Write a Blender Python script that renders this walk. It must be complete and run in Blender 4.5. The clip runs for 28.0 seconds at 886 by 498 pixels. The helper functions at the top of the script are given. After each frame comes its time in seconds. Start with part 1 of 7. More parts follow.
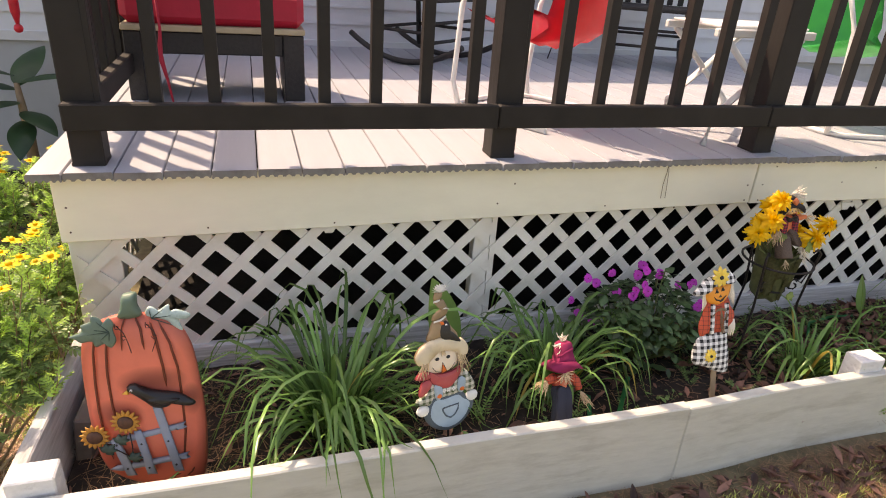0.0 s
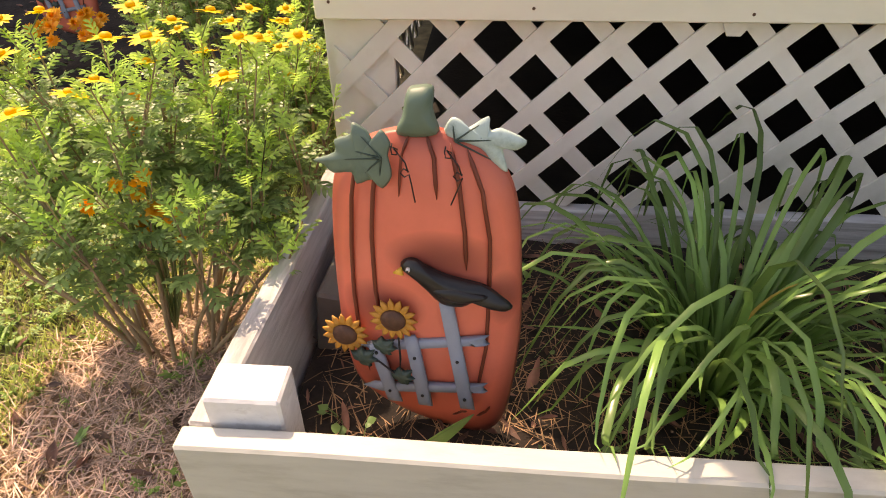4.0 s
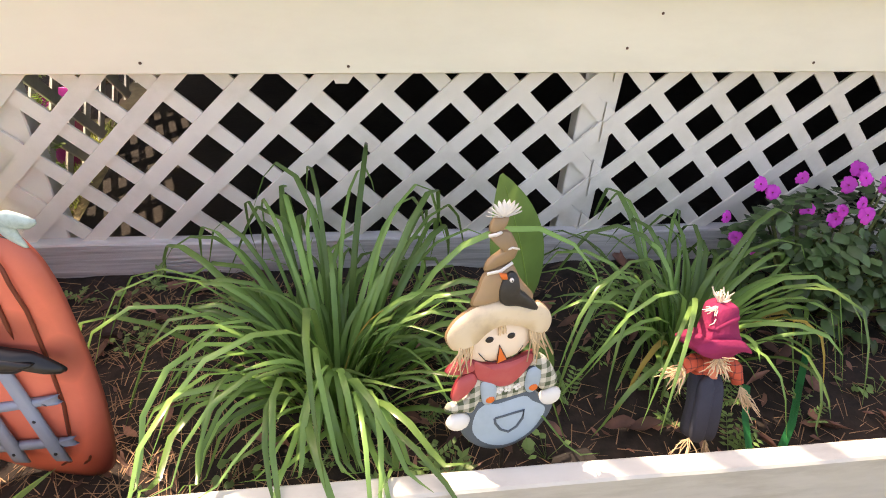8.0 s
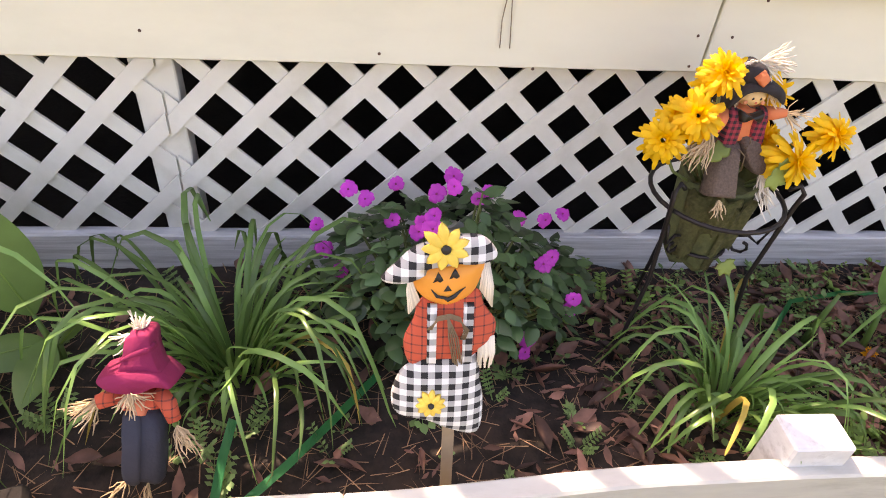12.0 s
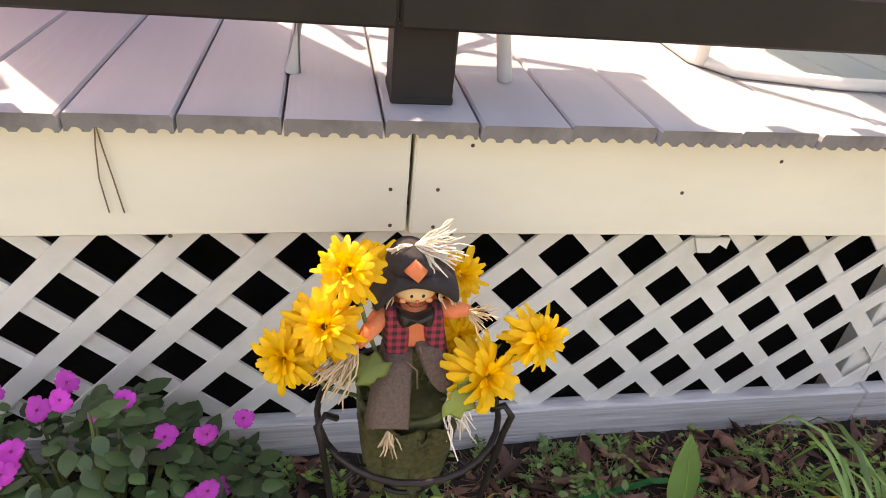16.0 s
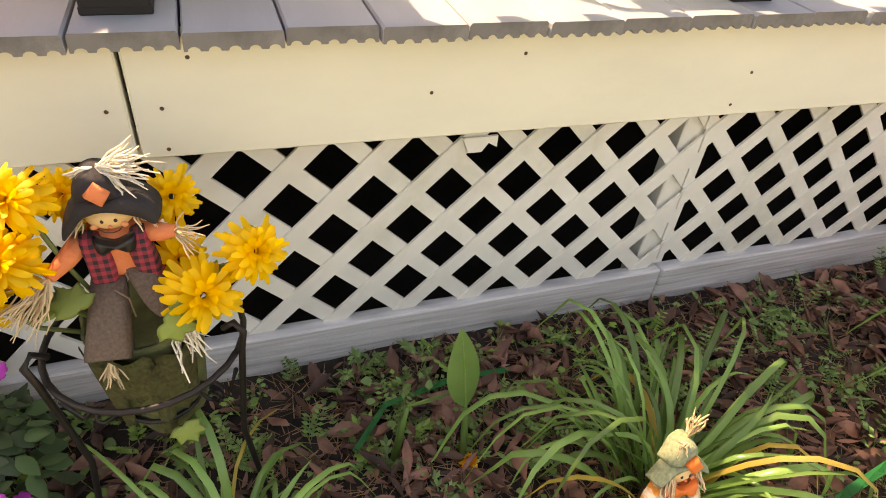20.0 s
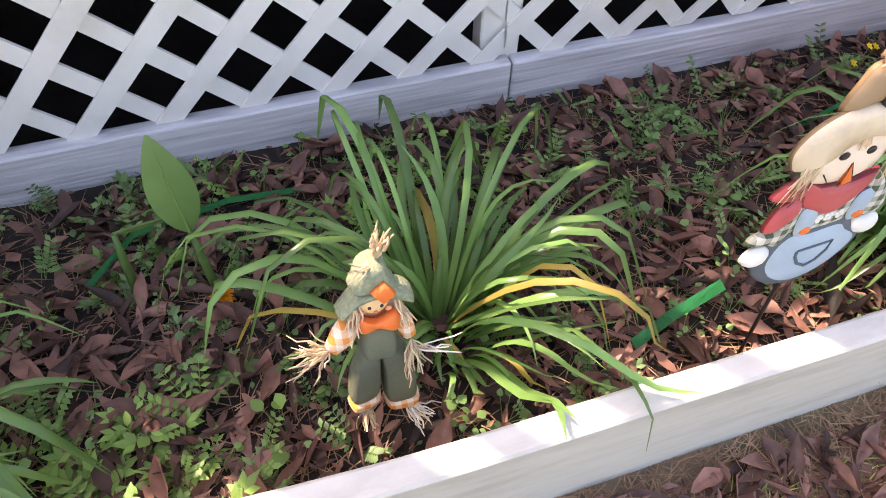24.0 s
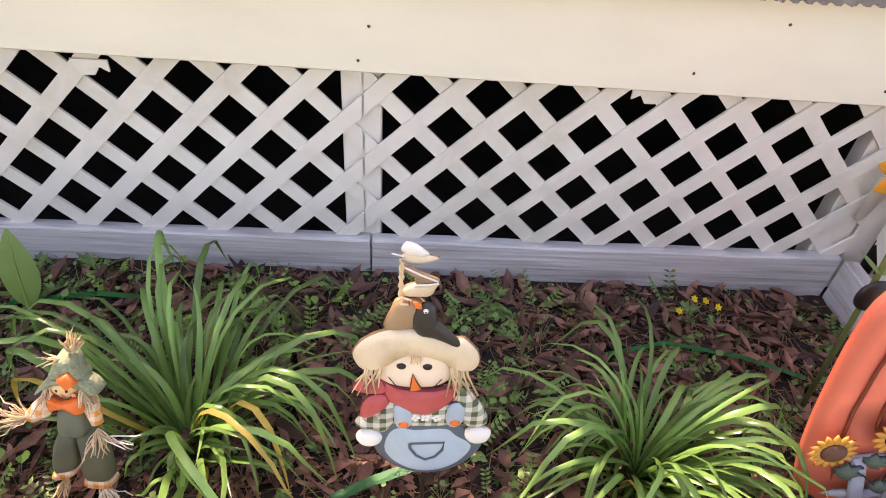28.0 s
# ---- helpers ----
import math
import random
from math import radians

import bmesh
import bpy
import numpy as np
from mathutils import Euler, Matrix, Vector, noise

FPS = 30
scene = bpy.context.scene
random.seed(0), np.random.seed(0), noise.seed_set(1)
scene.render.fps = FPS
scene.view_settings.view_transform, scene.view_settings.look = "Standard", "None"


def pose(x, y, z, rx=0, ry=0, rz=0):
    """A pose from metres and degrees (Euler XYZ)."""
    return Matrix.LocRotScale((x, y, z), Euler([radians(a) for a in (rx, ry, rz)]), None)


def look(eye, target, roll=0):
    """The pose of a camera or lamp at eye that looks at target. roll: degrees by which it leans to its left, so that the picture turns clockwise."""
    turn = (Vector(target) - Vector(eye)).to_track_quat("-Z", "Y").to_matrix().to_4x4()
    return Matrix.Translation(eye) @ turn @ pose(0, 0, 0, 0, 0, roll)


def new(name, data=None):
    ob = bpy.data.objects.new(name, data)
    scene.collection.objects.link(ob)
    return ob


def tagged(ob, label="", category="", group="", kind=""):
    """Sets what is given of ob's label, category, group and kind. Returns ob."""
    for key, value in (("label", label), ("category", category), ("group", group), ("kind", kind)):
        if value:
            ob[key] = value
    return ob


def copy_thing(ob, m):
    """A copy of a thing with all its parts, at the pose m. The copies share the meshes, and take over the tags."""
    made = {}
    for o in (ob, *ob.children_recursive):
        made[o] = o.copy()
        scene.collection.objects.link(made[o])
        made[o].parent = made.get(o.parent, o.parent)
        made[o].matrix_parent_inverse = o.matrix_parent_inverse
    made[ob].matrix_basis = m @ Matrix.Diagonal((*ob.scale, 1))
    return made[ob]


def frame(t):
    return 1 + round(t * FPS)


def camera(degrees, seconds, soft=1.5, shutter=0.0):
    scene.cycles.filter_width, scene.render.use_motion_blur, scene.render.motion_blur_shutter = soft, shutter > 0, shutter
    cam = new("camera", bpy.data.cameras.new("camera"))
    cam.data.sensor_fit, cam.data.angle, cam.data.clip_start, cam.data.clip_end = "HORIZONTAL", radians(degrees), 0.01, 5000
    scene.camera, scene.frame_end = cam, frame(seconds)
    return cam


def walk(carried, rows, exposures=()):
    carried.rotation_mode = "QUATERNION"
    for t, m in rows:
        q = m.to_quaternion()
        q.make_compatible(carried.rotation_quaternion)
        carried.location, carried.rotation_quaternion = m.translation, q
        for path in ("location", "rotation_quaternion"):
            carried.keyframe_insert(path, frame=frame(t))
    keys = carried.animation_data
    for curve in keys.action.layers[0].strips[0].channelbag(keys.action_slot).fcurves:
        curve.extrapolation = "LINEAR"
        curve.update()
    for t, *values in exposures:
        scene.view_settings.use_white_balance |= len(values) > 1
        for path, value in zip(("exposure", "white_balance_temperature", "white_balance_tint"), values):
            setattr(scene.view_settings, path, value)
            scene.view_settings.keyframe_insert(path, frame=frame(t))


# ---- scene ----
cam = camera(70.1, 28.0, soft=1.0)
PATH = [
    (0, (0.481, -2.018, 1.446), (1.031, -0.287, 0.608), 4.1),
    (0.5, (0.415, -2.004, 1.449), (0.749, -0.222, 0.605), 2.6),
    (1, (0.365, -1.866, 1.417), (0.545, -0.085, 0.524), 1.7),
    (1.5, (0.259, -1.652, 1.316), (0.31, 0.058, 0.281), 1.2),
    (2, (0.243, -1.54, 1.206), (0.209, 0.112, 0.079), 1.3),
    (2.5, (0.247, -1.472, 1.158), (0.177, 0.181, 0.035), 1.8),
    (3, (0.281, -1.423, 1.138), (0.184, 0.221, 0.004), 1.4),
    (3.5, (0.279, -1.34, 1.036), (0.14, 0.272, -0.14), -0.2),
    (5.5, (0.142, -1.176, 0.899), (0.023, 0.42, -0.301), -1.2),
    (6, (0.145, -1.172, 0.928), (0.089, 0.453, -0.236), -0.8),
    (6.5, (0.207, -1.12, 1.089), (0.267, 0.509, -0.07), 0.5),
    (7, (0.356, -1.172, 1.085), (0.548, 0.487, -0.016), 2.5),
    (7.5, (0.583, -1.241, 1.093), (0.858, 0.375, -0.053), 3.9),
    (8, (0.736, -1.29, 1.113), (0.992, 0.272, -0.11), 4.1),
    (8.5, (0.851, -1.214, 1.094), (1.025, 0.327, -0.168), 2.4),
    (9, (0.944, -1.184, 1.11), (1.065, 0.346, -0.173), 1.6),
    (9.5, (1.024, -1.213, 1.125), (1.15, 0.302, -0.174), 1.9),
    (10, (1.121, -1.246, 1.118), (1.308, 0.259, -0.187), 3.0),
    (10.5, (1.266, -1.308, 1.118), (1.491, 0.188, -0.19), 3.2),
    (11, (1.41, -1.339, 1.136), (1.667, 0.177, -0.143), 4.2),
    (11.5, (1.588, -1.266, 1.117), (1.835, 0.272, -0.136), 5.1),
    (13.5, (1.826, -1.216, 1.182), (2.065, 0.257, -0.149), 6.7),
    (14, (1.836, -1.226, 1.194), (2.106, 0.262, -0.115), 6.0),
    (14.5, (1.895, -1.234, 1.232), (2.257, 0.291, -0.011), 7.1),
    (15, (2.052, -1.237, 1.283), (2.51, 0.338, 0.139), 8.9),
    (15.5, (2.163, -1.088, 1.227), (2.599, 0.527, 0.131), 8.2),
    (16, (2.28, -0.888, 1.148), (2.642, 0.747, 0.055), 6.4),
    (16.5, (2.307, -0.838, 1.076), (2.571, 0.776, -0.075), 4.8),
    (17, (2.3, -0.798, 1.043), (2.525, 0.773, -0.173), 4.8),
    (17.5, (2.306, -0.775, 1.037), (2.516, 0.765, -0.222), 4.8),
    (18, (2.3, -0.773, 1.041), (2.513, 0.758, -0.233), 4.6),
    (18.5, (2.307, -0.770, 1.052), (2.535, 0.765, -0.218), 4.3),
    (19, (2.304, -0.770, 1.064), (2.591, 0.785, -0.17), 3.9),
    (19.5, (2.354, -0.832, 1.136), (2.812, 0.7, -0.066), 5.0),
    (20, (2.531, -0.954, 1.142), (3.132, 0.486, -0.109), 6.5),
    (20.5, (2.699, -1.098, 1.179), (3.403, 0.226, -0.144), 8.8),
    (21, (2.824, -1.087, 1.161), (3.505, 0.179, -0.23), 10.4),
    (21.5, (2.973, -0.972, 1.09), (3.494, 0.279, -0.38), 8.9),
    (23.5, (3.03, -1.003, 0.936), (3.34, 0.126, -0.685), 2.5),
    (24, (3.053, -0.988, 0.959), (3.433, 0.141, -0.648), 1.3),
    (24.5, (3.087, -1.012, 1.021), (3.585, 0.121, -0.55), 3.1),
    (25, (3.156, -1.071, 1.063), (3.754, 0.096, -0.447), 5.8),
    (25.5, (3.236, -1.12, 1.1), (3.897, 0.11, -0.332), 8.2),
    (26, (3.321, -1.19, 1.156), (3.961, 0.111, -0.222), 8.8),
    (26.5, (3.363, -1.213, 1.159), (3.905, 0.158, -0.192), 8.7),
    (27, (3.455, -1.189, 1.127), (3.873, 0.23, -0.219), 8.8),
    (27.5, (3.555, -1.172, 1.135), (3.815, 0.292, -0.203), 7.3),
    (28, (3.604, -1.191, 1.141), (3.721, 0.328, -0.156), 5.1),
]
EXPOSURES = [(0, 1.3, 9200, 22), (1, 1.3, 9300, 22), (2, 1.25, 10600, 21), (3, 1.25, 11000, 21), (5.5, 1.28, 8500, 31), (6, 1.3, 8700, 31), (7, 1.55, 11000, 25), (8, 1.95, 9200, 25), (9, 1.95, 9100, 27), (11, 2.0, 9000, 29), (14, 2.05, 9100, 30), (15, 2.05, 9500, 29), (16, 1.95, 9700, 26), (17, 2.1, 11400, 19), (19, 2.3, 11800, 17), (20, 1.9, 12200, 21), (21, 2.15, 9700, 23), (24, 2.15, 7900, 26), (26, 1.9, 8800, 29), (28, 2.05, 8900, 29)]
walk(cam, [(t, look(eye, target, roll)) for t, eye, target, roll in PATH], EXPOSURES)

# ---- light ----
world = bpy.data.worlds.new("world")
scene.world = world
world.use_nodes = True
SUN_AZ, SUN_EL = radians(-38.0), radians(52.0)   # azimuth from +y towards +x
_n = world.node_tree.nodes
_bg = _n["Background"]
_sky = _n.new("ShaderNodeTexSky")
_sky.sky_type, _sky.sun_disc = "NISHITA", False
_sky.sun_elevation, _sky.sun_rotation = SUN_EL, SUN_AZ
_sky.air_density, _sky.dust_density, _sky.ozone_density = 1.0, 2.0, 1.0
world.node_tree.links.new(_sky.outputs[0], _bg.inputs[0])
_bg.inputs[1].default_value = 0.15
sun = new("sun", bpy.data.lights.new("sun", "SUN"))
sun.data.energy, sun.data.angle, sun.data.color = 2.5, radians(0.6), (1.0, 0.93, 0.82)
sun.matrix_world = look((0, 0, 0), (-math.sin(SUN_AZ) * math.cos(SUN_EL), -math.cos(SUN_AZ) * math.cos(SUN_EL), -math.sin(SUN_EL)))


# ---- materials ----
def material(name, color, rough=0.6, metal=0.0, vary=0.15, scale=12.0, dirt=None, dirt_amount=0.35, dirt_scale=3.0,
             bump=0.15, bump_scale=60.0, stretch=(1, 1, 1), per_object=0.0, transmit=0.0, island=0.0, spec=0.5):
    """A principled material with variation at two scales, optional stains, and relief."""
    m = bpy.data.materials.new(name)
    m.use_nodes = True
    nt = m.node_tree
    n, li = nt.nodes, nt.links
    b = n["Principled BSDF"]
    b.inputs["Roughness"].default_value, b.inputs["Metallic"].default_value = rough, metal
    b.inputs["Specular IOR Level"].default_value = spec
    tc = n.new("ShaderNodeTexCoord")
    mp = n.new("ShaderNodeMapping")
    mp.inputs["Scale"].default_value = stretch
    li.new(tc.outputs["Object"], mp.inputs[0])
    fine = n.new("ShaderNodeTexNoise")
    fine.inputs["Scale"].default_value, fine.inputs["Detail"].default_value = scale, 6.0
    li.new(mp.outputs[0], fine.inputs["Vector"])
    r = n.new("ShaderNodeMapRange")
    r.inputs["From Min"].default_value, r.inputs["From Max"].default_value = 0.3, 0.7
    r.inputs["To Min"].default_value, r.inputs["To Max"].default_value = 1.0 - vary, 1.0 + vary
    li.new(fine.outputs["Fac"], r.inputs["Value"])
    value = r.outputs[0]
    if per_object or island:
        src = n.new("ShaderNodeObjectInfo").outputs["Random"] if per_object else n.new("ShaderNodeNewGeometry").outputs["Random Per Island"]
        amount = per_object or island
        r2 = n.new("ShaderNodeMapRange")
        r2.inputs["To Min"].default_value, r2.inputs["To Max"].default_value = 1.0 - amount, 1.0 + amount
        li.new(src, r2.inputs["Value"])
        mul = n.new("ShaderNodeMath")
        mul.operation = "MULTIPLY"
        li.new(value, mul.inputs[0]), li.new(r2.outputs[0], mul.inputs[1])
        value = mul.outputs[0]
    hsv = n.new("ShaderNodeHueSaturation")
    hsv.inputs["Color"].default_value = (*color, 1)
    li.new(value, hsv.inputs["Value"])
    out = hsv.outputs[0]
    if dirt:
        big = n.new("ShaderNodeTexNoise")
        big.inputs["Scale"].default_value, big.inputs["Detail"].default_value, big.inputs["Roughness"].default_value = dirt_scale, 8.0, 0.7
        li.new(mp.outputs[0], big.inputs["Vector"])
        rr = n.new("ShaderNodeMapRange")
        rr.inputs["From Min"].default_value, rr.inputs["From Max"].default_value = 0.5, 0.72
        rr.inputs["To Max"].default_value = dirt_amount
        li.new(big.outputs["Fac"], rr.inputs["Value"])
        mix = n.new("ShaderNodeMix")
        mix.data_type = "RGBA"
        li.new(rr.outputs[0], mix.inputs["Factor"])
        li.new(out, mix.inputs[6])
        mix.inputs[7].default_value = (*dirt, 1)
        out = mix.outputs[2]
    li.new(out, b.inputs["Base Color"])
    if bump:
        bn = n.new("ShaderNodeTexNoise")
        bn.inputs["Scale"].default_value, bn.inputs["Detail"].default_value = bump_scale, 5.0
        li.new(mp.outputs[0], bn.inputs["Vector"])
        bp = n.new("ShaderNodeBump")
        bp.inputs["Strength"].default_value, bp.inputs["Distance"].default_value = bump, 0.004
        li.new(bn.outputs["Fac"], bp.inputs["Height"])
        li.new(bp.outputs[0], b.inputs["Normal"])
    if transmit:
        tr = n.new("ShaderNodeBsdfTranslucent")
        li.new(out, tr.inputs["Color"])
        mx = n.new("ShaderNodeMixShader")
        mx.inputs[0].default_value = transmit
        li.new(b.outputs[0], mx.inputs[1]), li.new(tr.outputs[0], mx.inputs[2])
        li.new(mx.outputs[0], n["Material Output"].inputs["Surface"])
    return m


M = {}
M["lattice"] = material("lattice_vinyl", (0.78, 0.76, 0.69), 0.45, dirt=(0.34, 0.33, 0.20), dirt_amount=0.42, dirt_scale=2.2, vary=0.05, bump=0.06)
M["fascia"] = material("fascia_paint", (0.84, 0.81, 0.66), 0.5, dirt=(0.48, 0.44, 0.31), dirt_amount=0.22, dirt_scale=1.6, vary=0.03, bump=0.12, bump_scale=30, stretch=(0.4, 1, 1))
M["white_wood"] = material("weathered_white_paint", (0.55, 0.55, 0.56), 0.65, dirt=(0.13, 0.12, 0.11), dirt_amount=0.75, dirt_scale=13, vary=0.14, scale=40, bump=0.6, bump_scale=50, stretch=(0.2, 1, 2.4))
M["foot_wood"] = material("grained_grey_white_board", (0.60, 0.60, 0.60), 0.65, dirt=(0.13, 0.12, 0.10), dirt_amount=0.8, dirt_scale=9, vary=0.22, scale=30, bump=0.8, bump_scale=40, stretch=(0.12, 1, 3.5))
M["front_wood"] = material("cream_white_paint", (0.56, 0.55, 0.49), 0.6, dirt=(0.25, 0.23, 0.17), dirt_amount=0.5, dirt_scale=9, vary=0.06, scale=30, bump=0.4, bump_scale=40, stretch=(0.35, 1, 1.6))
M["block_wood"] = material("white_painted_post_end", (0.70, 0.70, 0.70), 0.6, dirt=(0.22, 0.20, 0.18), dirt_amount=0.65, dirt_scale=17, vary=0.08, scale=35, bump=0.5, bump_scale=45, stretch=(1, 1, 1.5))
M["deck"] = material("grey_composite_decking", (0.37, 0.375, 0.41), 0.6, dirt=(0.25, 0.23, 0.22), dirt_amount=0.3, dirt_scale=2.5, vary=0.06, bump=0.25, bump_scale=50, stretch=(1, 0.15, 1), per_object=0.05)
# board ends: weathered and dirty, with the shade of the edge also coloured in
M["deck_end"] = material("weathered_shaded_board_end", (0.21, 0.20, 0.19), 0.8, dirt=(0.08, 0.07, 0.06), dirt_amount=0.6, dirt_scale=14, vary=0.2, bump=0.5)
M["rail"] = material("dark_brown_stain", (0.020, 0.017, 0.0155), 0.6, spec=0.3, vary=0.25, scale=20, bump=0.3, bump_scale=40, stretch=(0.4, 1, 0.4))
M["siding"] = material("grey_white_siding", (0.58, 0.60, 0.63), 0.5, dirt=(0.4, 0.4, 0.4), dirt_amount=0.2, vary=0.03, bump=0.06)
M["skirt"] = material("grey_skirting", (0.42, 0.44, 0.46), 0.6, dirt=(0.28, 0.28, 0.27), vary=0.05, bump=0.08)
M["soil"] = material("dark_soil", (0.020, 0.014, 0.011), 0.95, vary=0.5, scale=40, dirt=(0.055, 0.033, 0.022), dirt_amount=0.6, dirt_scale=9, bump=1.0, bump_scale=55)
M["lawn"] = material("thin_lawn_soil", (0.15, 0.125, 0.068), 0.95, vary=0.4, scale=20, dirt=(0.27, 0.17, 0.12), dirt_amount=0.9, dirt_scale=1.6, bump=0.9, bump_scale=40)
# near-black: earth, a stone, and boards whose colour stands in for shade
M["dark"] = material("earth_and_shade_dark", (0.016, 0.013, 0.011), 0.95, vary=0.3, bump=0.5)


# ---- mesh helpers ----
def mesh_from(name, bm, mats):
    me = bpy.data.meshes.new(name)
    bm.normal_update()
    bm.to_mesh(me)
    bm.free()
    for m in mats if isinstance(mats, (list, tuple)) else [mats]:
        me.materials.append(m)
    return me


def part(name, bm, mat, parent=None, label="", smooth=False):
    me = mesh_from(name, bm, mat)
    if smooth:
        for p in me.polygons:
            p.use_smooth = True
    ob = new(name, me)
    ob.parent = parent
    if label:
        ob["label"] = label
    return ob


def thing(name, x, y, z, rz=0, label="", category="", group="", kind="", rx=0, ry=0):
    ob = new(name)
    ob.matrix_basis = pose(x, y, z, rx, ry, rz)
    return tagged(ob, label, category, group, kind)


def add_box(bm, x0, x1, y0, y1, z0, z1, bevel=0.0, m=None, mat=0):
    vs = [bm.verts.new((x, y, z)) for z in (z0, z1) for y in (y0, y1) for x in (x0, x1)]
    fs = [bm.faces.new([vs[i] for i in q]) for q in ((0, 2, 3, 1), (4, 5, 7, 6), (0, 1, 5, 4), (1, 3, 7, 5), (3, 2, 6, 7), (2, 0, 4, 6))]
    geom = list(vs)
    if bevel:
        es = list({e for f in fs for e in f.edges})
        r = bmesh.ops.bevel(bm, geom=es, offset=bevel, segments=1, affect="EDGES")
        geom = list({v for f in r["faces"] for v in f.verts} | {v for v in vs if v.is_valid})
        fs = list({f for v in geom for f in v.link_faces})
    for f in fs:
        if f.is_valid:
            f.material_index = mat
    if m is not None:
        bmesh.ops.transform(bm, matrix=m, verts=geom)
    return geom


def box_bm(*a, bevel=0.0):
    bm = bmesh.new()
    add_box(bm, *a, bevel=bevel)
    return bm


def add_prism(bm, pts, d0, d1, to=None, mat=0):
    """A polygon in the xz plane, drawn out along y from d0 to d1. to: maps (x, y, z) to the final place."""
    to = to or (lambda x, y, z: (x, y, z))
    a = [bm.verts.new(to(x, d0, z)) for x, z in pts]
    b = [bm.verts.new(to(x, d1, z)) for x, z in pts]
    n = len(pts)
    fs = [bm.faces.new(a), bm.faces.new(b[::-1])]
    for i in range(n):
        fs.append(bm.faces.new((a[i], b[i], b[(i + 1) % n], a[(i + 1) % n])))
    for f in fs:
        f.material_index = mat
    return a + b


def clip(poly, nx, nz, c):
    """The part of a polygon for which nx*x + nz*z <= c."""
    out = []
    for i, p in enumerate(poly):
        q = poly[(i + 1) % len(poly)]
        dp, dq = nx * p[0] + nz * p[1] - c, nx * q[0] + nz * q[1] - c
        if dp <= 0:
            out.append(p)
        if (dp < 0 < dq) or (dq < 0 < dp):
            k = dp / (dp - dq)
            out.append((p[0] + k * (q[0] - p[0]), p[1] + k * (q[1] - p[1])))
    return out


def add_tube(bm, pts, radii, seg=8, mat=0, cap=True):
    """A tube along points."""
    rings = []
    pts = [Vector(p) for p in pts]
    radii = radii if isinstance(radii, (list, tuple)) else [radii] * len(pts)
    up = Vector((0, 0, 1))
    for i, p in enumerate(pts):
        d = (pts[min(i + 1, len(pts) - 1)] - pts[max(i - 1, 0)]).normalized()
        s = d.cross(up if abs(d.z) < 0.95 else Vector((1, 0, 0))).normalized()
        u = s.cross(d)
        rings.append([bm.verts.new(p + radii[i] * (math.cos(2 * math.pi * k / seg) * s + math.sin(2 * math.pi * k / seg) * u)) for k in range(seg)])
    for a, b in zip(rings, rings[1:]):
        for k in range(seg):
            f = bm.faces.new((a[k], a[(k + 1) % seg], b[(k + 1) % seg], b[k]))
            f.material_index, f.smooth = mat, True
    if cap:
        for ring in (rings[0][::-1], rings[-1]):
            bm.faces.new(ring).material_index = mat
    return rings


def add_ball(bm, c, r, mat=0, seg=14, rings=8, m=None):
    """An ellipsoid; r is a number or three."""
    r = r if isinstance(r, (list, tuple)) else (r, r, r)
    t = Matrix.Translation(c) @ (m or Matrix()) @ Matrix.Diagonal((*r, 1))
    g = bmesh.ops.create_uvsphere(bm, u_segments=seg, v_segments=rings, radius=1.0, matrix=t)
    for f in {f for v in g["verts"] for f in v.link_faces}:
        f.material_index, f.smooth = mat, True
    return g["verts"]


# ---- the deck ----
DECK_Z, FAS_Y, FAS_B = 0.82, -0.042, 0.593
X_L, X_R = -0.10, 4.72
WALL_Y = 2.68
PITCH = 0.152



def ground_height(x, y):
    return 0.02 * noise.noise((x * 0.9, y * 0.9, 0.0)) + 0.006 * noise.noise((x * 6, y * 6, 3.0)) - 0.05 + 0.05 * min(1.0, max(0.0, (y + 1.02) / 0.2)) * min(1.0, max(0.0, (x + 0.1) / 0.5))


def sheet(xs, ys, height):
    bm = bmesh.new()
    rows = [[bm.verts.new((x, y, height(x, y))) for x in xs] for y in ys]
    for a, b in zip(rows, rows[1:]):
        for i in range(len(xs) - 1):
            bm.faces.new((a[i], a[i + 1], b[i + 1], b[i])).smooth = True
    return bm


def steps(stops):
    out = [stops[0][0]]
    for (a, _), (b, n) in zip(stops, stops[1:]):
        out += [a + (b - a) * k / n for k in range(1, n + 1)]
    return out


ground = part("ground", sheet(steps([(-400, 0), (-20, 6), (-3, 20), (6, 110), (20, 14), (400, 6)]), steps([(-400, 0), (-12, 6), (-2.6, 20), (3.2, 100), (20, 12), (400, 6)]), ground_height), M["lawn"])
tagged(ground, "patchy lawn with thin grass and dry earth", "lawn", kind="structure")


def front_y(x):
    """The outer face of the planter's front board, which bows outwards past the middle post."""
    if x < 1.7:
        return -0.800 + 0.006 * x
    f = min(1.0, max(0.0, (x - 2.42) / 0.75))
    g = min(1.0, max(0.0, (2.2 - x) / 0.5))
    return -0.764 - 0.033 * f * f * (3 - 2 * f) - 0.0258 * g * g * (3 - 2 * g)


def soil_height(x, y):
    return 0.065 + 0.02 * noise.noise((x * 2.2, y * 2.2, 5.0)) + 0.010 * noise.noise((x * 9, y * 9, 1.0)) + 0.005 * noise.noise((x * 28, y * 28, 8.0)) - 0.03 * max(0.0, (x - 3.0) / 1.8)


soil = part("bed_soil", sheet(steps([(-0.075, 0), (4.74, 320)]), steps([(-0.763, 0), (-0.02, 52)]), soil_height), M["soil"])
tagged(soil, "dark moist garden soil in the flower bed", "soil", kind="structure")

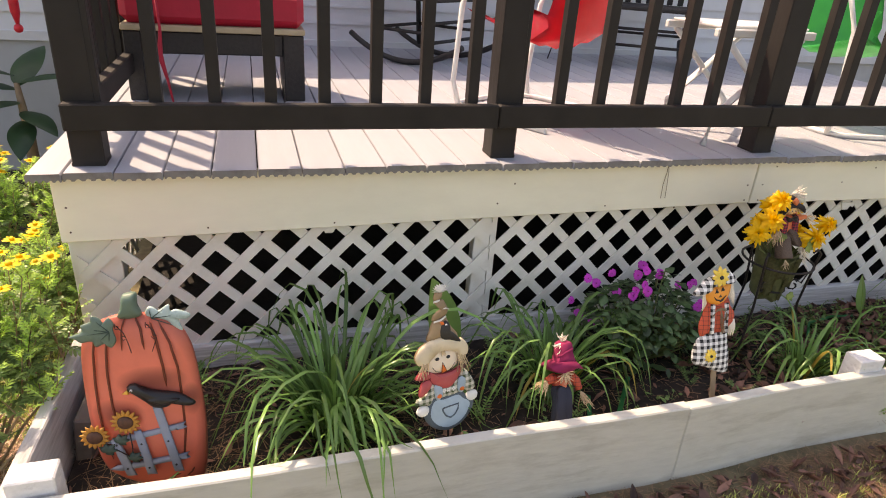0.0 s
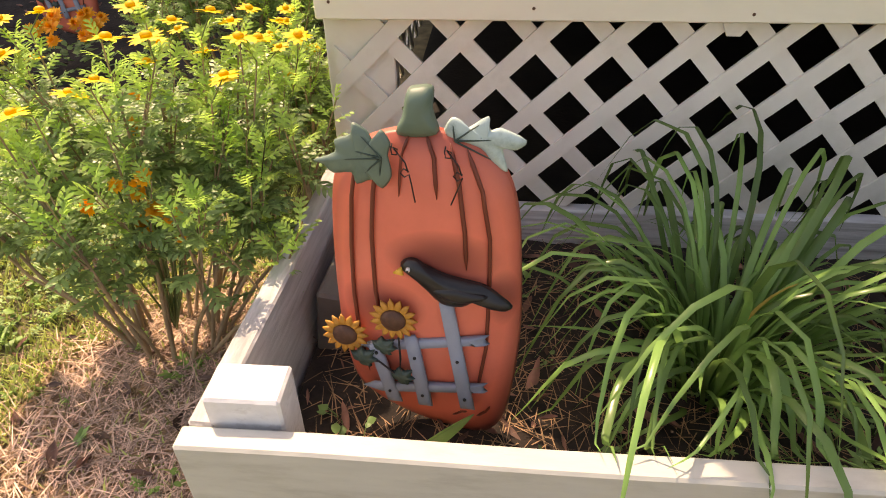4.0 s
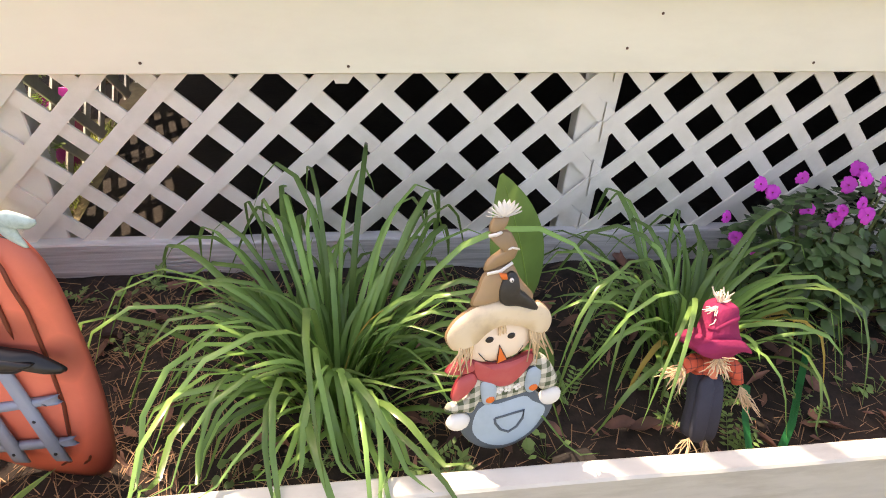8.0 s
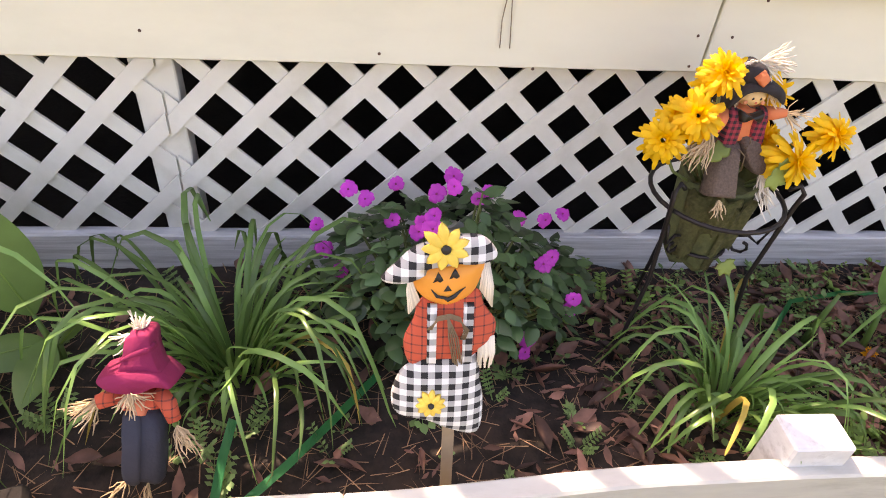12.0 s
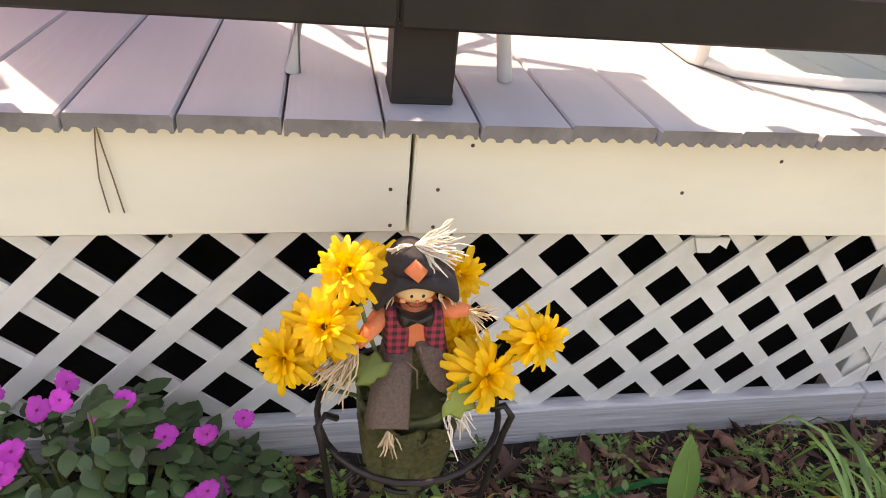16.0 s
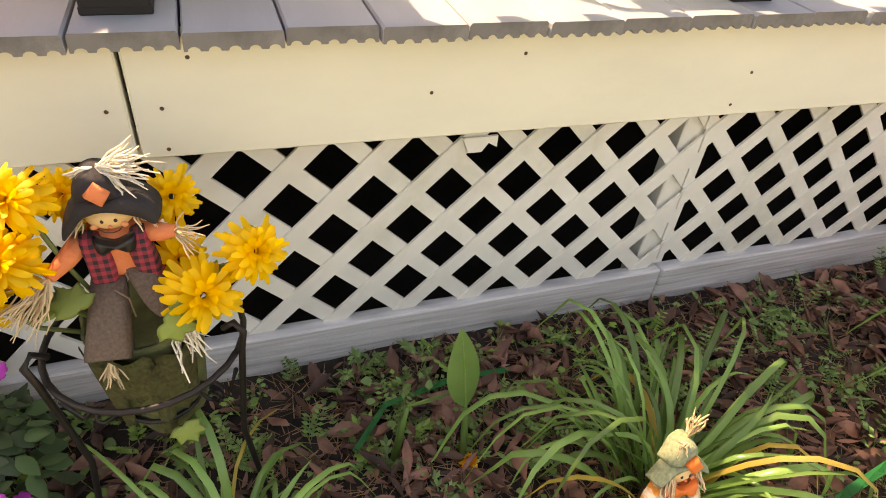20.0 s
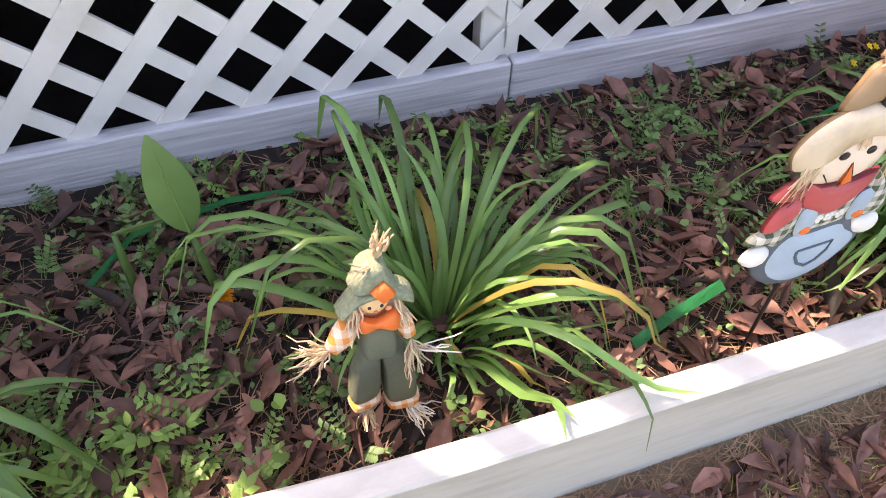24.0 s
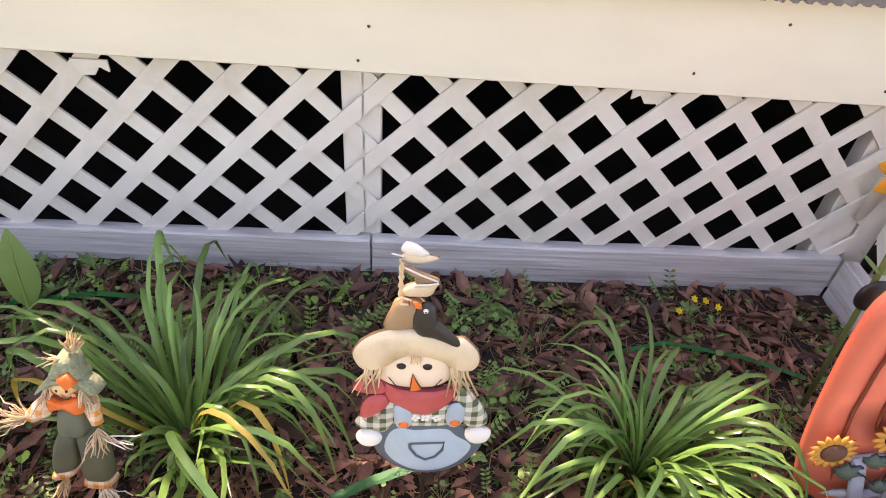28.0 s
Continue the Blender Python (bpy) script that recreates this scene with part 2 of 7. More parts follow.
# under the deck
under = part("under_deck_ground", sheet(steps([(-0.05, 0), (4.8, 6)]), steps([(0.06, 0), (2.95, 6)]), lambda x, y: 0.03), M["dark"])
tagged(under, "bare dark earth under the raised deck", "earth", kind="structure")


# lattice panels: slats clipped to their panel
def lattice_panel(name, x0, x1, z0, z1, phase, to, label, cuts=(), row_z=0.54):
    """Crossed slats between x0 and x1, z0 and z1. phase: x of one hole's middle, row_z its height. cuts: holes where a slat has broken off."""
    root = tagged(new(name), label, "lattice", "deck lattice skirting")
    half = PITCH * 0.165
    span = (x1 - x0) + (z1 - z0)
    for sgn, y0 in ((1, -0.004), (-1, 0.003)):
        # slat middles cross x = phase + PITCH/2 + k*PITCH at row_z
        k0 = int((x0 - phase - span) / PITCH) - 1
        for k in range(k0, int((x1 - phase + span) / PITCH) + 2):
            c = phase + PITCH / 2 + k * PITCH
            far = 2.0
            poly = [(c - half - sgn * far, row_z - far), (c + half - sgn * far, row_z - far), (c + half + sgn * far, row_z + far), (c - half + sgn * far, row_z + far)]
            for nx, nz, lim in ((-1, 0, -x0), (1, 0, x1), (0, -1, -z0), (0, 1, z1)):
                poly = clip(poly, nx, nz, lim)
                if len(poly) < 3:
                    break
            if len(poly) < 3:
                continue
            bm = bmesh.new()
            add_prism(bm, poly, y0, y0 + 0.0065, to)
            part("slat", bm, M["lattice"], root)
    return root


S1, S2 = 1.318, 3.50
flat = lambda x, y, z: (x, y, z)
P1, P2 = 1.33 - 8.07 * PITCH, 1.33
lattice_panel("deck_skirting", X_L + 0.02, S1 - 0.018, 0.16, 0.64, P1, flat, "cream white vinyl lattice skirting under the deck, mildew stained")
lattice_panel("deck_skirting", S1 - 0.013, S2 + 0.001, 0.16, 0.64, P2, flat, "cream white vinyl lattice skirting under the deck, one slat broken")
lattice_panel("deck_skirting", S2 + 0.006, X_R - 0.005, 0.16, 0.64, 3.61, flat, "cream white vinyl lattice skirting with greenish stains")
side_l = lattice_panel("side_skirting", 0.02, 2.9, 0.08, 0.64, 0.3, lambda x, y, z: (X_L + 0.005 + y, x, z), "cream white vinyl lattice on the deck's side")
# battens behind the joints of the panels
for xs, w in ((S1 - 0.029, 0.088), (S2, 0.084), (X_L + 0.073, 0.145), (X_R - 0.05, 0.085), (X_R + 0.037, 0.07)):
    st = part("lattice_post", box_bm(xs - w / 2, xs + w / 2, 0.012, 0.06, 0.03, 0.65, bevel=0.003), M["lattice"])
    tagged(st, "cream white post behind the lattice joint", "post", "lattice posts")

# rim joist boards
def board(name, x0, x1, y0, y1, z0, z1, mat, label, bevel=0.003, category="board", kind="structure"):
    return tagged(part(name, box_bm(x0, x1, y0, y1, z0, z1, bevel=bevel), mat), label, category, kind=kind)


def fascia(x0, x1, z0, z1, label):
    bm = box_bm(x0, x1, FAS_Y, FAS_Y + 0.038, 0.0, 1.0, bevel=0.003)
    for v in bm.verts:
        f = (v.co.x - x0) / (x1 - x0)
        v.co.z = 0.797 - 0.003 * (1 - v.co.z) if v.co.z > 0.5 else z0 + (z1 - z0) * f + v.co.z
    return tagged(part("fascia_board", bm, M["fascia"]), label, "board", kind="structure")


fascia(X_L, 2.403, 0.586, 0.615, "cream painted rim board of the deck")
fascia(2.409, X_R + 0.05, 0.611, 0.584, "cream painted rim board with nail heads")
board("side_fascia_board", X_L, X_L + 0.038, FAS_Y + 0.042, 2.97, FAS_B, 0.797, M["fascia"], "cream painted side rim board")
# added sheet, unseen as such: keeps the right side under the deck dark
board("side_wall_under_deck", 4.785, 4.83, 0.01, 2.95, -0.1, 0.79, M["dark"], "added near-black sheet standing in for shade under the deck", category="boards")
# added backing that hides the lit skirting, so the lattice holes go dark
board("under_deck_back", X_L + 0.12, 4.78, 2.60, 2.63, -0.06, 0.78, M["dark"], "added near-black backing standing in for deep shade under the deck", category="boards")
# joist coloured near-black: the shade behind the rim board is in its colour
board("joist_shade", X_L + 0.05, X_R, 0.03, 0.068, 0.66, 0.79, M["dark"], "joist behind the rim board, near-black with shade in its colour")

# deck floor: hollow boards with a scalloped underside
def deck_board_mesh(w, y0, y1):
    z0, z1 = DECK_Z - 0.025, DECK_Z
    pts = [(0.003, z1), (0.0, z1 - 0.004), (0.0, z0)]
    n = 5
    for k in range(n):
        a, b = w * (k + 0.18) / n, w * (k + 0.82) / n
        pts += [(a, z0)] + [((a + b) / 2 - (b - a) / 2 * math.cos(math.pi * j / 5), z0 + 0.0065 * math.sin(math.pi * j / 5)) for j in range(1, 5)] + [(b, z0)]
    pts += [(w, z0), (w, z1 - 0.004), (w - 0.003, z1)]
    bm = bmesh.new()
    add_prism(bm, pts, y0, y1)
    bm.faces.ensure_lookup_table()
    for f in (bm.faces[0], bm.faces[1]):
        f.material_index = 1
    return mesh_from("deck_board", bm, [M["deck"], M["deck_end"]])


deck = tagged(new("floor"), "grey white composite deck floor with narrow gaps", "deck floor", kind="structure")
_me = [deck_board_mesh(0.1302, -0.088 + d, WALL_Y - 0.005) for d in (0.0, 0.004, -0.005)]
_first = deck_board_mesh(0.0895, -0.09, WALL_Y - 0.005)
for k in range(37):
    b = new("deck_board", _me[(k * 7 + k // 3) % 3] if k else _first)
    b.location.x = -0.186 + k * 0.134 if k else X_L - 0.045
    b.parent = deck

# railing along the front
RAIL_Z0, RAIL_Z1, RAIL_TOP = 0.935, 1.012, 1.74
POSTS = (-0.037, 1.265, 2.372, 3.43, 4.62)


def railing_post(x, y):
    r = thing("railing_post", x, y, DECK_Z, label="dark brown square wooden railing post on the deck edge", category="post", group="railing posts")
    part("shaft", box_bm(0, 0.089, 0, 0.089, 0, 1.02, bevel=0.004), M["rail"], r)
    part("base_block", box_bm(-0.001, 0.090, -0.001, 0.090, 0, 0.012, bevel=0.002), M["rail"], r)
    return r


for px in POSTS:
    railing_post(px, -0.022)


def railing(name, length, m, n, label):
    root = new(name)
    root.matrix_basis = m
    tagged(root, label, "railing", "deck railings")
    part("bottom_rail", box_bm(0, length, -0.04, -0.002, RAIL_Z0, RAIL_Z1, bevel=0.004), M["rail"], root)
    part("top_rail", box_bm(0, length, -0.045, 0.075, RAIL_TOP, RAIL_TOP + 0.035, bevel=0.004), M["rail"], root)
    me = mesh_from("baluster", box_bm(-0.018, 0.018, 0.004, 0.04, RAIL_Z0 + 0.01, RAIL_TOP, bevel=0.002), M["rail"])
    for k in range(n):
        b = new("baluster", me)
        b.location.x = (k + 0.5) * length / n
        b.parent = root
    return root


for a, b, n in zip(POSTS, POSTS[1:], (8, 7, 7, 8)):
    railing("railing", b - a - (0.003 if b < 4 else -0.09), pose(a + 0.003, -0.024, 0), n, "dark brown wooden railing with square balusters")
railing("side_railing", 2.9, pose(POSTS[0] + 0.02, 0.058, 0, 0, 0, 90), 18, "dark brown wooden side railing of the deck")

# house wall: lap siding above, plain skirting below
wall = tagged(new("wall_house"), "pale grey lap siding of the house", "house wall", kind="structure")
for k in range(18):
    z0 = 0.86 + 0.11 * k
    bm = bmesh.new()
    add_prism(bm, [(0, z0), (0.022, z0), (0.006, z0 + 0.115), (0, z0 + 0.115)], -7.0, 9.0, lambda x, y, z: (y, WALL_Y + 0.03 - x, z))
    part("siding_course", bm, M["siding"], wall)
part("backing", box_bm(-7, 9, WALL_Y + 0.03, WALL_Y + 0.18, 0.8, 2.9), M["siding"], wall)
part("starter_strip", box_bm(-7, 9, WALL_Y - 0.004, WALL_Y + 0.03, 0.80, 0.862, bevel=0.003), M["siding"], wall)
board("wall_skirt", -7, 9, WALL_Y + 0.03, WALL_Y + 0.1, -0.1, 0.80, M["skirt"], "grey skirting below the house siding", category="skirting")

# planter box
def plank(name, p, q, z0, z1, thick, mat, label, bow=None):
    """A board on edge from p to q in plan; thick is laid to the left of the way."""
    d = Vector((q[0] - p[0], q[1] - p[1], 0))
    m = Matrix.Translation((p[0], p[1], 0)) @ Matrix.Rotation(math.atan2(d.y, d.x), 4, "Z")
    bm = box_bm(0, d.length, 0, thick, z0, z1, bevel=0.004)
    n = max(2, int(d.length / 0.06))
    for k in range(1, n):
        bmesh.ops.bisect_plane(bm, geom=bm.verts[:] + bm.edges[:] + bm.faces[:], plane_co=(d.length * k / n, 0, 0), plane_no=(1, 0, 0))
    for v in bm.verts:
        v.co.z += 0.0035 * noise.noise((v.co.x * 3, z0, 0)) + 0.0012 * noise.noise((v.co.x * 17, z0, 4 * v.co.y))
        if bow:
            v.co.y += bow(p[0] + v.co.x * d.x / d.length) - (p[1] + v.co.x * d.y / d.length)
    ob = part(name, bm, mat)
    ob.matrix_basis = m
    return tagged(ob, label, "planter board", "planter boards")


BOX_Z = 0.275
plank("planter_board", (-0.138, front_y(-0.138)), (1.683, front_y(1.683)), -0.09, BOX_Z, 0.037, M["front_wood"], "cream white painted front board of the planter")
plank("planter_board", (1.6835, front_y(1.7)), (4.74, front_y(4.74)), -0.09, BOX_Z - 0.003, 0.037, M["front_wood"], "cream white painted front board, paint chipped at the joint", bow=front_y)
plank("planter_board", (-0.098, -0.760), (-0.070, -0.02), -0.09, BOX_Z - 0.004, 0.038, M["white_wood"], "weathered white side board of the planter")
plank("planter_board", (4.743, -0.745), (4.743, -0.022), -0.09, 0.158, 0.038, M["white_wood"], "weathered white end board of the planter")
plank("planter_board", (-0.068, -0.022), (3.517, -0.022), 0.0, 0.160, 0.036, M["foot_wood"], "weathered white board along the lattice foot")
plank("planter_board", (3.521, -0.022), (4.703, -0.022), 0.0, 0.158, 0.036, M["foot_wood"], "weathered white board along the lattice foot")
for bx, by, rz in ((-0.106, -0.757, 1), (2.370, -0.744, -1)):
    blk = thing("corner_block", bx, by, 0.02, rz, "white painted square post end in the planter", "wooden post", "planter posts")
    part("block", box_bm(0, 0.103, 0, 0.068, 0, 0.298, bevel=0.004), M["block_wood"], blk)


# nail heads, hanging twine and broken lattice tabs
M["rust"] = material("rusty_nail", (0.10, 0.05, 0.03), 0.7, vary=0.3, bump=0.2)
M["twine"] = material("brown_twine", (0.22, 0.15, 0.09), 0.9, vary=0.2, bump=0.2)
_bm = bmesh.new()
bmesh.ops.create_cone(_bm, cap_ends=True, segments=10, radius1=0.0035, radius2=0.0025, depth=0.002, matrix=Matrix.Rotation(math.pi / 2, 4, "X"))
_nail = mesh_from("nail", _bm, M["rust"])
_fas = [o for o in scene.objects if o.name.startswith("fascia_board")]
for nx, nz in ((-0.07, 0.62), (-0.07, 0.70), (0.32, 0.615), (0.72, 0.612), (1.301, 0.657), (1.36, 0.73), (1.74, 0.63), (2.05, 0.61), (2.376, 0.692), (2.378, 0.628),
               (2.449, 0.692), (2.447, 0.625), (2.495, 0.767), (2.86, 0.69), (3.02, 0.75), (3.499, 0.623), (3.52, 0.69), (4.151, 0.635), (4.30, 0.74), (4.55, 0.62)):
    o = new("nail", _nail)
    o.location = (nx, FAS_Y - 0.0005, nz)
    o.parent = _fas[0] if nx < 2.4 else _fas[1]
_tw = thing("twine", 1.981, FAS_Y - 0.003, 0.788, label="thin brown twine hanging from the deck edge", category="twine")
for s in (-1, 1):
    bm = bmesh.new()
    add_tube(bm, [(0, 0, 0.004), (s * 0.004, -0.004, -0.03), (s * 0.009, -0.003, -0.08), (s * 0.010 + 0.004, -0.002, -0.135)], 0.0011, 5)
    part("strand", bm, M["twine"], _tw)
for tx, tz, flip in ((0.722, 0.574, 1), (2.984, 0.560, 1), (4.08, 0.562, -1)):
    bm = bmesh.new()
    add_prism(bm, [(-0.045 * flip, 0.02), (0.026 * flip, 0.02), (0.026 * flip, -0.004), (0.008 * flip, 0.006), (-0.004 * flip, -0.012), (-0.03 * flip, -0.012)], -0.011, -0.0055)
    tab = tagged(part("broken_slat", bm, M["lattice"]), "broken end of a cream lattice slat", "lattice piece", "broken slats")
    tab.location = (tx, 0, tz)


# ---- plants ----
def leaf_material(name, color, transmit=0.35, rough=0.45, vary=0.18, island=0.0, per_object=0.0, dirt=None):
    return material(name, color, rough, vary=vary, scale=9, bump=0.1, bump_scale=80, transmit=transmit, island=island, per_object=per_object, dirt=dirt, dirt_amount=0.4, dirt_scale=4)


M["blade"] = leaf_material("daylily_blade", (0.18, 0.34, 0.095), 0.38, 0.25, per_object=0.5)
M["blade_dry"] = leaf_material("dry_blade", (0.46, 0.34, 0.07), 0.3, 0.6, per_object=0.3)
M["impatiens"] = leaf_material("impatiens_leaf", (0.066, 0.130, 0.049), 0.22, 0.36, island=0.55)
M["canna"] = leaf_material("canna_leaf", (0.15, 0.28, 0.075), 0.35, 0.32)
M["silk_leaf"] = leaf_material("silk_leaf", (0.23, 0.30, 0.07), 0.25, 0.6, per_object=0.25)
M["weed_bright"] = leaf_material("bright_weed_leaf", (0.22, 0.38, 0.09), 0.35, 0.5, island=0.35)
M["weed"] = leaf_material("weed_leaf", (0.17, 0.30, 0.095), 0.3, 0.5, island=0.4)
M["daisy_leaf"] = leaf_material("daisy_leaf", (0.27, 0.41, 0.16), 0.45, 0.38, island=0.4)
M["daisy_young"] = leaf_material("young_daisy_leaf", (0.42, 0.64, 0.15), 0.5, 0.38, island=0.3)
M["stem"] = material("green_stem", (0.12, 0.16, 0.05), 0.6, vary=0.2)
M["woody"] = material("woody_stem", (0.33, 0.23, 0.14), 0.8, vary=0.3)
M["magenta_eye"] = material("dark_magenta_eye", (0.30, 0.01, 0.12), 0.6, vary=0.1)
M["magenta"] = material("magenta_petal", (0.72, 0.06, 0.56), 0.6, vary=0.12, scale=30, bump=0.1, transmit=0.3, per_object=0.2)
M["yellow"] = material("yellow_petal", (0.95, 0.58, 0.012), 0.6, vary=0.15, scale=30, bump=0.15, transmit=0.3, per_object=0.08)
M["daisy"] = material("yellow_daisy", (0.90, 0.66, 0.02), 0.6, vary=0.1, transmit=0.3, per_object=0.15)
M["orange_fl"] = material("orange_marigold", (0.95, 0.42, 0.02), 0.6, vary=0.15, transmit=0.25, per_object=0.2)
M["litter"] = material("dry_leaf", (0.19, 0.092, 0.066), 0.6, vary=0.4, scale=30, bump=0.4, island=0.8, transmit=0.12)
M["straw"] = material("pine_straw", (0.30, 0.18, 0.10), 0.8, vary=0.2, island=0.45, bump=0)
# brighter copy of the pine straw, with sunlight put into its colour
M["straw_pale"] = material("sunlit_pine_straw", (0.68, 0.46, 0.35), 0.8, vary=0.2, island=0.65, bump=0)
M["grass"] = material("lawn_grass", (0.46, 0.52, 0.16), 0.6, vary=0.2, island=0.5, bump=0, transmit=0.4)


def add_blade(bm, base, heading, length, width, rise, droop, seg=10, fold=0.35, twist=0.0, limit=None):
    """A strap leaf that rises and arches over; cross-section is a shallow V."""
    p = Vector(base)
    ang = rise
    rows = []
    drift = 1.5 * math.sin(heading * 37.0 + length * 91.0)
    for i in range(seg + 1):
        f = i / seg
        hd = heading + drift * (f - 0.3)
        d = Vector((math.cos(hd), math.sin(hd), 0))
        side0 = Vector((-d.y, d.x, 0))
        w = width * (0.75 + 0.6 * f - 1.35 * f ** 3) * 0.9 if f < 1 else 0.0006
        w = max(w, 0.0006)
        way = d * math.cos(ang) + Vector((0, 0, 1)) * math.sin(ang)
        nor = side0.cross(way)
        side = (side0 * math.cos(twist * f) + nor * math.sin(twist * f))
        nor = side.cross(way)
        rows.append((bm.verts.new(p - side * w / 2), bm.verts.new(p - nor * (-fold) * w * 0.5 * -1), bm.verts.new(p + side * w / 2)))
        p = p + way * (length / seg)
        if limit:
            p.z = max(p.z, limit(p))
        ang -= droop * (0.12 + 1.75 * math.exp(-((f - 0.58) / 0.25) ** 2)) / seg * (1.0 + 0.25 * math.sin(7 * f + heading * 5))
        ang = max(ang, -1.15)
    for a, b in zip(rows, rows[1:]):
        for k in (0, 1):
            bm.faces.new((a[k], a[k + 1], b[k + 1], b[k])).smooth = True


def bed_floor(x, y, z):
    """The lowest height for a leaf of a plant rooted at (x, y, z): over soil, rim board and lawn."""
    def low(p):
        wx, wy = p.x + x, p.y + y
        fy = front_y(wx)
        if wy < fy - 0.012:
            h = ground_height(wx, wy) + 0.006
        else:
            h = max(soil_height(wx, wy) + 0.008, BOX_Z + 0.012 - 1.6 * max(0.0, wy - fy - 0.04))
        return h - z
    return low


def daylily(x, y, n, size, seed, label, bias=(0, 0), dry=2, gap=(0, 0)):
    rnd = random.Random(seed)
    z = soil_height(x, y) - 0.01
    root = thing("daylily_clump", x, y, z, label=label, category="plant", group="daylily clumps")
    for k in range(n):
        inner = k / n
        a = rnd.uniform(0, 2 * math.pi)
        r = rnd.uniform(0.0, 0.09) * size
        longer = rnd.random() < 0.62
        length = size * (rnd.uniform(0.36, 0.68) if longer else rnd.uniform(0.18, 0.36))
        rise = rnd.uniform(0.95, 1.45) if longer else rnd.uniform(0.7, 1.5)
        droop = rnd.uniform(2.9, 5.0) if longer else rnd.uniform(0.9, 2.6)
        if abs((a - gap[0] + math.pi) % (2 * math.pi) - math.pi) < gap[1]:
            length *= 0.3
        hx, hy = math.cos(a) + bias[0], math.sin(a) + bias[1]
        bm = bmesh.new()
        add_blade(bm, (r * math.cos(a), r * math.sin(a), 0), math.atan2(hy, hx), length, rnd.uniform(0.009, 0.0185) * (0.75 + 0.25 * size), rise, droop, twist=rnd.uniform(-0.7, 0.7), limit=bed_floor(x, y, z))
        part("blade", bm, M["blade_dry"] if k < dry else M["blade"], root)
    return root


daylily(0.68, -0.42, 225, 1.14, 1, "large clump of arching green daylily leaves in the bed", bias=(0.0, -0.2), gap=(-0.85, 0.22))
daylily(1.45, -0.36, 120, 0.95, 2, "clump of arching daylily leaves behind the crimson hatted doll", bias=(0.0, -0.1), dry=3, gap=(-1.83, 0.4))
daylily(2.46, -0.48, 88, 0.74, 3, "low clump of narrow daylily leaves before the plant stand", bias=(0.15, -0.1), dry=3)
daylily(3.21, -0.505, 125, 0.95, 4, "clump of bright green daylily leaves with yellowing tips", dry=6, gap=(-1.99, 0.6))
daylily(4.06, -0.56, 150, 0.78, 5, "drooping clump of daylily leaves spilling over the front board", bias=(0.15, -0.6), dry=2)


def add_ovate(bm, base, heading, tilt, length, width, curl=0.25, mat=0, rows=5, roll=0.0, fold=0.25, blunt=False):
    """A broad pointed leaf, or a blunt strap, from its base outwards."""
    d = Vector((math.cos(heading), math.sin(heading), 0))
    s0 = Vector((-d.y, d.x, 0))
    p = Vector(base)
    ang = tilt
    got = []
    for i in range(rows + 1):
        f = i / rows
        w = width * math.sin(math.pi * min(1.0, f ** 0.8 * 0.97 + 0.02)) ** 0.85 if not blunt else width * min(1.0, 0.4 + 1.1 * f) * (1.0, 0.55)[i == rows]
        way = d * math.cos(ang) + Vector((0, 0, 1)) * math.sin(ang)
        nor = s0.cross(way)
        s = s0 * math.cos(roll) + nor * math.sin(roll)
        n2 = s.cross(way)
        got.append((bm.verts.new(p - s * w / 2 - n2 * fold * w * 0.5 * -1), bm.verts.new(p), bm.verts.new(p + s * w / 2 + n2 * fold * w * 0.5)))
        p = p + way * (length / rows)
        ang -= curl / rows
    for a, b in zip(got, got[1:]):
        for k in (0, 1):
            f = bm.faces.new((a[k], a[k + 1], b[k + 1], b[k]))
            f.smooth, f.material_index = True, mat


def canna(x, y, leaves, label):
    z = soil_height(x, y) - 0.01
    root = thing("canna_plant", x, y, z, label=label, category="plant", group="canna plants")
    for head, tilt, length, width, stalk, roll in leaves:
        bm = bmesh.new()
        top = Vector((0.12 * stalk * math.cos(head), 0.12 * stalk * math.sin(head), stalk))
        add_tube(bm, [(0, 0, 0), top * 0.55 + Vector((0, 0, 0.01)), top], [0.009, 0.007, 0.004], 7)
        part("stalk", bm, M["canna"], root)
        bm = bmesh.new()
        add_ovate(bm, top, head, tilt, length, width, 0.18, rows=12, roll=roll, fold=0.18)
        bm.verts.ensure_lookup_table()
        rib = [bm.verts[3 * i + 1].co.copy() for i in range(12)]
        blade = part("leaf", bm, M["canna"], root)
        bm = bmesh.new()
        add_tube(bm, rib, [0.0024 - 0.00015 * i for i in range(12)], 5, cap=False)
        part("midrib", bm, M["weed_bright"], blade, "pale green midrib")
    return root


canna(1.105, -0.33, [(3.0, 1.36, 0.325, 0.135, 0.15, 0.95), (-2.6, 0.25, 0.15, 0.08, 0.08, 0.4), (-1.6, -0.1, 0.15, 0.07, 0.10, 0.3), (0.1, 0.9, 0.13, 0.04, 0.07, 0.8)], "broad leaved canna shoot by the lattice foot")
canna(2.880, -0.335, [(1.75, 1.36, 0.165, 0.068, 0.155, 0.0)], "young canna shoot with one upright leaf")
canna(2.752, -0.30, [(0.1, 0.1, 0.095, 0.050, 0.165, 0.9)], "small canna shoot with a folded leaf")
canna(0.150, -0.690, [(0.4, 0.55, 0.105, 0.075, 0.085, 0.7)], "single broad green leaf at the foot of the pumpkin ornament")


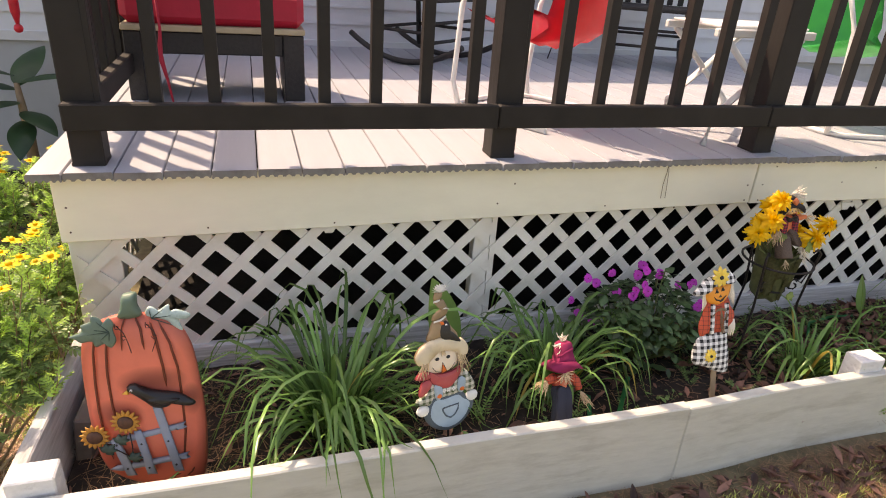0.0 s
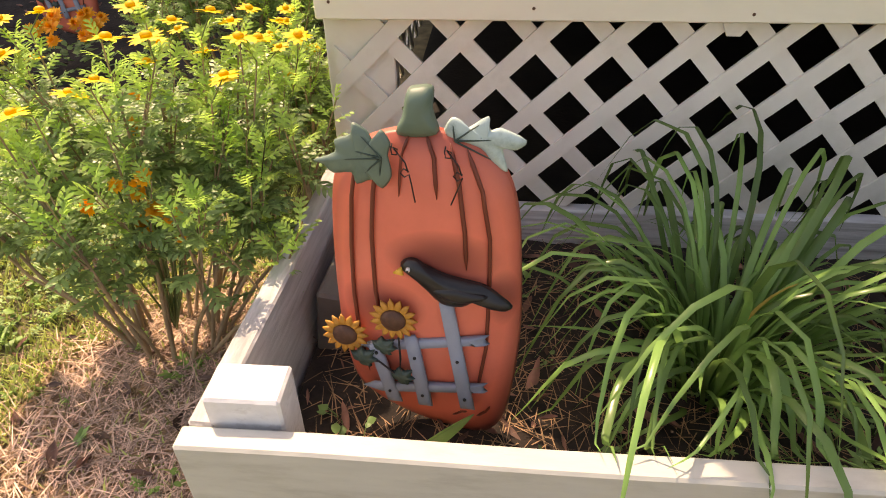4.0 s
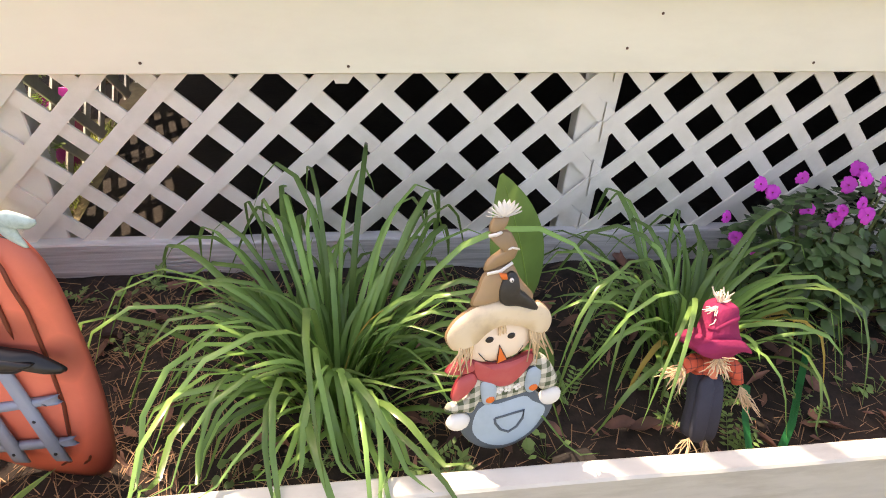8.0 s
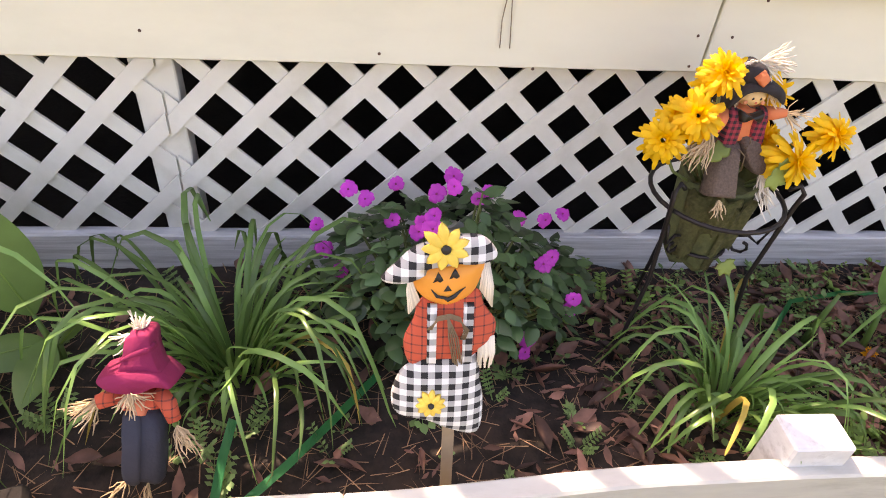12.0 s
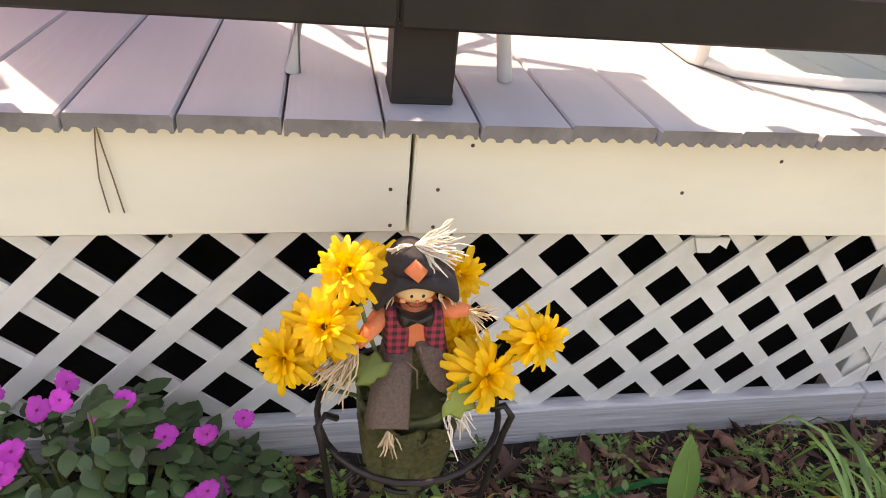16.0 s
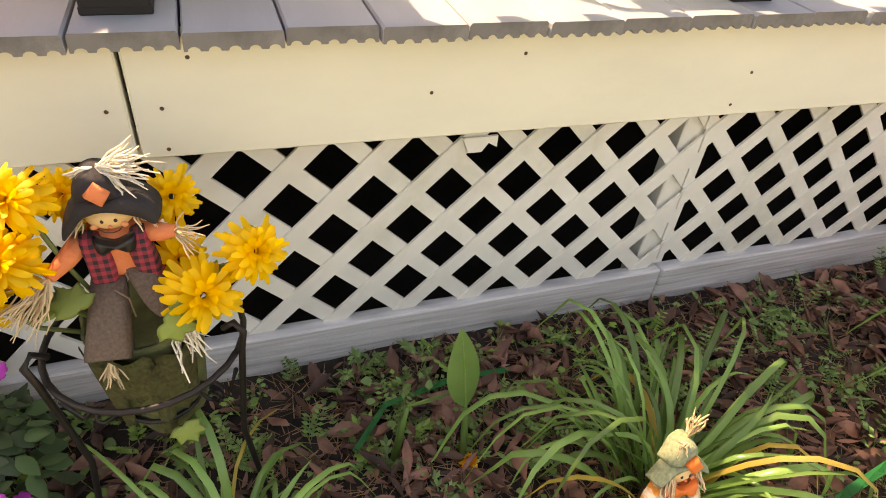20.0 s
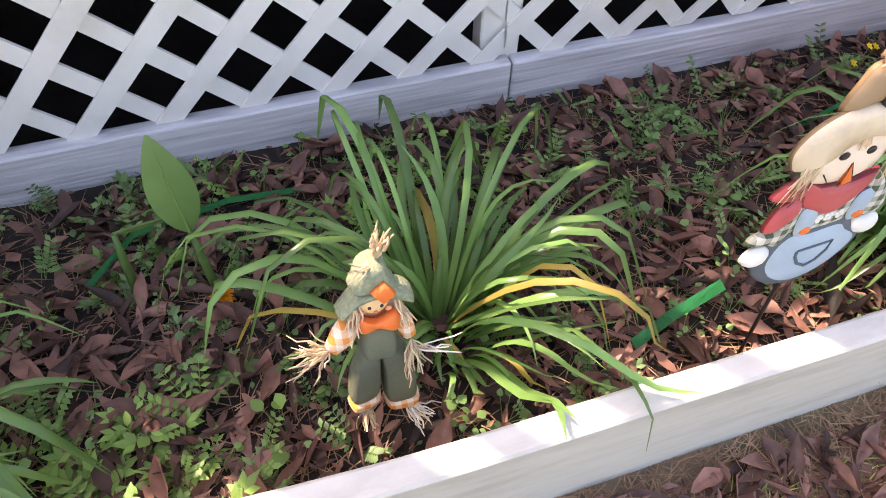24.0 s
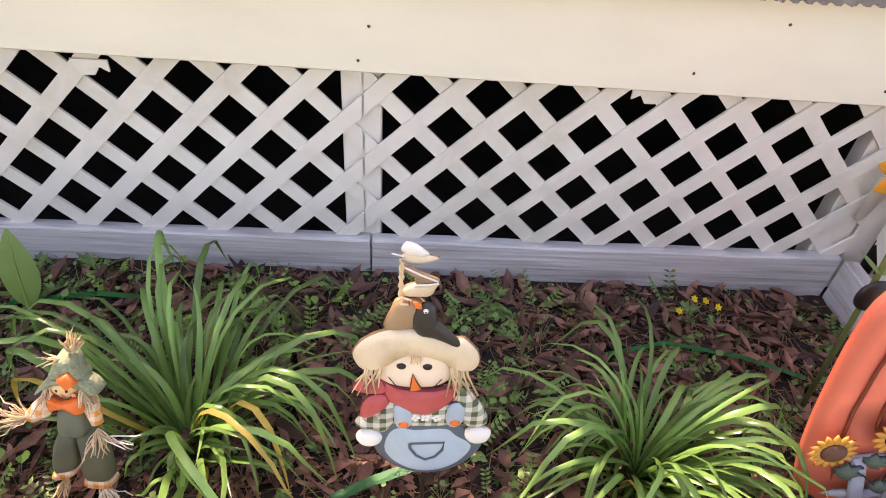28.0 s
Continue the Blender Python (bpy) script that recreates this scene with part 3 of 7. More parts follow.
def petal_flower(name, n, length, width, mat, cup=0.25, center=None, layers=1, spread=1.2, seed=0):
    """A flower head facing +z; n petals a layer."""
    rnd = random.Random(seed)
    bm = bmesh.new()
    for lay in range(layers):
        g = lay / max(1, layers - 1) if layers > 1 else 0
        for k in range(n):
            a = 2 * math.pi * (k + 0.5 * (lay % 2)) / n + rnd.uniform(-0.12, 0.12)
            ln = length * (1 - 0.45 * g) * rnd.uniform(0.85, 1.1)
            add_ovate(bm, (0.1 * ln * math.cos(a), 0.1 * ln * math.sin(a), 0.004 * lay), a, cup + g * spread + rnd.uniform(-0.1, 0.15), ln, width * rnd.uniform(0.85, 1.1), rnd.uniform(0.1, 0.5), rows=4, fold=0.12)
    mats = [mat]
    if center:
        add_ball(bm, (0, 0, 0.003), center[1], mat=1, seg=10, rings=6)
        mats.append(center[0])
    return mesh_from(name, bm, mats)


def face(me, name, parent, p, d, size=1.0, spin=0.0):
    """One flower head at p that looks along d."""
    o = new(name, me)
    o.parent = parent
    q = Vector(d).to_track_quat("Z", "Y").to_matrix().to_4x4()
    o.matrix_basis = Matrix.Translation(p) @ q @ Matrix.Rotation(spin, 4, "Z") @ Matrix.Scale(size, 4)
    return o


def round_flower(name, r, petal, eye):
    """Five flat heart-shaped petals that overlap at their sides, round a small dark eye, facing +z."""
    bm = bmesh.new()
    for k in range(5):
        a = 2 * math.pi * k / 5
        size = r * (1.0, 0.90, 1.1, 1.08, 0.88)[k]
        ca, sa = math.cos(a), math.sin(a)
        lift = 0.0012 * (k % 2)
        mid = []
        for f, w, z in ((0.10, 0.10, 0.0), (0.38, 0.34, 0.0016), (0.70, 0.52, 0.0022), (0.92, 0.46, 0.0008), (1.02, 0.24, -0.0012)):
            notch = 0.94 if f > 1 else 1.0
            row = []
            for t, drop in ((-1, 0.0018), (-0.5, 0.0004), (0, 0.0), (0.5, 0.0004), (1, 0.0018)):
                u, v = f * size * (notch if t == 0 else 1.0), w * size * t
                row.append(bm.verts.new((u * ca - v * sa, u * sa + v * ca, z + lift - drop * f + 0.0008 * math.sin(9 * f + 3 * t + k))))
            mid.append(row)
        for ra, rb in zip(mid, mid[1:]):
            for t in range(4):
                bm.faces.new((ra[t], ra[t + 1], rb[t + 1], rb[t])).smooth = True
    add_ball(bm, (0, 0, 0.001), (0.0026, 0.0026, 0.0018), 1, 8, 5)
    return mesh_from(name, bm, [petal, eye])


# impatiens
def impatiens(x, y, rx, ry, h, seed):
    rnd = random.Random(seed)
    z = soil_height(x, y) - 0.005
    root = thing("impatiens_bush", x, y, z, label="dark leaved impatiens bush with magenta flowers by the lattice", category="flower bush")
    bm = bmesh.new()
    for k in range(760):
        a, r = rnd.uniform(0, 2 * math.pi), math.sqrt(rnd.random())
        px, py = rx * r * math.cos(a), ry * r * math.sin(a)
        cap = h * math.sqrt(max(0.0, 1 - 0.78 * r * r)) * rnd.uniform(0.88, 1.1) * (1 + 0.3 * noise.noise((px * 8, py * 8, 0)))
        pz = cap if rnd.random() < 0.66 else cap * rnd.uniform(0.1, 0.95)
        head = a + rnd.uniform(-1.1, 1.1)
        ln = rnd.uniform(0.026, 0.052)
        add_ovate(bm, (px, py, pz), head, rnd.uniform(-0.55, 0.30), ln, ln * rnd.uniform(0.56, 0.72), rnd.uniform(0.2, 0.7), rows=5, roll=rnd.uniform(-0.45, 0.45), fold=rnd.uniform(0.08, 0.3))
        if k % 12 == 0:
            bs = bmesh.new()
            add_tube(bs, [(px * 0.3, py * 0.3, 0), (px * 0.75, py * 0.75, pz * 0.6), (px, py, pz)], [0.005, 0.004, 0.002], 6, cap=False)
            part("stem", bs, M["stem"], root)
    part("foliage", bm, M["impatiens"], root)["kind"] = "stuff"
    me = round_flower("flower", 0.0185, M["magenta"], M["magenta_eye"])
    spots = ((1.608, -0.12, 0.268), (1.624, -0.16, 0.235), (1.661, -0.2, 0.212), (1.677, -0.1, 0.347), (1.713, -0.105, 0.326), (1.777, -0.1, 0.362), (1.769, -0.17, 0.318), (1.859, -0.15, 0.372), (1.896, -0.12, 0.397), (1.83, -0.2, 0.336), (1.822, -0.2, 0.312), (1.944, -0.164, 0.371), (1.894, -0.15, 0.391), (2.034, -0.174, 0.326), (2.094, -0.17, 0.322), (2.144, -0.13, 0.309), (1.973, -0.13, 0.367), (2.11, -0.2, 0.23), (2.158, -0.27, 0.155), (2.055, -0.33, 0.125), (2.053, -0.34, 0.095), (2.082, -0.25, 0.266), (2.101, -0.24, 0.277), (1.849, -0.22, 0.368), (1.844, -0.25, 0.358), (2.145, -0.3, 0.213))
    for i, (fx, fy, fz) in enumerate(spots):
        face(me, "flower", root, (fx - x, fy - y - 0.018, fz - z + 0.016), (rnd.uniform(-0.5, 0.5), -1.0, rnd.uniform(0.35, 1.1)), rnd.uniform(0.82, 1.08), rnd.uniform(0, 6))
    return root


impatiens(1.90, -0.215, 0.295, 0.185, 0.285, 11)


# daisy bushes
def feather_leaf():
    """A pinnate leaf along +x, one unit long: a narrow rib with toothed side lobes, as vertex rows and faces."""
    vs, fs = [], []

    def blade(bx, by, ang, ln, w, droop):
        b = len(vs)
        ca, sa = math.cos(ang), math.sin(ang)
        for f, g in ((0.0, 0.25), (0.45, 1.0), (0.8, 0.7)):
            for t in (-1, 1):
                u, v = f * ln, g * w * t
                vs.append((bx + u * ca - v * sa, by + u * sa + v * ca, -droop * f * f + 0.02))
        vs.append((bx + ln * ca, by + ln * sa, -droop))
        fs.extend([(b, b + 1, b + 3, b + 2), (b + 2, b + 3, b + 5, b + 4), (b + 4, b + 5, b + 6)])

    blade(0.0, 0.0, 0.0, 1.0, 0.05, 0.10)
    for f, ln in ((0.26, 0.24), (0.44, 0.32), (0.62, 0.32), (0.80, 0.24)):
        for s in (-1, 1):
            blade(f, 0.0, s * 0.85, ln, 0.058, 0.08)
    return np.array(vs), fs


def daisy_bush(x, y, r, h, n_stems, n_flowers, seed, label, orange=0, lean=(0, 0)):
    rnd = random.Random(seed)
    root = thing("daisy_bush", x, y, ground_height(x, y) - 0.01, label=label, category="flower bush", group="daisy bushes")
    shape, quads = feather_leaf()
    got = {"foliage": ([], [], M["daisy_leaf"]), "young_foliage": ([], [], M["daisy_young"])}

    def leaf(key, p, head, tilt, ln, roll):
        vs, fs, _ = got[key]
        base = sum(len(v) for v in vs)
        m = Matrix.Translation(p) @ Matrix.Rotation(head, 4, "Z") @ Matrix.Rotation(-tilt, 4, "Y") @ Matrix.Rotation(roll, 4, "X") @ Matrix.Diagonal((ln, ln, ln, 1))
        a = np.array(m)
        vs.append(shape @ a[:3, :3].T + a[:3, 3])
        fs.append((base, quads))

    tips = []
    for k in range(n_stems):
        a = 2.4 * k + rnd.uniform(-0.3, 0.3)
        rr = r * math.sqrt((k + 0.5) / n_stems)
        hh = h * rnd.uniform(0.78, 1.0) * (1.0 - 0.30 * (rr / r) ** 2)
        tip = Vector((rr * math.cos(a) + lean[0] * hh, 0.7 * rr * math.sin(a) + lean[1] * hh, hh))
        b0 = Vector((0.09 * math.cos(a), 0.07 * math.sin(a), 0))
        mid = Vector((tip.x * 0.72, tip.y * 0.72, hh * 0.46))
        bs = bmesh.new()
        add_tube(bs, [b0, b0.lerp(mid, 0.5) + Vector((0, 0, 0.02)), mid, tip], [0.0055, 0.0046, 0.0036, 0.0014], 5, cap=False)
        shoots = [(mid, tip)]
        for j in range(4):
            p = mid.lerp(tip, rnd.uniform(0.0, 0.5))
            aa = a + rnd.uniform(-2.2, 2.2)
            q = p + Vector((math.cos(aa) * 0.42, math.sin(aa) * 0.42, 1.0)) * rnd.uniform(0.10, 0.20)
            add_tube(bs, [p, q], [0.0028, 0.0012], 4, cap=False)
            shoots.append((p, q))
        part("stem", bs, M["woody"], root)
        for p, q in shoots:
            tips.append(q)
            n = max(10, int(84 * (q - p).length))
            for j in range(n):
                f = (j + 0.5) / n
                c = p.lerp(q, f)
                if c.z < h * (0.44 + 0.08 * math.sin(5 * a)) and rnd.random() < 0.9:
                    continue
                ln = rnd.uniform(0.056, 0.090) * (1.05 - 0.38 * f)
                leaf("young_foliage" if f > 0.72 else "foliage", c, j * 2.4 + rnd.uniform(-0.4, 0.4), 0.12 + 0.95 * f ** 2 + rnd.uniform(-0.3, 0.3), ln, rnd.uniform(-0.4, 0.4))
    for key, (vs, fs, mat) in got.items():
        me = bpy.data.meshes.new(key)
        me.from_pydata(np.concatenate(vs).tolist(), [], [tuple(b + i for i in q) for b, qs in fs for q in qs])
        me.materials.append(mat)
        ob = new(key, me)
        ob.parent = root
        ob["kind"] = "stuff"
    me = petal_flower("flower", 13, 0.023, 0.011, M["daisy"], 0.04, (M["yellow"], (0.008, 0.008, 0.005)))
    mo = petal_flower("marigold", 12, 0.024, 0.014, M["orange_fl"], 0.1, None, 3, 1.2, 4)
    tips.sort(key=lambda v: -v.z - 0.15 * v.y + rnd.uniform(0, 0.05))
    for q in tips[:n_flowers]:
        up = q + Vector((rnd.uniform(-0.03, 0.03), rnd.uniform(-0.03, 0.03), rnd.uniform(0.01, 0.05)))
        bm = bmesh.new()
        add_tube(bm, [q, up], [0.0014, 0.0010], 4, cap=False)
        part("flower_stem", bm, M["stem"], root)
        face(me, "flower", root, up, (rnd.uniform(-0.2, 0.2), rnd.uniform(-0.2, 0.3), 1), rnd.uniform(0.85, 1.25), rnd.uniform(0, 6))
    for i in range(orange):
        p = Vector((rnd.gauss(0.08, 0.045), -0.08 - 0.07 * rnd.random(), 0.43 + rnd.gauss(0, 0.03))) if i < orange - 2 else Vector((rnd.uniform(-0.06, 0.0), 0.12, rnd.uniform(0.47, 0.56)))
        bm = bmesh.new()
        add_tube(bm, [(0, 0, 0.05), p * 0.6, p], [0.003, 0.0025, 0.002], 4, cap=False)
        part("flower_stem", bm, M["stem"], root)
        face(mo, "marigold", root, p, (rnd.uniform(-0.4, 0.4), -1, rnd.uniform(0, 0.8)), rnd.uniform(0.5, 0.8), 0)
    return root


daisy_bush(-0.43, -0.29, 0.42, 0.76, 27, 30, 21, "tall yellow daisy bush with sunlit feathery leaves beside the planter", orange=13, lean=(0.05, 0.10))
daisy_bush(-0.62, 0.85, 0.40, 0.80, 26, 20, 22, "yellow daisy bush beside the deck corner")
daisy_bush(-0.30, 0.35, 0.20, 0.55, 14, 5, 23, "smaller daisy bush close to the deck side")


# ---- ground cover ----
def polys(name, verts, faces, mat, label, category, smooth=False):
    me = bpy.data.meshes.new(name)
    me.from_pydata(verts, [], faces)
    me.materials.append(mat)
    if smooth:
        me.polygons.foreach_set("use_smooth", [True] * len(faces))
    ob = new(name, me)
    return tagged(ob, label, category, kind="stuff")


def litter(name, count, region, height, size, seed, label, skip=None):
    rnd = random.Random(seed)
    vs, fs = [], []
    while len(vs) < count * 10:
        x, y = rnd.uniform(region[0], region[1]), rnd.uniform(region[2], region[3])
        if skip and skip(x, y, rnd):
            continue
        a, s = rnd.uniform(0, 6.28), size * (0.35 + 1.5 * rnd.random() ** 2.2)
        z = height(x, y) + rnd.uniform(0.002, 0.02)
        tx, ty = rnd.uniform(-0.6, 0.6), rnd.uniform(-0.6, 0.6)
        curl = rnd.choice((rnd.uniform(-0.3, 0.3), rnd.uniform(0.4, 1.1)))
        slim = rnd.uniform(0.4, 1.05)
        ca, sa = math.cos(a), math.sin(a)
        out = []
        rim = ((-1.0, 0.0), (-0.72, 0.20), (-0.35, 0.36), (0.05, 0.40), (0.45, 0.28), (0.8, 0.10), (1.05, 0.0), (0.8, -0.10), (0.45, -0.28), (0.05, -0.40), (-0.35, -0.36), (-0.72, -0.20), (-0.5, 0), (0.0, 0), (0.5, 0))
        bend = rnd.uniform(-0.5, 0.5)
        for u, v in rim:
            lx, ly = u * s, (v * slim * rnd.uniform(0.75, 1.25) + bend * 0.3 * u * u) * s
            lz = curl * (abs(v) * 1.4 + 0.35 * u * u) * s + tx * lx + ty * ly
            out.append((x + lx * ca - ly * sa, y + lx * sa + ly * ca, max(z + lz, height(x, y) + 0.001)))
        b = len(vs)
        vs += out
        q = [b + k for k in range(15)]
        fs += [(q[0], q[12], q[1]), (q[0], q[11], q[12]), (q[1], q[12], q[2]), (q[2], q[12], q[13], q[3]), (q[3], q[13], q[14], q[4]), (q[4], q[14], q[5]), (q[5], q[14], q[6]), (q[11], q[10], q[12]), (q[10], q[9], q[13], q[12]), (q[9], q[8], q[14], q[13]), (q[8], q[7], q[14]), (q[7], q[6], q[14])]
    return polys(name, vs, fs, M["litter"], label, "dry leaves", True)


litter("leaf_litter", 8200, (-0.06, 4.68, -0.74, -0.04), soil_height, 0.0225, 31, "reddish brown dry leaves scattered over the bed", lambda x, y, r: r.random() > 0.08 + 0.87 * min(1, max(0, (x - 1.75) / 1.4)) * (0.45 + 1.1 * max(0.0, 0.5 + noise.noise((x * 3, y * 3, 4)))))
litter("lawn_litter", 7500, (0.9, 5.2, -1.25, -0.83), ground_height, 0.021, 32, "dry brown leaves lying on the lawn before the planter")
litter("lawn_litter", 4200, (3.3, 5.4, -1.35, -0.83), ground_height, 0.024, 35, "damp brown leaves heaped before the planter end")
litter("lawn_litter", 420, (-0.9, -0.15, -1.1, 0.2), ground_height, 0.02, 33, "dry brown leaves under the daisy bush")
litter("mulch_litter", 500, (-4.0, -0.3, 1.15, 2.6), ground_height, 0.03, 34, "dark leaf mulch along the house skirting")


def strands(name, count, region, height, length, width, up, mat, seed, label, category, skip=None):
    """Thin blades or needles as joined slivers."""
    rng = np.random.RandomState(seed)
    vs, fs = [], []
    xs, ys = rng.uniform(region[0], region[1], count), rng.uniform(region[2], region[3], count)
    for x, y in zip(xs.tolist(), ys.tolist()):
        q = rng.rand(5).tolist()
        if skip and skip(x, y, q[4]):
            continue
        a = q[0] * 6.283
        ln = length * (0.5 + q[1])
        dx, dy = math.cos(a) * width, math.sin(a) * width
        z = height(x, y) - 0.002 + (0.0 if up > 0.3 else 0.008 * q[3])
        lx, ly = -math.sin(a) * ln * (1 - up) + (q[2] - 0.5) * ln * 0.5, math.cos(a) * ln * (1 - up) + (q[3] - 0.5) * ln * 0.5
        lz = ln * up * (0.6 + 0.5 * q[2])
        b = len(vs)
        vs += [(x - dx, y - dy, z), (x + dx, y + dy, z), (x + lx * 0.45 + dx * 0.7, y + ly * 0.45 + dy * 0.7, z + lz * 0.62), (x + lx * 0.45 - dx * 0.7, y + ly * 0.45 - dy * 0.7, z + lz * 0.62), (x + lx, y + ly, z + lz)]
        fs += [(b, b + 1, b + 2, b + 3), (b + 3, b + 2, b + 4)]
    return polys(name, vs, fs, mat, label, category)


def bare(x, y, q):
    return q > 0.15 + 1.3 * max(0.0, noise.noise((x * 1.7, y * 1.7, 9.0)) + 0.25) or (-0.14 < x < 4.75 and y > -0.82) or (x > -0.12 and y > -0.8 and x < 5)


strands("lawn_grass", 150000, (-2.2, -0.14, -1.2, 1.0), ground_height, 0.042, 0.0026, 0.62, M["grass"], 41, "thin green lawn grass with bare patches", "grass", lambda x, y, q: bare(x, y, q * (0.45 if x < -0.5 - 0.2 * y else 1.5)) or ((x + 0.33) ** 2 + (y + 0.50) ** 2 < 0.11 and q > 0.06))
strands("lawn_grass", 60000, (-4.5, 7.0, -4.5, -1.2), ground_height, 0.06, 0.004, 0.6, M["grass"], 46, "thin lawn grass with bare earth between", "grass", bare)
strands("lawn_grass", 30000, (-6.0, -2.0, -2.0, 1.0), ground_height, 0.06, 0.004, 0.6, M["grass"], 47, "thin lawn grass with bare earth between", "grass", bare)
strands("lawn_grass", 40000, (1.8, 5.0, -1.5, -0.87), ground_height, 0.038, 0.0018, 0.7, M["grass"], 42, "short lawn grass before the planter", "grass", bare)
def straw_patch(x, y, q):
    return (x + 0.36) ** 2 / 0.11 + (y + 0.47) ** 2 / 0.22 > 0.45 + 0.7 * q


strands("pine_straw", 9000, (-0.74, -0.10, -1.0, 0.07), ground_height, 0.08, 0.0024, 0.10, M["straw"], 49, "brown pine straw under the daisy bush", "pine straw", straw_patch)
strands("pine_straw", 9500, (-0.74, -0.10, -1.0, 0.07), ground_height, 0.085, 0.0017, 0.20, M["straw_pale"], 43, "pale reddish pine straw with sunlight in its colour under the daisy bush", "pine straw", straw_patch)
strands("pine_straw", 22000, (0.3, 5.2, -1.4, -0.80), ground_height, 0.06, 0.0009, 0.06, M["straw"], 44, "brown pine straw before the planter", "pine straw")
strands("pine_straw", 20000, (2.0, 5.0, -1.2, -0.80), ground_height, 0.05, 0.0011, 0.06, M["straw"], 48, "brown pine straw along the planter board", "pine straw")
strands("bed_straw", 9000, (-0.05, 4.65, -0.74, -0.05), soil_height, 0.065, 0.0011, 0.10, M["straw"], 45, "thin dry stems lying in the bed", "dry stems", lambda x, y, q: 1.0 < x < 2.5 and q > 0.35)


def sprigs(name, count, region, height, seed, label, dens, mat="weed", size=1.0, kinds=(0, 0, 1, 2)):
    """Small weeds: 0 round leaved clover, 1 vetch with paired leaflets, 2 a rosette of lobed leaves."""
    rnd = random.Random(seed)
    bm = bmesh.new()
    got = 0
    while got < count:
        x, y = rnd.uniform(region[0], region[1]), rnd.uniform(region[2], region[3])
        if rnd.random() > dens(x, y):
            continue
        got += 1
        kind = rnd.choice(kinds)
        h = rnd.uniform(0.01, 0.06) * size
        scale = rnd.uniform(0.6, 1.4) * size
        z0 = height(x, y)
        if kind == 1:
            for j in range(rnd.randint(2, 4)):
                a = rnd.uniform(0, 6.28)
                ln = rnd.uniform(0.04, 0.08) * scale
                top = Vector((x + 0.6 * ln * math.cos(a), y + 0.6 * ln * math.sin(a), z0 + ln * rnd.uniform(0.5, 0.9)))
                base = Vector((x, y, z0 - 0.004))
                add_tube(bm, [base, top], [0.0009, 0.0005], 3, cap=False)
                for k in range(6):
                    p = base.lerp(top, 0.3 + 0.14 * k)
                    for s in (-1, 1):
                        add_ovate(bm, p, a + s * 1.2, 0.2, 0.013 * scale, 0.007 * scale, 0.3, rows=2, fold=0.1)
        elif kind == 2:
            for j in range(rnd.randint(5, 8)):
                a = rnd.uniform(0, 6.28)
                ln = rnd.uniform(0.025, 0.05) * scale
                el = rnd.uniform(0.1, 0.8)
                for f, w in ((0.0, 0.45), (0.35, 0.7), (0.65, 0.75)):
                    p = Vector((x, y, z0)) + Vector((math.cos(a) * math.cos(el), math.sin(a) * math.cos(el), math.sin(el))) * ln * f
                    for s in (-0.8, 0.0, 0.8):
                        add_ovate(bm, p, a + s, el - 0.1, ln * (0.38 if s else 0.5), ln * 0.26 * w, 0.5, rows=2, fold=0.15)
        else:
            for j in range(rnd.randint(3, 7)):
                a = rnd.uniform(0, 6.28)
                s = rnd.uniform(0.006, 0.013) * scale
                px, py, pz = x + 0.02 * scale * math.cos(a), y + 0.02 * scale * math.sin(a), z0 + h * rnd.uniform(0.4, 1)
                add_tube(bm, [(x, y, z0 - 0.004), (px, py, pz)], [0.0009, 0.0006], 3, cap=False)
                add_ovate(bm, (px, py, pz), a + rnd.uniform(-0.6, 0.6), rnd.uniform(-0.3, 0.6), s * 1.5, s * rnd.uniform(1.0, 1.4), rnd.uniform(0.2, 0.9), rows=4, roll=rnd.uniform(-0.5, 0.5), fold=0.15)
    return tagged(part(name, bm, M[mat]), label, "weeds", kind="stuff")


sprigs("small_weeds", 420, (0.0, 4.65, -0.72, -0.05), soil_height, 51, "small clover like weeds between the dry leaves", lambda x, y: (0.2 if x < 2.35 else 1.25 - 0.2 * x) * (0.2 + 0.8 * max(0.0, noise.noise((x * 2.5, y * 2.5, 2.0)) + 0.3)))
sprigs("bed_weeds", 46, (2.48, 2.95, -0.73, -0.52), soil_height, 53, "bright lobed weeds behind the front board", lambda x, y: 1.0, "weed_bright", 1.2, (1, 2, 2, 0))
sprigs("bed_weeds", 52, (2.1, 3.5, -0.34, -0.06), soil_height, 54, "clover and vetch along the lattice foot", lambda x, y: 1.0, "weed_bright", 1.0, (0, 0, 2, 1))
sprigs("lawn_weeds", 620, (-1.5, -0.25, -1.2, 0.4), ground_height, 52, "low broad leaved weeds in the lawn", lambda x, y: 0.08 if (x + 0.36) ** 2 / 0.10 + (y + 0.47) ** 2 / 0.20 < 1 else 0.9, "weed_bright", 0.9, (0, 1, 2))


# ---- ornaments ----
def closed(ctrl, n=6):
    """A smooth closed outline through control points."""
    out = []
    m = len(ctrl)
    for i in range(m):
        p0, p1, p2, p3 = (Vector(ctrl[(i + k) % m]) for k in (-1, 0, 1, 2))
        for j in range(n):
            t = j / n
            out.append(tuple(0.5 * (2 * p1 + (p2 - p0) * t + (2 * p0 - 5 * p1 + 4 * p2 - p3) * t * t + (3 * p1 - p0 - 3 * p2 + p3) * t ** 3)))
    return out


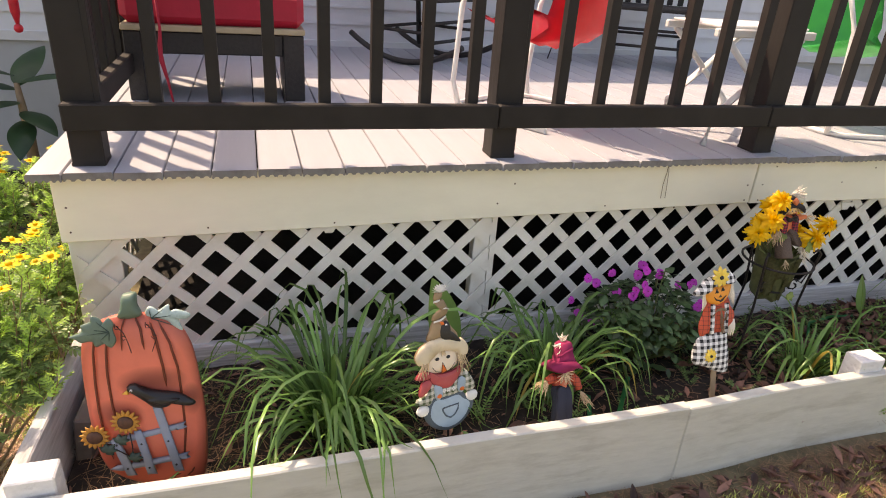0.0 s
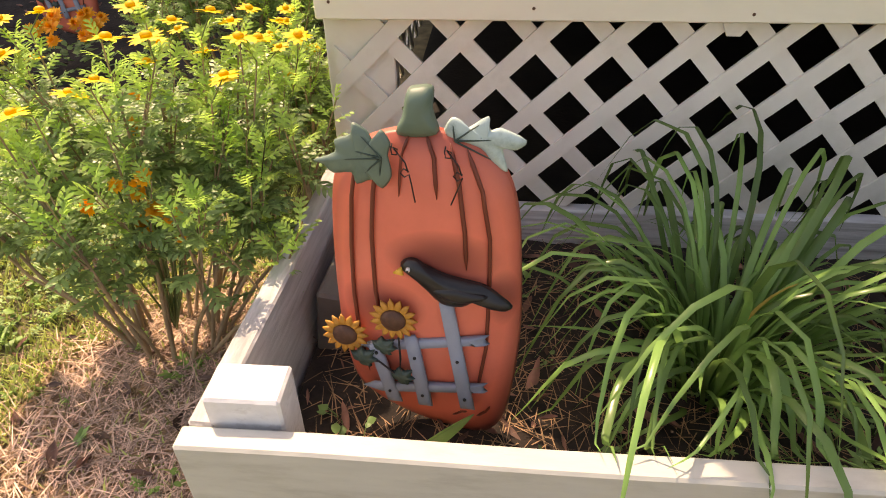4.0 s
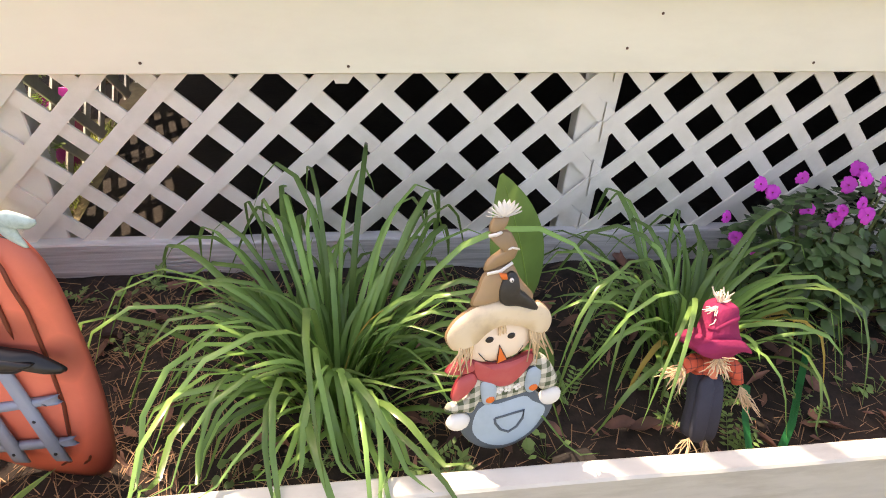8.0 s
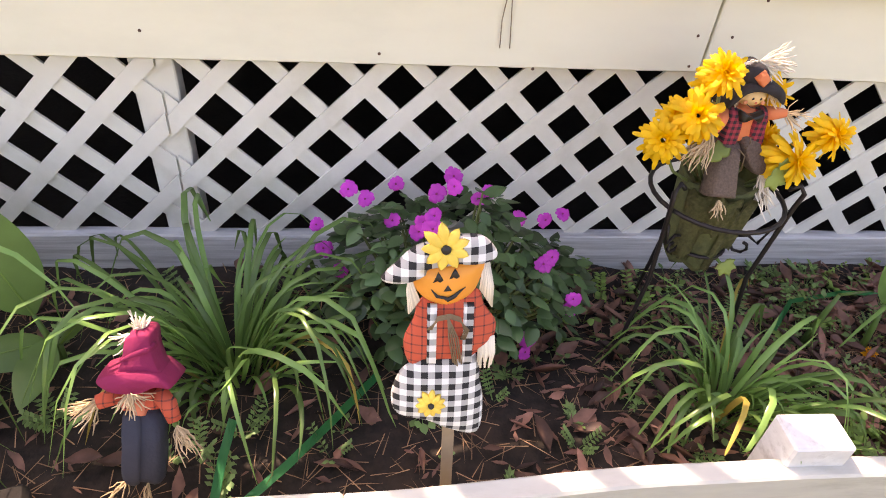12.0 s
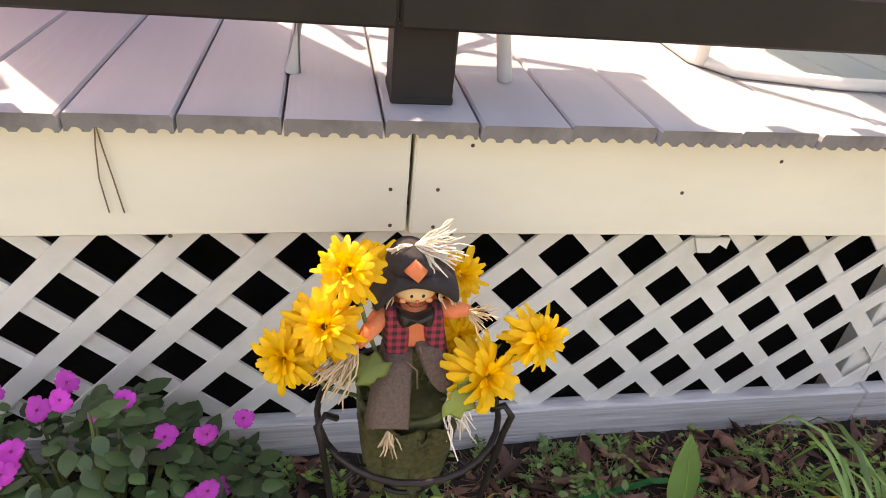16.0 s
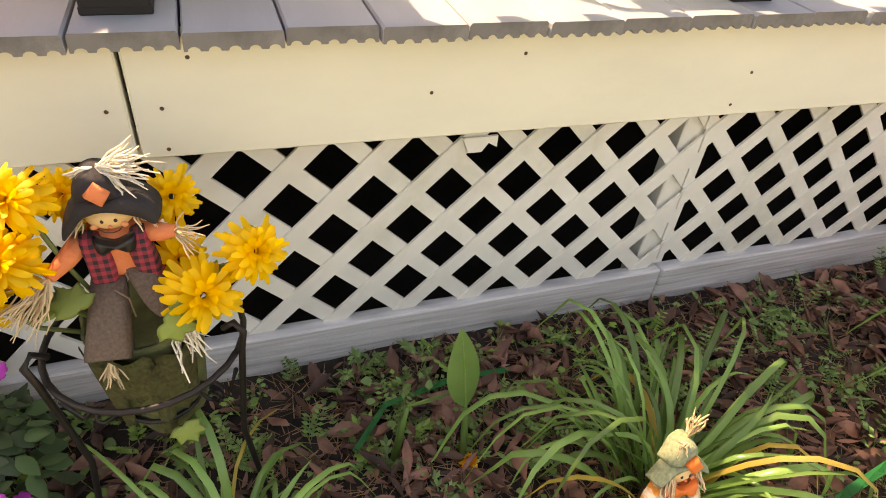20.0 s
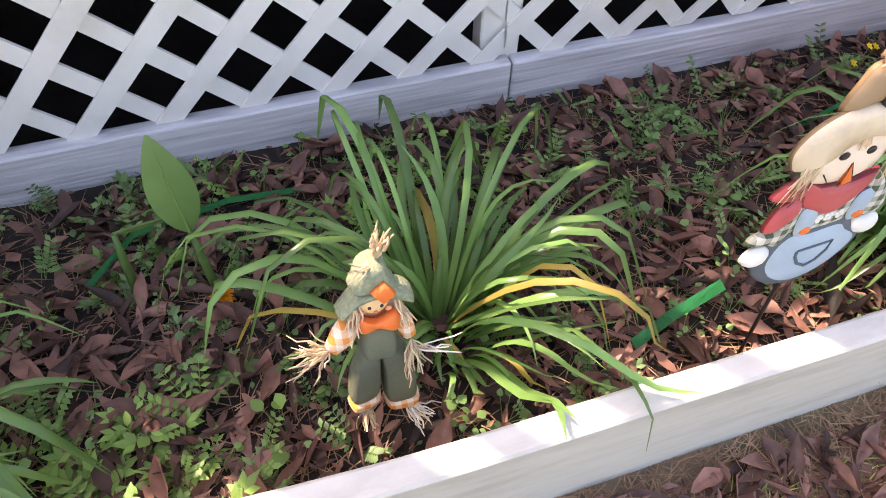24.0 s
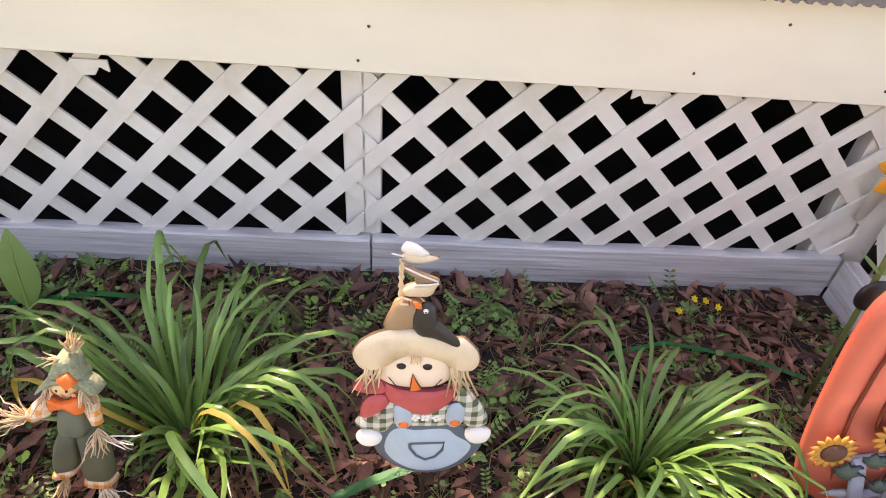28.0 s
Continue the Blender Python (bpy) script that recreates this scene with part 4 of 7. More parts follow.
def add_pillow(bm, pts, back, front, mat=0, rings=3, inset=0.6, smooth=True):
    """A domed plate: outline at y = back, rounding to a raised middle at y = front (the viewer's side is -y)."""
    cx, cz = sum(p[0] for p in pts) / len(pts), sum(p[1] for p in pts) / len(pts)
    loops = []
    for k in range(rings + 1):
        f = k / rings
        s = 1.0 - inset * (1 - math.cos(f * math.pi / 2))
        y = back + (front - back) * math.sin(f * math.pi / 2)
        loops.append([bm.verts.new((cx + (x - cx) * s, y, cz + (z - cz) * s)) for x, z in pts])
    n = len(pts)
    faces = []
    for a, b in zip(loops, loops[1:]):
        for i in range(n):
            faces.append(bm.faces.new((a[i], a[(i + 1) % n], b[(i + 1) % n], b[i])))
    faces.append(bm.faces.new(loops[-1]))
    faces.append(bm.faces.new(loops[0][::-1]))
    for f in faces:
        f.material_index, f.smooth = mat, smooth
    return faces


def ellipse(cx, cz, rx, rz, n=18, rot=0.0):
    return [(cx + rx * math.cos(a) * math.cos(rot) - rz * math.sin(a) * math.sin(rot), cz + rx * math.cos(a) * math.sin(rot) + rz * math.sin(a) * math.cos(rot)) for a in (2 * math.pi * k / n for k in range(n))]


def add_straw(bm, p, d, n, length, spread, mat, seed, r=0.0011):
    """A tuft of raffia strands from p along d."""
    rnd = random.Random(seed)
    d = Vector(d).normalized()
    for k in range(n):
        e = (d + Vector((rnd.uniform(-1, 1), rnd.uniform(-1, 1), rnd.uniform(-1, 1))) * spread).normalized()
        ln = length * rnd.uniform(0.6, 1.15)
        pts, drift = [Vector(p)], Vector((0, 0, 0))
        for i in range(1, 5):
            drift += Vector((rnd.uniform(-1, 1), rnd.uniform(-1, 1), rnd.uniform(-1.1, 0.7))) * ln * 0.11
            pts.append(Vector(p) + e * ln * i / 4 + drift)
        add_tube(bm, pts, [r, r, r, r, r * 0.6], 4, mat, cap=False)


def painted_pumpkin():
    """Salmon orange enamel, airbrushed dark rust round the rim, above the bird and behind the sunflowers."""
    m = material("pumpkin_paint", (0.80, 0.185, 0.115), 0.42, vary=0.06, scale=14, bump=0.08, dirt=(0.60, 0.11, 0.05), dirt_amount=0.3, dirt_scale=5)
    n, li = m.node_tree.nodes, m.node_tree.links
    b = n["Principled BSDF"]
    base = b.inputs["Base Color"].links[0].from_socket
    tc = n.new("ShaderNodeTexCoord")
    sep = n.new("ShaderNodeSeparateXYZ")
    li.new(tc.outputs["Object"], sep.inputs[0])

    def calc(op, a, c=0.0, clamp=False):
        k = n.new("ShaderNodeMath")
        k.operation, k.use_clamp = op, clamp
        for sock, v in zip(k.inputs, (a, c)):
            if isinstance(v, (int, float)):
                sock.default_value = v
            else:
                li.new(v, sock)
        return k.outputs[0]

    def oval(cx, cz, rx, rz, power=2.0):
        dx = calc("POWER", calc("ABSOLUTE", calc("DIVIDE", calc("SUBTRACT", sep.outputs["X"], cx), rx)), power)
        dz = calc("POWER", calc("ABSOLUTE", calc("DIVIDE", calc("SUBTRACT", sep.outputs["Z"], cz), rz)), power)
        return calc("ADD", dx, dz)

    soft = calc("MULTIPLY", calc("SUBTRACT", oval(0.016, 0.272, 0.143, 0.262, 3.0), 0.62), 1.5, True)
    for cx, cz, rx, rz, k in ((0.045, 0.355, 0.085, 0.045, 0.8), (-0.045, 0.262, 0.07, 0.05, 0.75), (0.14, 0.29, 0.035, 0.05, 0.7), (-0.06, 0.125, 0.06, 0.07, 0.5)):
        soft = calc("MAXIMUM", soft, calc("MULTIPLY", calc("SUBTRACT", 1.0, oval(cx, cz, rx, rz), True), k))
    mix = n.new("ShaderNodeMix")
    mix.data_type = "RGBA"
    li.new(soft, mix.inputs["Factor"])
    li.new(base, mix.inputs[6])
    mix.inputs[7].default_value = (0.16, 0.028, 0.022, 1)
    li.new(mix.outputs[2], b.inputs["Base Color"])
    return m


def gingham(name, dark, light, k, lines=None):
    """Woven checks in the ornament's own plane."""
    m = bpy.data.materials.new(name)
    m.use_nodes = True
    n, li = m.node_tree.nodes, m.node_tree.links
    b = n["Principled BSDF"]
    b.inputs["Roughness"].default_value = 0.9
    tc = n.new("ShaderNodeTexCoord")
    sep = n.new("ShaderNodeSeparateXYZ")
    li.new(tc.outputs["Object"], sep.inputs[0])
    bands = []
    for axis in ("X", "Z"):
        mu = n.new("ShaderNodeMath")
        mu.operation, mu.inputs[1].default_value = "MULTIPLY", k
        li.new(sep.outputs[axis], mu.inputs[0])
        fr = n.new("ShaderNodeMath")
        fr.operation = "FRACT"
        li.new(mu.outputs[0], fr.inputs[0])
        gt = n.new("ShaderNodeMath")
        gt.operation, gt.inputs[1].default_value = "GREATER_THAN", (1 - lines if lines else 0.5)
        li.new(fr.outputs[0], gt.inputs[0])
        bands.append(gt)
    ad = n.new("ShaderNodeMath")
    ad.operation = "ADD"
    li.new(bands[0].outputs[0], ad.inputs[0]), li.new(bands[1].outputs[0], ad.inputs[1])
    hf = n.new("ShaderNodeMath")
    hf.operation, hf.inputs[1].default_value = "MULTIPLY", 0.5
    li.new(ad.outputs[0], hf.inputs[0])
    nz = n.new("ShaderNodeTexNoise")
    nz.inputs["Scale"].default_value = 300
    li.new(tc.outputs["Object"], nz.inputs["Vector"])
    mx = n.new("ShaderNodeMix")
    mx.data_type = "RGBA"
    mx.inputs[6].default_value, mx.inputs[7].default_value = (*light, 1), (*dark, 1)
    li.new(hf.outputs[0], mx.inputs["Factor"])
    li.new(mx.outputs[2], b.inputs["Base Color"])
    bp = n.new("ShaderNodeBump")
    bp.inputs["Strength"].default_value, bp.inputs["Distance"].default_value = 0.3, 0.001
    li.new(nz.outputs["Fac"], bp.inputs["Height"])
    li.new(bp.outputs[0], b.inputs["Normal"])
    return m


P = M
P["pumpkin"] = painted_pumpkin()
P["groove"] = material("dark_rust_paint", (0.16, 0.028, 0.012), 0.5, vary=0.15)
P["sage"] = material("sage_green_paint", (0.12, 0.19, 0.14), 0.5, vary=0.15, dirt=(0.24, 0.34, 0.30), dirt_amount=0.5, dirt_scale=12, bump=0.1)
P["sage_dark"] = material("dark_sage_paint", (0.115, 0.175, 0.135), 0.5, vary=0.15, dirt=(0.05, 0.09, 0.07), dirt_amount=0.6, dirt_scale=24, bump=0.1)
P["sage_pale"] = material("pale_teal_paint", (0.42, 0.55, 0.53), 0.45, vary=0.12, dirt=(0.12, 0.21, 0.19), dirt_amount=0.8, dirt_scale=20, bump=0.1)
P["black"] = material("black_paint", (0.012, 0.012, 0.013), 0.4, vary=0.2, bump=0.15)
P["beak"] = material("ochre_paint", (0.80, 0.42, 0.06), 0.5, vary=0.1)
P["vine"] = material("dark_green_paint", (0.035, 0.065, 0.05), 0.5, vary=0.15)
P["petal_ochre"] = material("ochre_petal_paint", (0.52, 0.23, 0.035), 0.5, vary=0.12, scale=40, dirt=(0.22, 0.08, 0.02), dirt_amount=0.7, dirt_scale=45)
P["fence"] = material("blue_grey_paint", (0.25, 0.29, 0.36), 0.5, vary=0.1, dirt=(0.13, 0.15, 0.19), dirt_amount=0.4, dirt_scale=18)
P["seed"] = material("brown_seed_paint", (0.09, 0.035, 0.018), 0.6, vary=0.3, scale=90, bump=0.3, bump_scale=120)
P["wire"] = material("dark_wire", (0.03, 0.025, 0.025), 0.45, metal=0.6, vary=0.2, bump=0)
P["white"] = material("white_paint", (0.78, 0.76, 0.70), 0.5, vary=0.05, dirt=(0.5, 0.48, 0.44), dirt_amount=0.25, dirt_scale=18)
P["skin"] = material("pale_face_paint", (0.88, 0.73, 0.56), 0.5, vary=0.04)
P["hat_tan"] = material("tan_hat_paint", (0.70, 0.58, 0.40), 0.5, vary=0.1, dirt=(0.32, 0.22, 0.12), dirt_amount=0.5, dirt_scale=9)
P["hat_brown"] = material("brown_hat_paint", (0.33, 0.22, 0.12), 0.5, vary=0.2, dirt=(0.38, 0.27, 0.17), dirt_amount=0.4, dirt_scale=9)
P["scarf"] = material("red_scarf_paint", (0.52, 0.085, 0.085), 0.5, vary=0.15, dirt=(0.58, 0.16, 0.14), dirt_amount=0.5, dirt_scale=11)
P["denim"] = material("pale_denim_paint", (0.36, 0.47, 0.54), 0.55, vary=0.12, dirt=(0.20, 0.28, 0.33), dirt_amount=0.4, dirt_scale=8)
P["plaid_green"] = gingham("green_plaid_paint", (0.07, 0.10, 0.05), (0.62, 0.60, 0.50), 55)
P["orange"] = material("orange_paint", (0.82, 0.17, 0.03), 0.5, vary=0.08)
P["raffia"] = material("pale_raffia", (0.62, 0.46, 0.28), 0.85, vary=0.2, bump=0, island=0.3)
P["raffia_white"] = material("white_raffia", (0.78, 0.70, 0.58), 0.85, vary=0.12, bump=0, island=0.2)
P["crimson"] = material("crimson_felt", (0.29, 0.016, 0.075), 0.9, vary=0.15, bump=0.3, bump_scale=200)
P["navy"] = material("navy_cloth", (0.045, 0.05, 0.07), 0.95, vary=0.2, bump=0.3, bump_scale=200)
P["red_plaid"] = gingham("red_black_plaid", (0.03, 0.02, 0.025), (0.40, 0.04, 0.06), 90)
P["rust_plaid"] = gingham("rust_plaid", (0.08, 0.03, 0.03), (0.62, 0.10, 0.05), 70, 0.16)
P["check"] = gingham("black_white_gingham", (0.02, 0.02, 0.022), (0.84, 0.83, 0.81), 50)
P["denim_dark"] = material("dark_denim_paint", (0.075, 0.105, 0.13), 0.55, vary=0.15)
P["hat_shade"] = material("shaded_hat_paint", (0.26, 0.165, 0.085), 0.5, vary=0.12)
P["scarf_dark"] = material("dark_scarf_paint", (0.24, 0.022, 0.03), 0.5, vary=0.12)
P["bird_paint"] = material("crow_paint", (0.022, 0.022, 0.020), 0.5, vary=0.3, dirt=(0.07, 0.07, 0.06), dirt_amount=0.4, dirt_scale=30)
P["blush"] = material("blush_paint", (0.80, 0.30, 0.14), 0.8, vary=0.08)
P["orange_felt"] = material("coral_felt", (0.78, 0.22, 0.09), 0.9, vary=0.14, bump=0.3, bump_scale=200)
P["olive_mesh"] = material("pale_olive_mesh", (0.25, 0.28, 0.17), 0.9, vary=0.25, scale=180, bump=0.5, bump_scale=260)
P["pale_petal"] = material("pale_yellow_petal", (0.92, 0.66, 0.12), 0.7, vary=0.15, scale=40, dirt=(0.90, 0.45, 0.03), dirt_amount=0.5, dirt_scale=22)
P["peach"] = material("peach_felt", (0.75, 0.22, 0.12), 0.9, vary=0.12, bump=0.3, bump_scale=200)
P["felt"] = material("charcoal_felt", (0.03, 0.026, 0.028), 0.95, vary=0.2, bump=0.3, bump_scale=200)
P["burlap"] = material("brown_burlap", (0.13, 0.09, 0.07), 0.95, vary=0.25, scale=250, bump=0.5, bump_scale=260)
P["moss"] = material("moss_burlap", (0.090, 0.098, 0.036), 0.95, vary=0.35, scale=30, dirt=(0.06, 0.09, 0.03), dirt_amount=0.7, dirt_scale=9, bump=0.5, bump_scale=200)
P["moss_pale"] = material("pale_moss_burlap", (0.145, 0.142, 0.06), 0.95, vary=0.3, scale=120, dirt=(0.09, 0.12, 0.04), dirt_amount=0.6, dirt_scale=14, bump=0.6, bump_scale=240)
P["olive"] = material("olive_cloth", (0.14, 0.15, 0.09), 0.95, vary=0.2, bump=0.3, bump_scale=220)
P["orange_plaid"] = gingham("orange_plaid", (0.75, 0.27, 0.05), (0.80, 0.66, 0.50), 60)
P["face_orange"] = material("orange_face_paint", (0.92, 0.34, 0.05), 0.5, vary=0.08)
P["face_tan"] = material("tan_face_cloth", (0.80, 0.52, 0.24), 0.8, vary=0.06)


def sunflower_parts(parent, u, v, y, r):
    bm = bmesh.new()
    for k in range(15):
        a = 2 * math.pi * k / 15
        c, s = math.cos(a), math.sin(a)
        w = 0.17 * r
        pts = [(0.45 * r * c - w * s, 0.45 * r * s + w * c), (0.8 * r * c - 0.75 * w * s, 0.8 * r * s + 0.75 * w * c), (1.02 * r * c, 1.02 * r * s), (0.8 * r * c + 0.75 * w * s, 0.8 * r * s - 0.75 * w * c), (0.45 * r * c + w * s, 0.45 * r * s - w * c)]
        add_pillow(bm, pts[::-1], 0.0, -0.004, rings=2, inset=0.5)
    o = part("petals", bm, P["petal_ochre"], parent, "ochre metal petals")
    o.location = (u, y, v)
    bm = bmesh.new()
    add_pillow(bm, ellipse(0, 0, 0.55 * r, 0.52 * r), -0.002, -0.011, rings=3, inset=0.8)
    o2 = part("seed_disc", bm, P["seed"], parent, "dark brown seed disc")
    o2.location = (u, y, v)


def maple(cx, cz, s, rot, flip=1):
    """A toothed five lobed leaf outline."""
    pts = []
    half = ((0, 1.28), (7, 1.02), (13, 1.0), (19, 0.86), (30, 0.82), (38, 0.96), (46, 1.12), (54, 0.96), (62, 0.9), (72, 0.76), (88, 0.78), (97, 0.98), (108, 0.80), (122, 0.72), (140, 0.62), (160, 0.5))
    for a, r in half + ((180, 0.36),) + tuple((360 - a, r) for a, r in half[:0:-1]):
        a = rot + radians(a)
        pts.append((cx + flip * s * r * math.cos(a), cz + 0.85 * s * r * math.sin(a)))
    return pts if flip > 0 else pts[::-1]


def pumpkin_ornament(m, label):
    root = new("pumpkin_ornament")
    root.matrix_basis = m
    tagged(root, label, "garden ornament", "metal pumpkin ornaments")
    outline = closed([(0.05, 0.000), (0.112, -0.004), (0.144, 0.04), (0.158, 0.15), (0.161, 0.24), (0.156, 0.34), (0.147, 0.43), (0.126, 0.487), (0.09, 0.521), (0.04, 0.534), (-0.016, 0.533), (-0.068, 0.514), (-0.104, 0.478), (-0.119, 0.43), (-0.126, 0.32), (-0.124, 0.19), (-0.108, 0.095), (-0.074, 0.052), (-0.012, 0.018)], 4)
    bm = bmesh.new()
    add_pillow(bm, outline, 0.010, -0.030, rings=7, inset=0.92)
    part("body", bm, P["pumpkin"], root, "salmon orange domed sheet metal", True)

    def skin(x, z):
        d = max(abs(x - 0.016) / 0.143, abs(z - 0.275) / 0.262)
        return 0.010 - 0.041 * math.sqrt(max(0.02, 1 - min(1.0, d) ** 2.2)) ** 0.8

    # dark ribs
    for line, w in (([(-0.070, 0.50), (-0.080, 0.44), (-0.087, 0.36), (-0.090, 0.28), (-0.086, 0.20), (-0.074, 0.13)], 0.0030), ([(-0.040, 0.515), (-0.049, 0.45), (-0.054, 0.38), (-0.054, 0.29), (-0.05, 0.25)], 0.0032),
                    ([(0.055, 0.52), (0.068, 0.47), (0.078, 0.40), (0.081, 0.34)], 0.0034), ([(0.077, 0.515), (0.100, 0.46), (0.112, 0.39), (0.114, 0.30), (0.112, 0.2), (0.10, 0.11)], 0.0032),
                    ([(0.022, 0.530), (0.034, 0.50), (0.039, 0.445)], 0.0030), ([(0.0, 0.528), (-0.010, 0.50), (-0.013, 0.445)], 0.0022), ([(0.06, 0.045), (0.075, 0.058), (0.085, 0.06)], 0.0024), ([(0.10, 0.05), (0.115, 0.065), (0.122, 0.08)], 0.0024)):
        bm = bmesh.new()
        pts = []
        for (x0, z0), (x1, z1) in zip(line, line[1:]):
            pts += [(x0 + (x1 - x0) * k / 3, z0 + (z1 - z0) * k / 3) for k in range(3)]
        pts.append(line[-1])
        add_tube(bm, [(x, skin(x, z) + 0.0008, z) for x, z in pts], [0.0008] + [w] * (len(pts) - 2) + [0.0005], 6)
        part("rib_line", bm, P["groove"], root)
    bm = bmesh.new()
    add_pillow(bm, closed([(-0.018, 0.523), (0.036, 0.526), (0.030, 0.560), (0.031, 0.589), (0.010, 0.590), (-0.003, 0.583), (-0.010, 0.552)], 4), 0.006, -0.016, rings=3, inset=0.6)
    part("stalk", bm, P["sage"], root, "sage green stalk", True)
    # toothed leaves with raised veins
    for pts, y, mat, mid, tip in (([(-0.126, 0.494), (-0.095, 0.507), (-0.094, 0.524), (-0.072, 0.533), (-0.068, 0.549), (-0.050, 0.540), (-0.041, 0.526), (-0.031, 0.542), (-0.019, 0.524), (-0.023, 0.507), (-0.019, 0.479), (-0.033, 0.459), (-0.046, 0.471), (-0.068, 0.463), (-0.074, 0.479), (-0.100, 0.477), (-0.112, 0.488)], -0.030, "sage_dark", (-0.03, 0.505), ((-0.12, 0.493), (-0.068, 0.543), (-0.066, 0.468), (-0.092, 0.515), (-0.036, 0.466))),
                                  ([(0.046, 0.526), (0.054, 0.550), (0.069, 0.546), (0.073, 0.536), (0.102, 0.555), (0.104, 0.536), (0.119, 0.540), (0.152, 0.525), (0.140, 0.511), (0.122, 0.511), (0.130, 0.480), (0.110, 0.490), (0.092, 0.511)], 0.004, "sage_pale", (0.06, 0.521), ((0.146, 0.525), (0.10, 0.549), (0.126, 0.487), (0.056, 0.546)))):
        bm = bmesh.new()
        add_pillow(bm, closed(pts, 3)[::-1], y, y - 0.008, rings=4, inset=0.8)
        for tx, tz in tip:
            add_tube(bm, [(mid[0], y - 0.008, mid[1]), ((mid[0] + tx) / 2, y - 0.0078, (mid[1] + tz) / 2 + 0.002), (tx, y - 0.001, tz)], [0.0014, 0.0011, 0.0004], 4, 1, cap=False)
        part("leaf", bm, [P[mat], P["vine"]], root, "dark sage metal leaf" if y < 0 else "pale teal metal leaf")
    for x0 in (-0.014, 0.056):
        bm = bmesh.new()
        pts = [(x0 - 0.004, -0.027, 0.522)] + [(x0 + 0.005 * math.cos(a), -0.033, 0.514 + 0.006 * math.sin(a)) for a in (2.6, 4.0, 5.4, 6.8, 8.2)]
        pts += [(x0 + 0.014, -0.034, 0.50), (x0 + 0.018, -0.035, 0.487)] + [(x0 + 0.0135 + 0.006 * math.cos(a), -0.0355, 0.486 + 0.006 * math.sin(a)) for a in (0.4, 1.8, 3.2, 4.6, 6.0)] + [(x0 + (0.022 if x0 < 0 else 0.014), -0.035, 0.47), (x0 + (0.026 if x0 < 0 else 0.004), -0.034, 0.444)]
        add_tube(bm, pts, 0.0011, 5)
        part("tendril", bm, P["wire"], root)
    # picket fence
    for a, b in (((-0.066, 0.188), (0.114, 0.222)), ((-0.066, 0.105), (0.114, 0.128))):
        bm = bmesh.new()
        w = 0.0085
        add_pillow(bm, closed([(a[0], a[1] - w), (b[0] - 0.012, b[1] - w), (b[0], b[1] - w), (b[0] - 0.003, b[1]), (b[0], b[1] + w), (b[0] - 0.012, b[1] + w * 0.8), (a[0], a[1] + w)], 2), -0.028, -0.037, rings=2, inset=0.35)
        part("fence_rail", bm, P["fence"], root)
    for x0, b, x1, t in ((-0.030, 0.082, -0.058, 0.200), (0.020, 0.080, 0.000, 0.222), (0.088, 0.082, 0.054, 0.292)):
        bm = bmesh.new()
        w = 0.0115
        add_pillow(bm, [(x0 - w, b), (x0 + w, b), (x1 + w, t - 0.012), (x1 + 0.5 * w, t), (x1 - w, t - 0.004)], -0.034, -0.043, rings=3, inset=0.3)
        pk = part("picket", bm, P["fence"], root)
        for z in (b + 0.028, b + 0.103):
            f = (z - b) / (t - b)
            bm = bmesh.new()
            add_pillow(bm, ellipse(x0 + (x1 - x0) * f, z, 0.0032, 0.0032, 8), -0.042, -0.0455, rings=2)
            part("bolt", bm, P["black"], pk)
    # blackbird on the tall picket
    bm = bmesh.new()
    add_pillow(bm, closed([(-0.012, 0.344), (-0.004, 0.357), (0.010, 0.359), (0.024, 0.351), (0.05, 0.339), (0.081, 0.332), (0.109, 0.326), (0.132, 0.310), (0.149, 0.294), (0.139, 0.285), (0.102, 0.298), (0.078, 0.286), (0.048, 0.288), (0.026, 0.309), (0.007, 0.327)], 3), -0.036, -0.056, rings=4, inset=0.8)
    add_pillow(bm, closed([(0.035, 0.318), (0.06, 0.326), (0.09, 0.322), (0.115, 0.315), (0.10, 0.306), (0.065, 0.302)], 3), -0.05, -0.060, rings=2, inset=0.5)
    bird = part("bird", bm, P["black"], root, "black painted bird", True)
    bm = bmesh.new()
    add_pillow(bm, [(-0.006, 0.332), (-0.008, 0.346), (-0.022, 0.335)], -0.040, -0.047, rings=2, inset=0.4)
    part("beak", bm, P["beak"], bird)
    bm = bmesh.new()
    add_pillow(bm, ellipse(0.002, 0.346, 0.0036, 0.0036, 10), -0.047, -0.0535, rings=2)
    part("eye", bm, P["white"], bird)
    bm = bmesh.new()
    add_pillow(bm, ellipse(0.002, 0.346, 0.0019, 0.0019, 8), -0.053, -0.0550, rings=2)
    part("pupil", bm, P["black"], bird)
    sunflower_parts(root, -0.104, 0.211, -0.036, 0.037)
    sunflower_parts(root, -0.025, 0.251, -0.040, 0.037)
    for cx, cz, s in ((-0.044, 0.198, 0.022), (-0.078, 0.172, 0.024), (-0.018, 0.142, 0.022)):
        bm = bmesh.new()
        add_pillow(bm, closed(maple(cx, cz, s, 0.8), 2), -0.042, -0.050, rings=2)
        part("vine_leaf", bm, P["vine"], root, "dark green vine leaf")
    bm = bmesh.new()
    add_tube(bm, [(-0.08, -0.044, 0.172), (-0.05, -0.047, 0.172), (-0.03, -0.047, 0.155), (-0.018, -0.046, 0.142), (-0.016, -0.046, 0.18), (-0.018, -0.044, 0.22)], 0.0018, 5)
    part("vine", bm, P["wire"], root)
    bm = bmesh.new()
    add_tube(bm, [(0.015, 0.014, 0.3), (0.015, 0.014, 0.02), (0.015, 0.014, -0.10)], 0.004, 6)
    part("stake", bm, P["wire"], root)
    return root


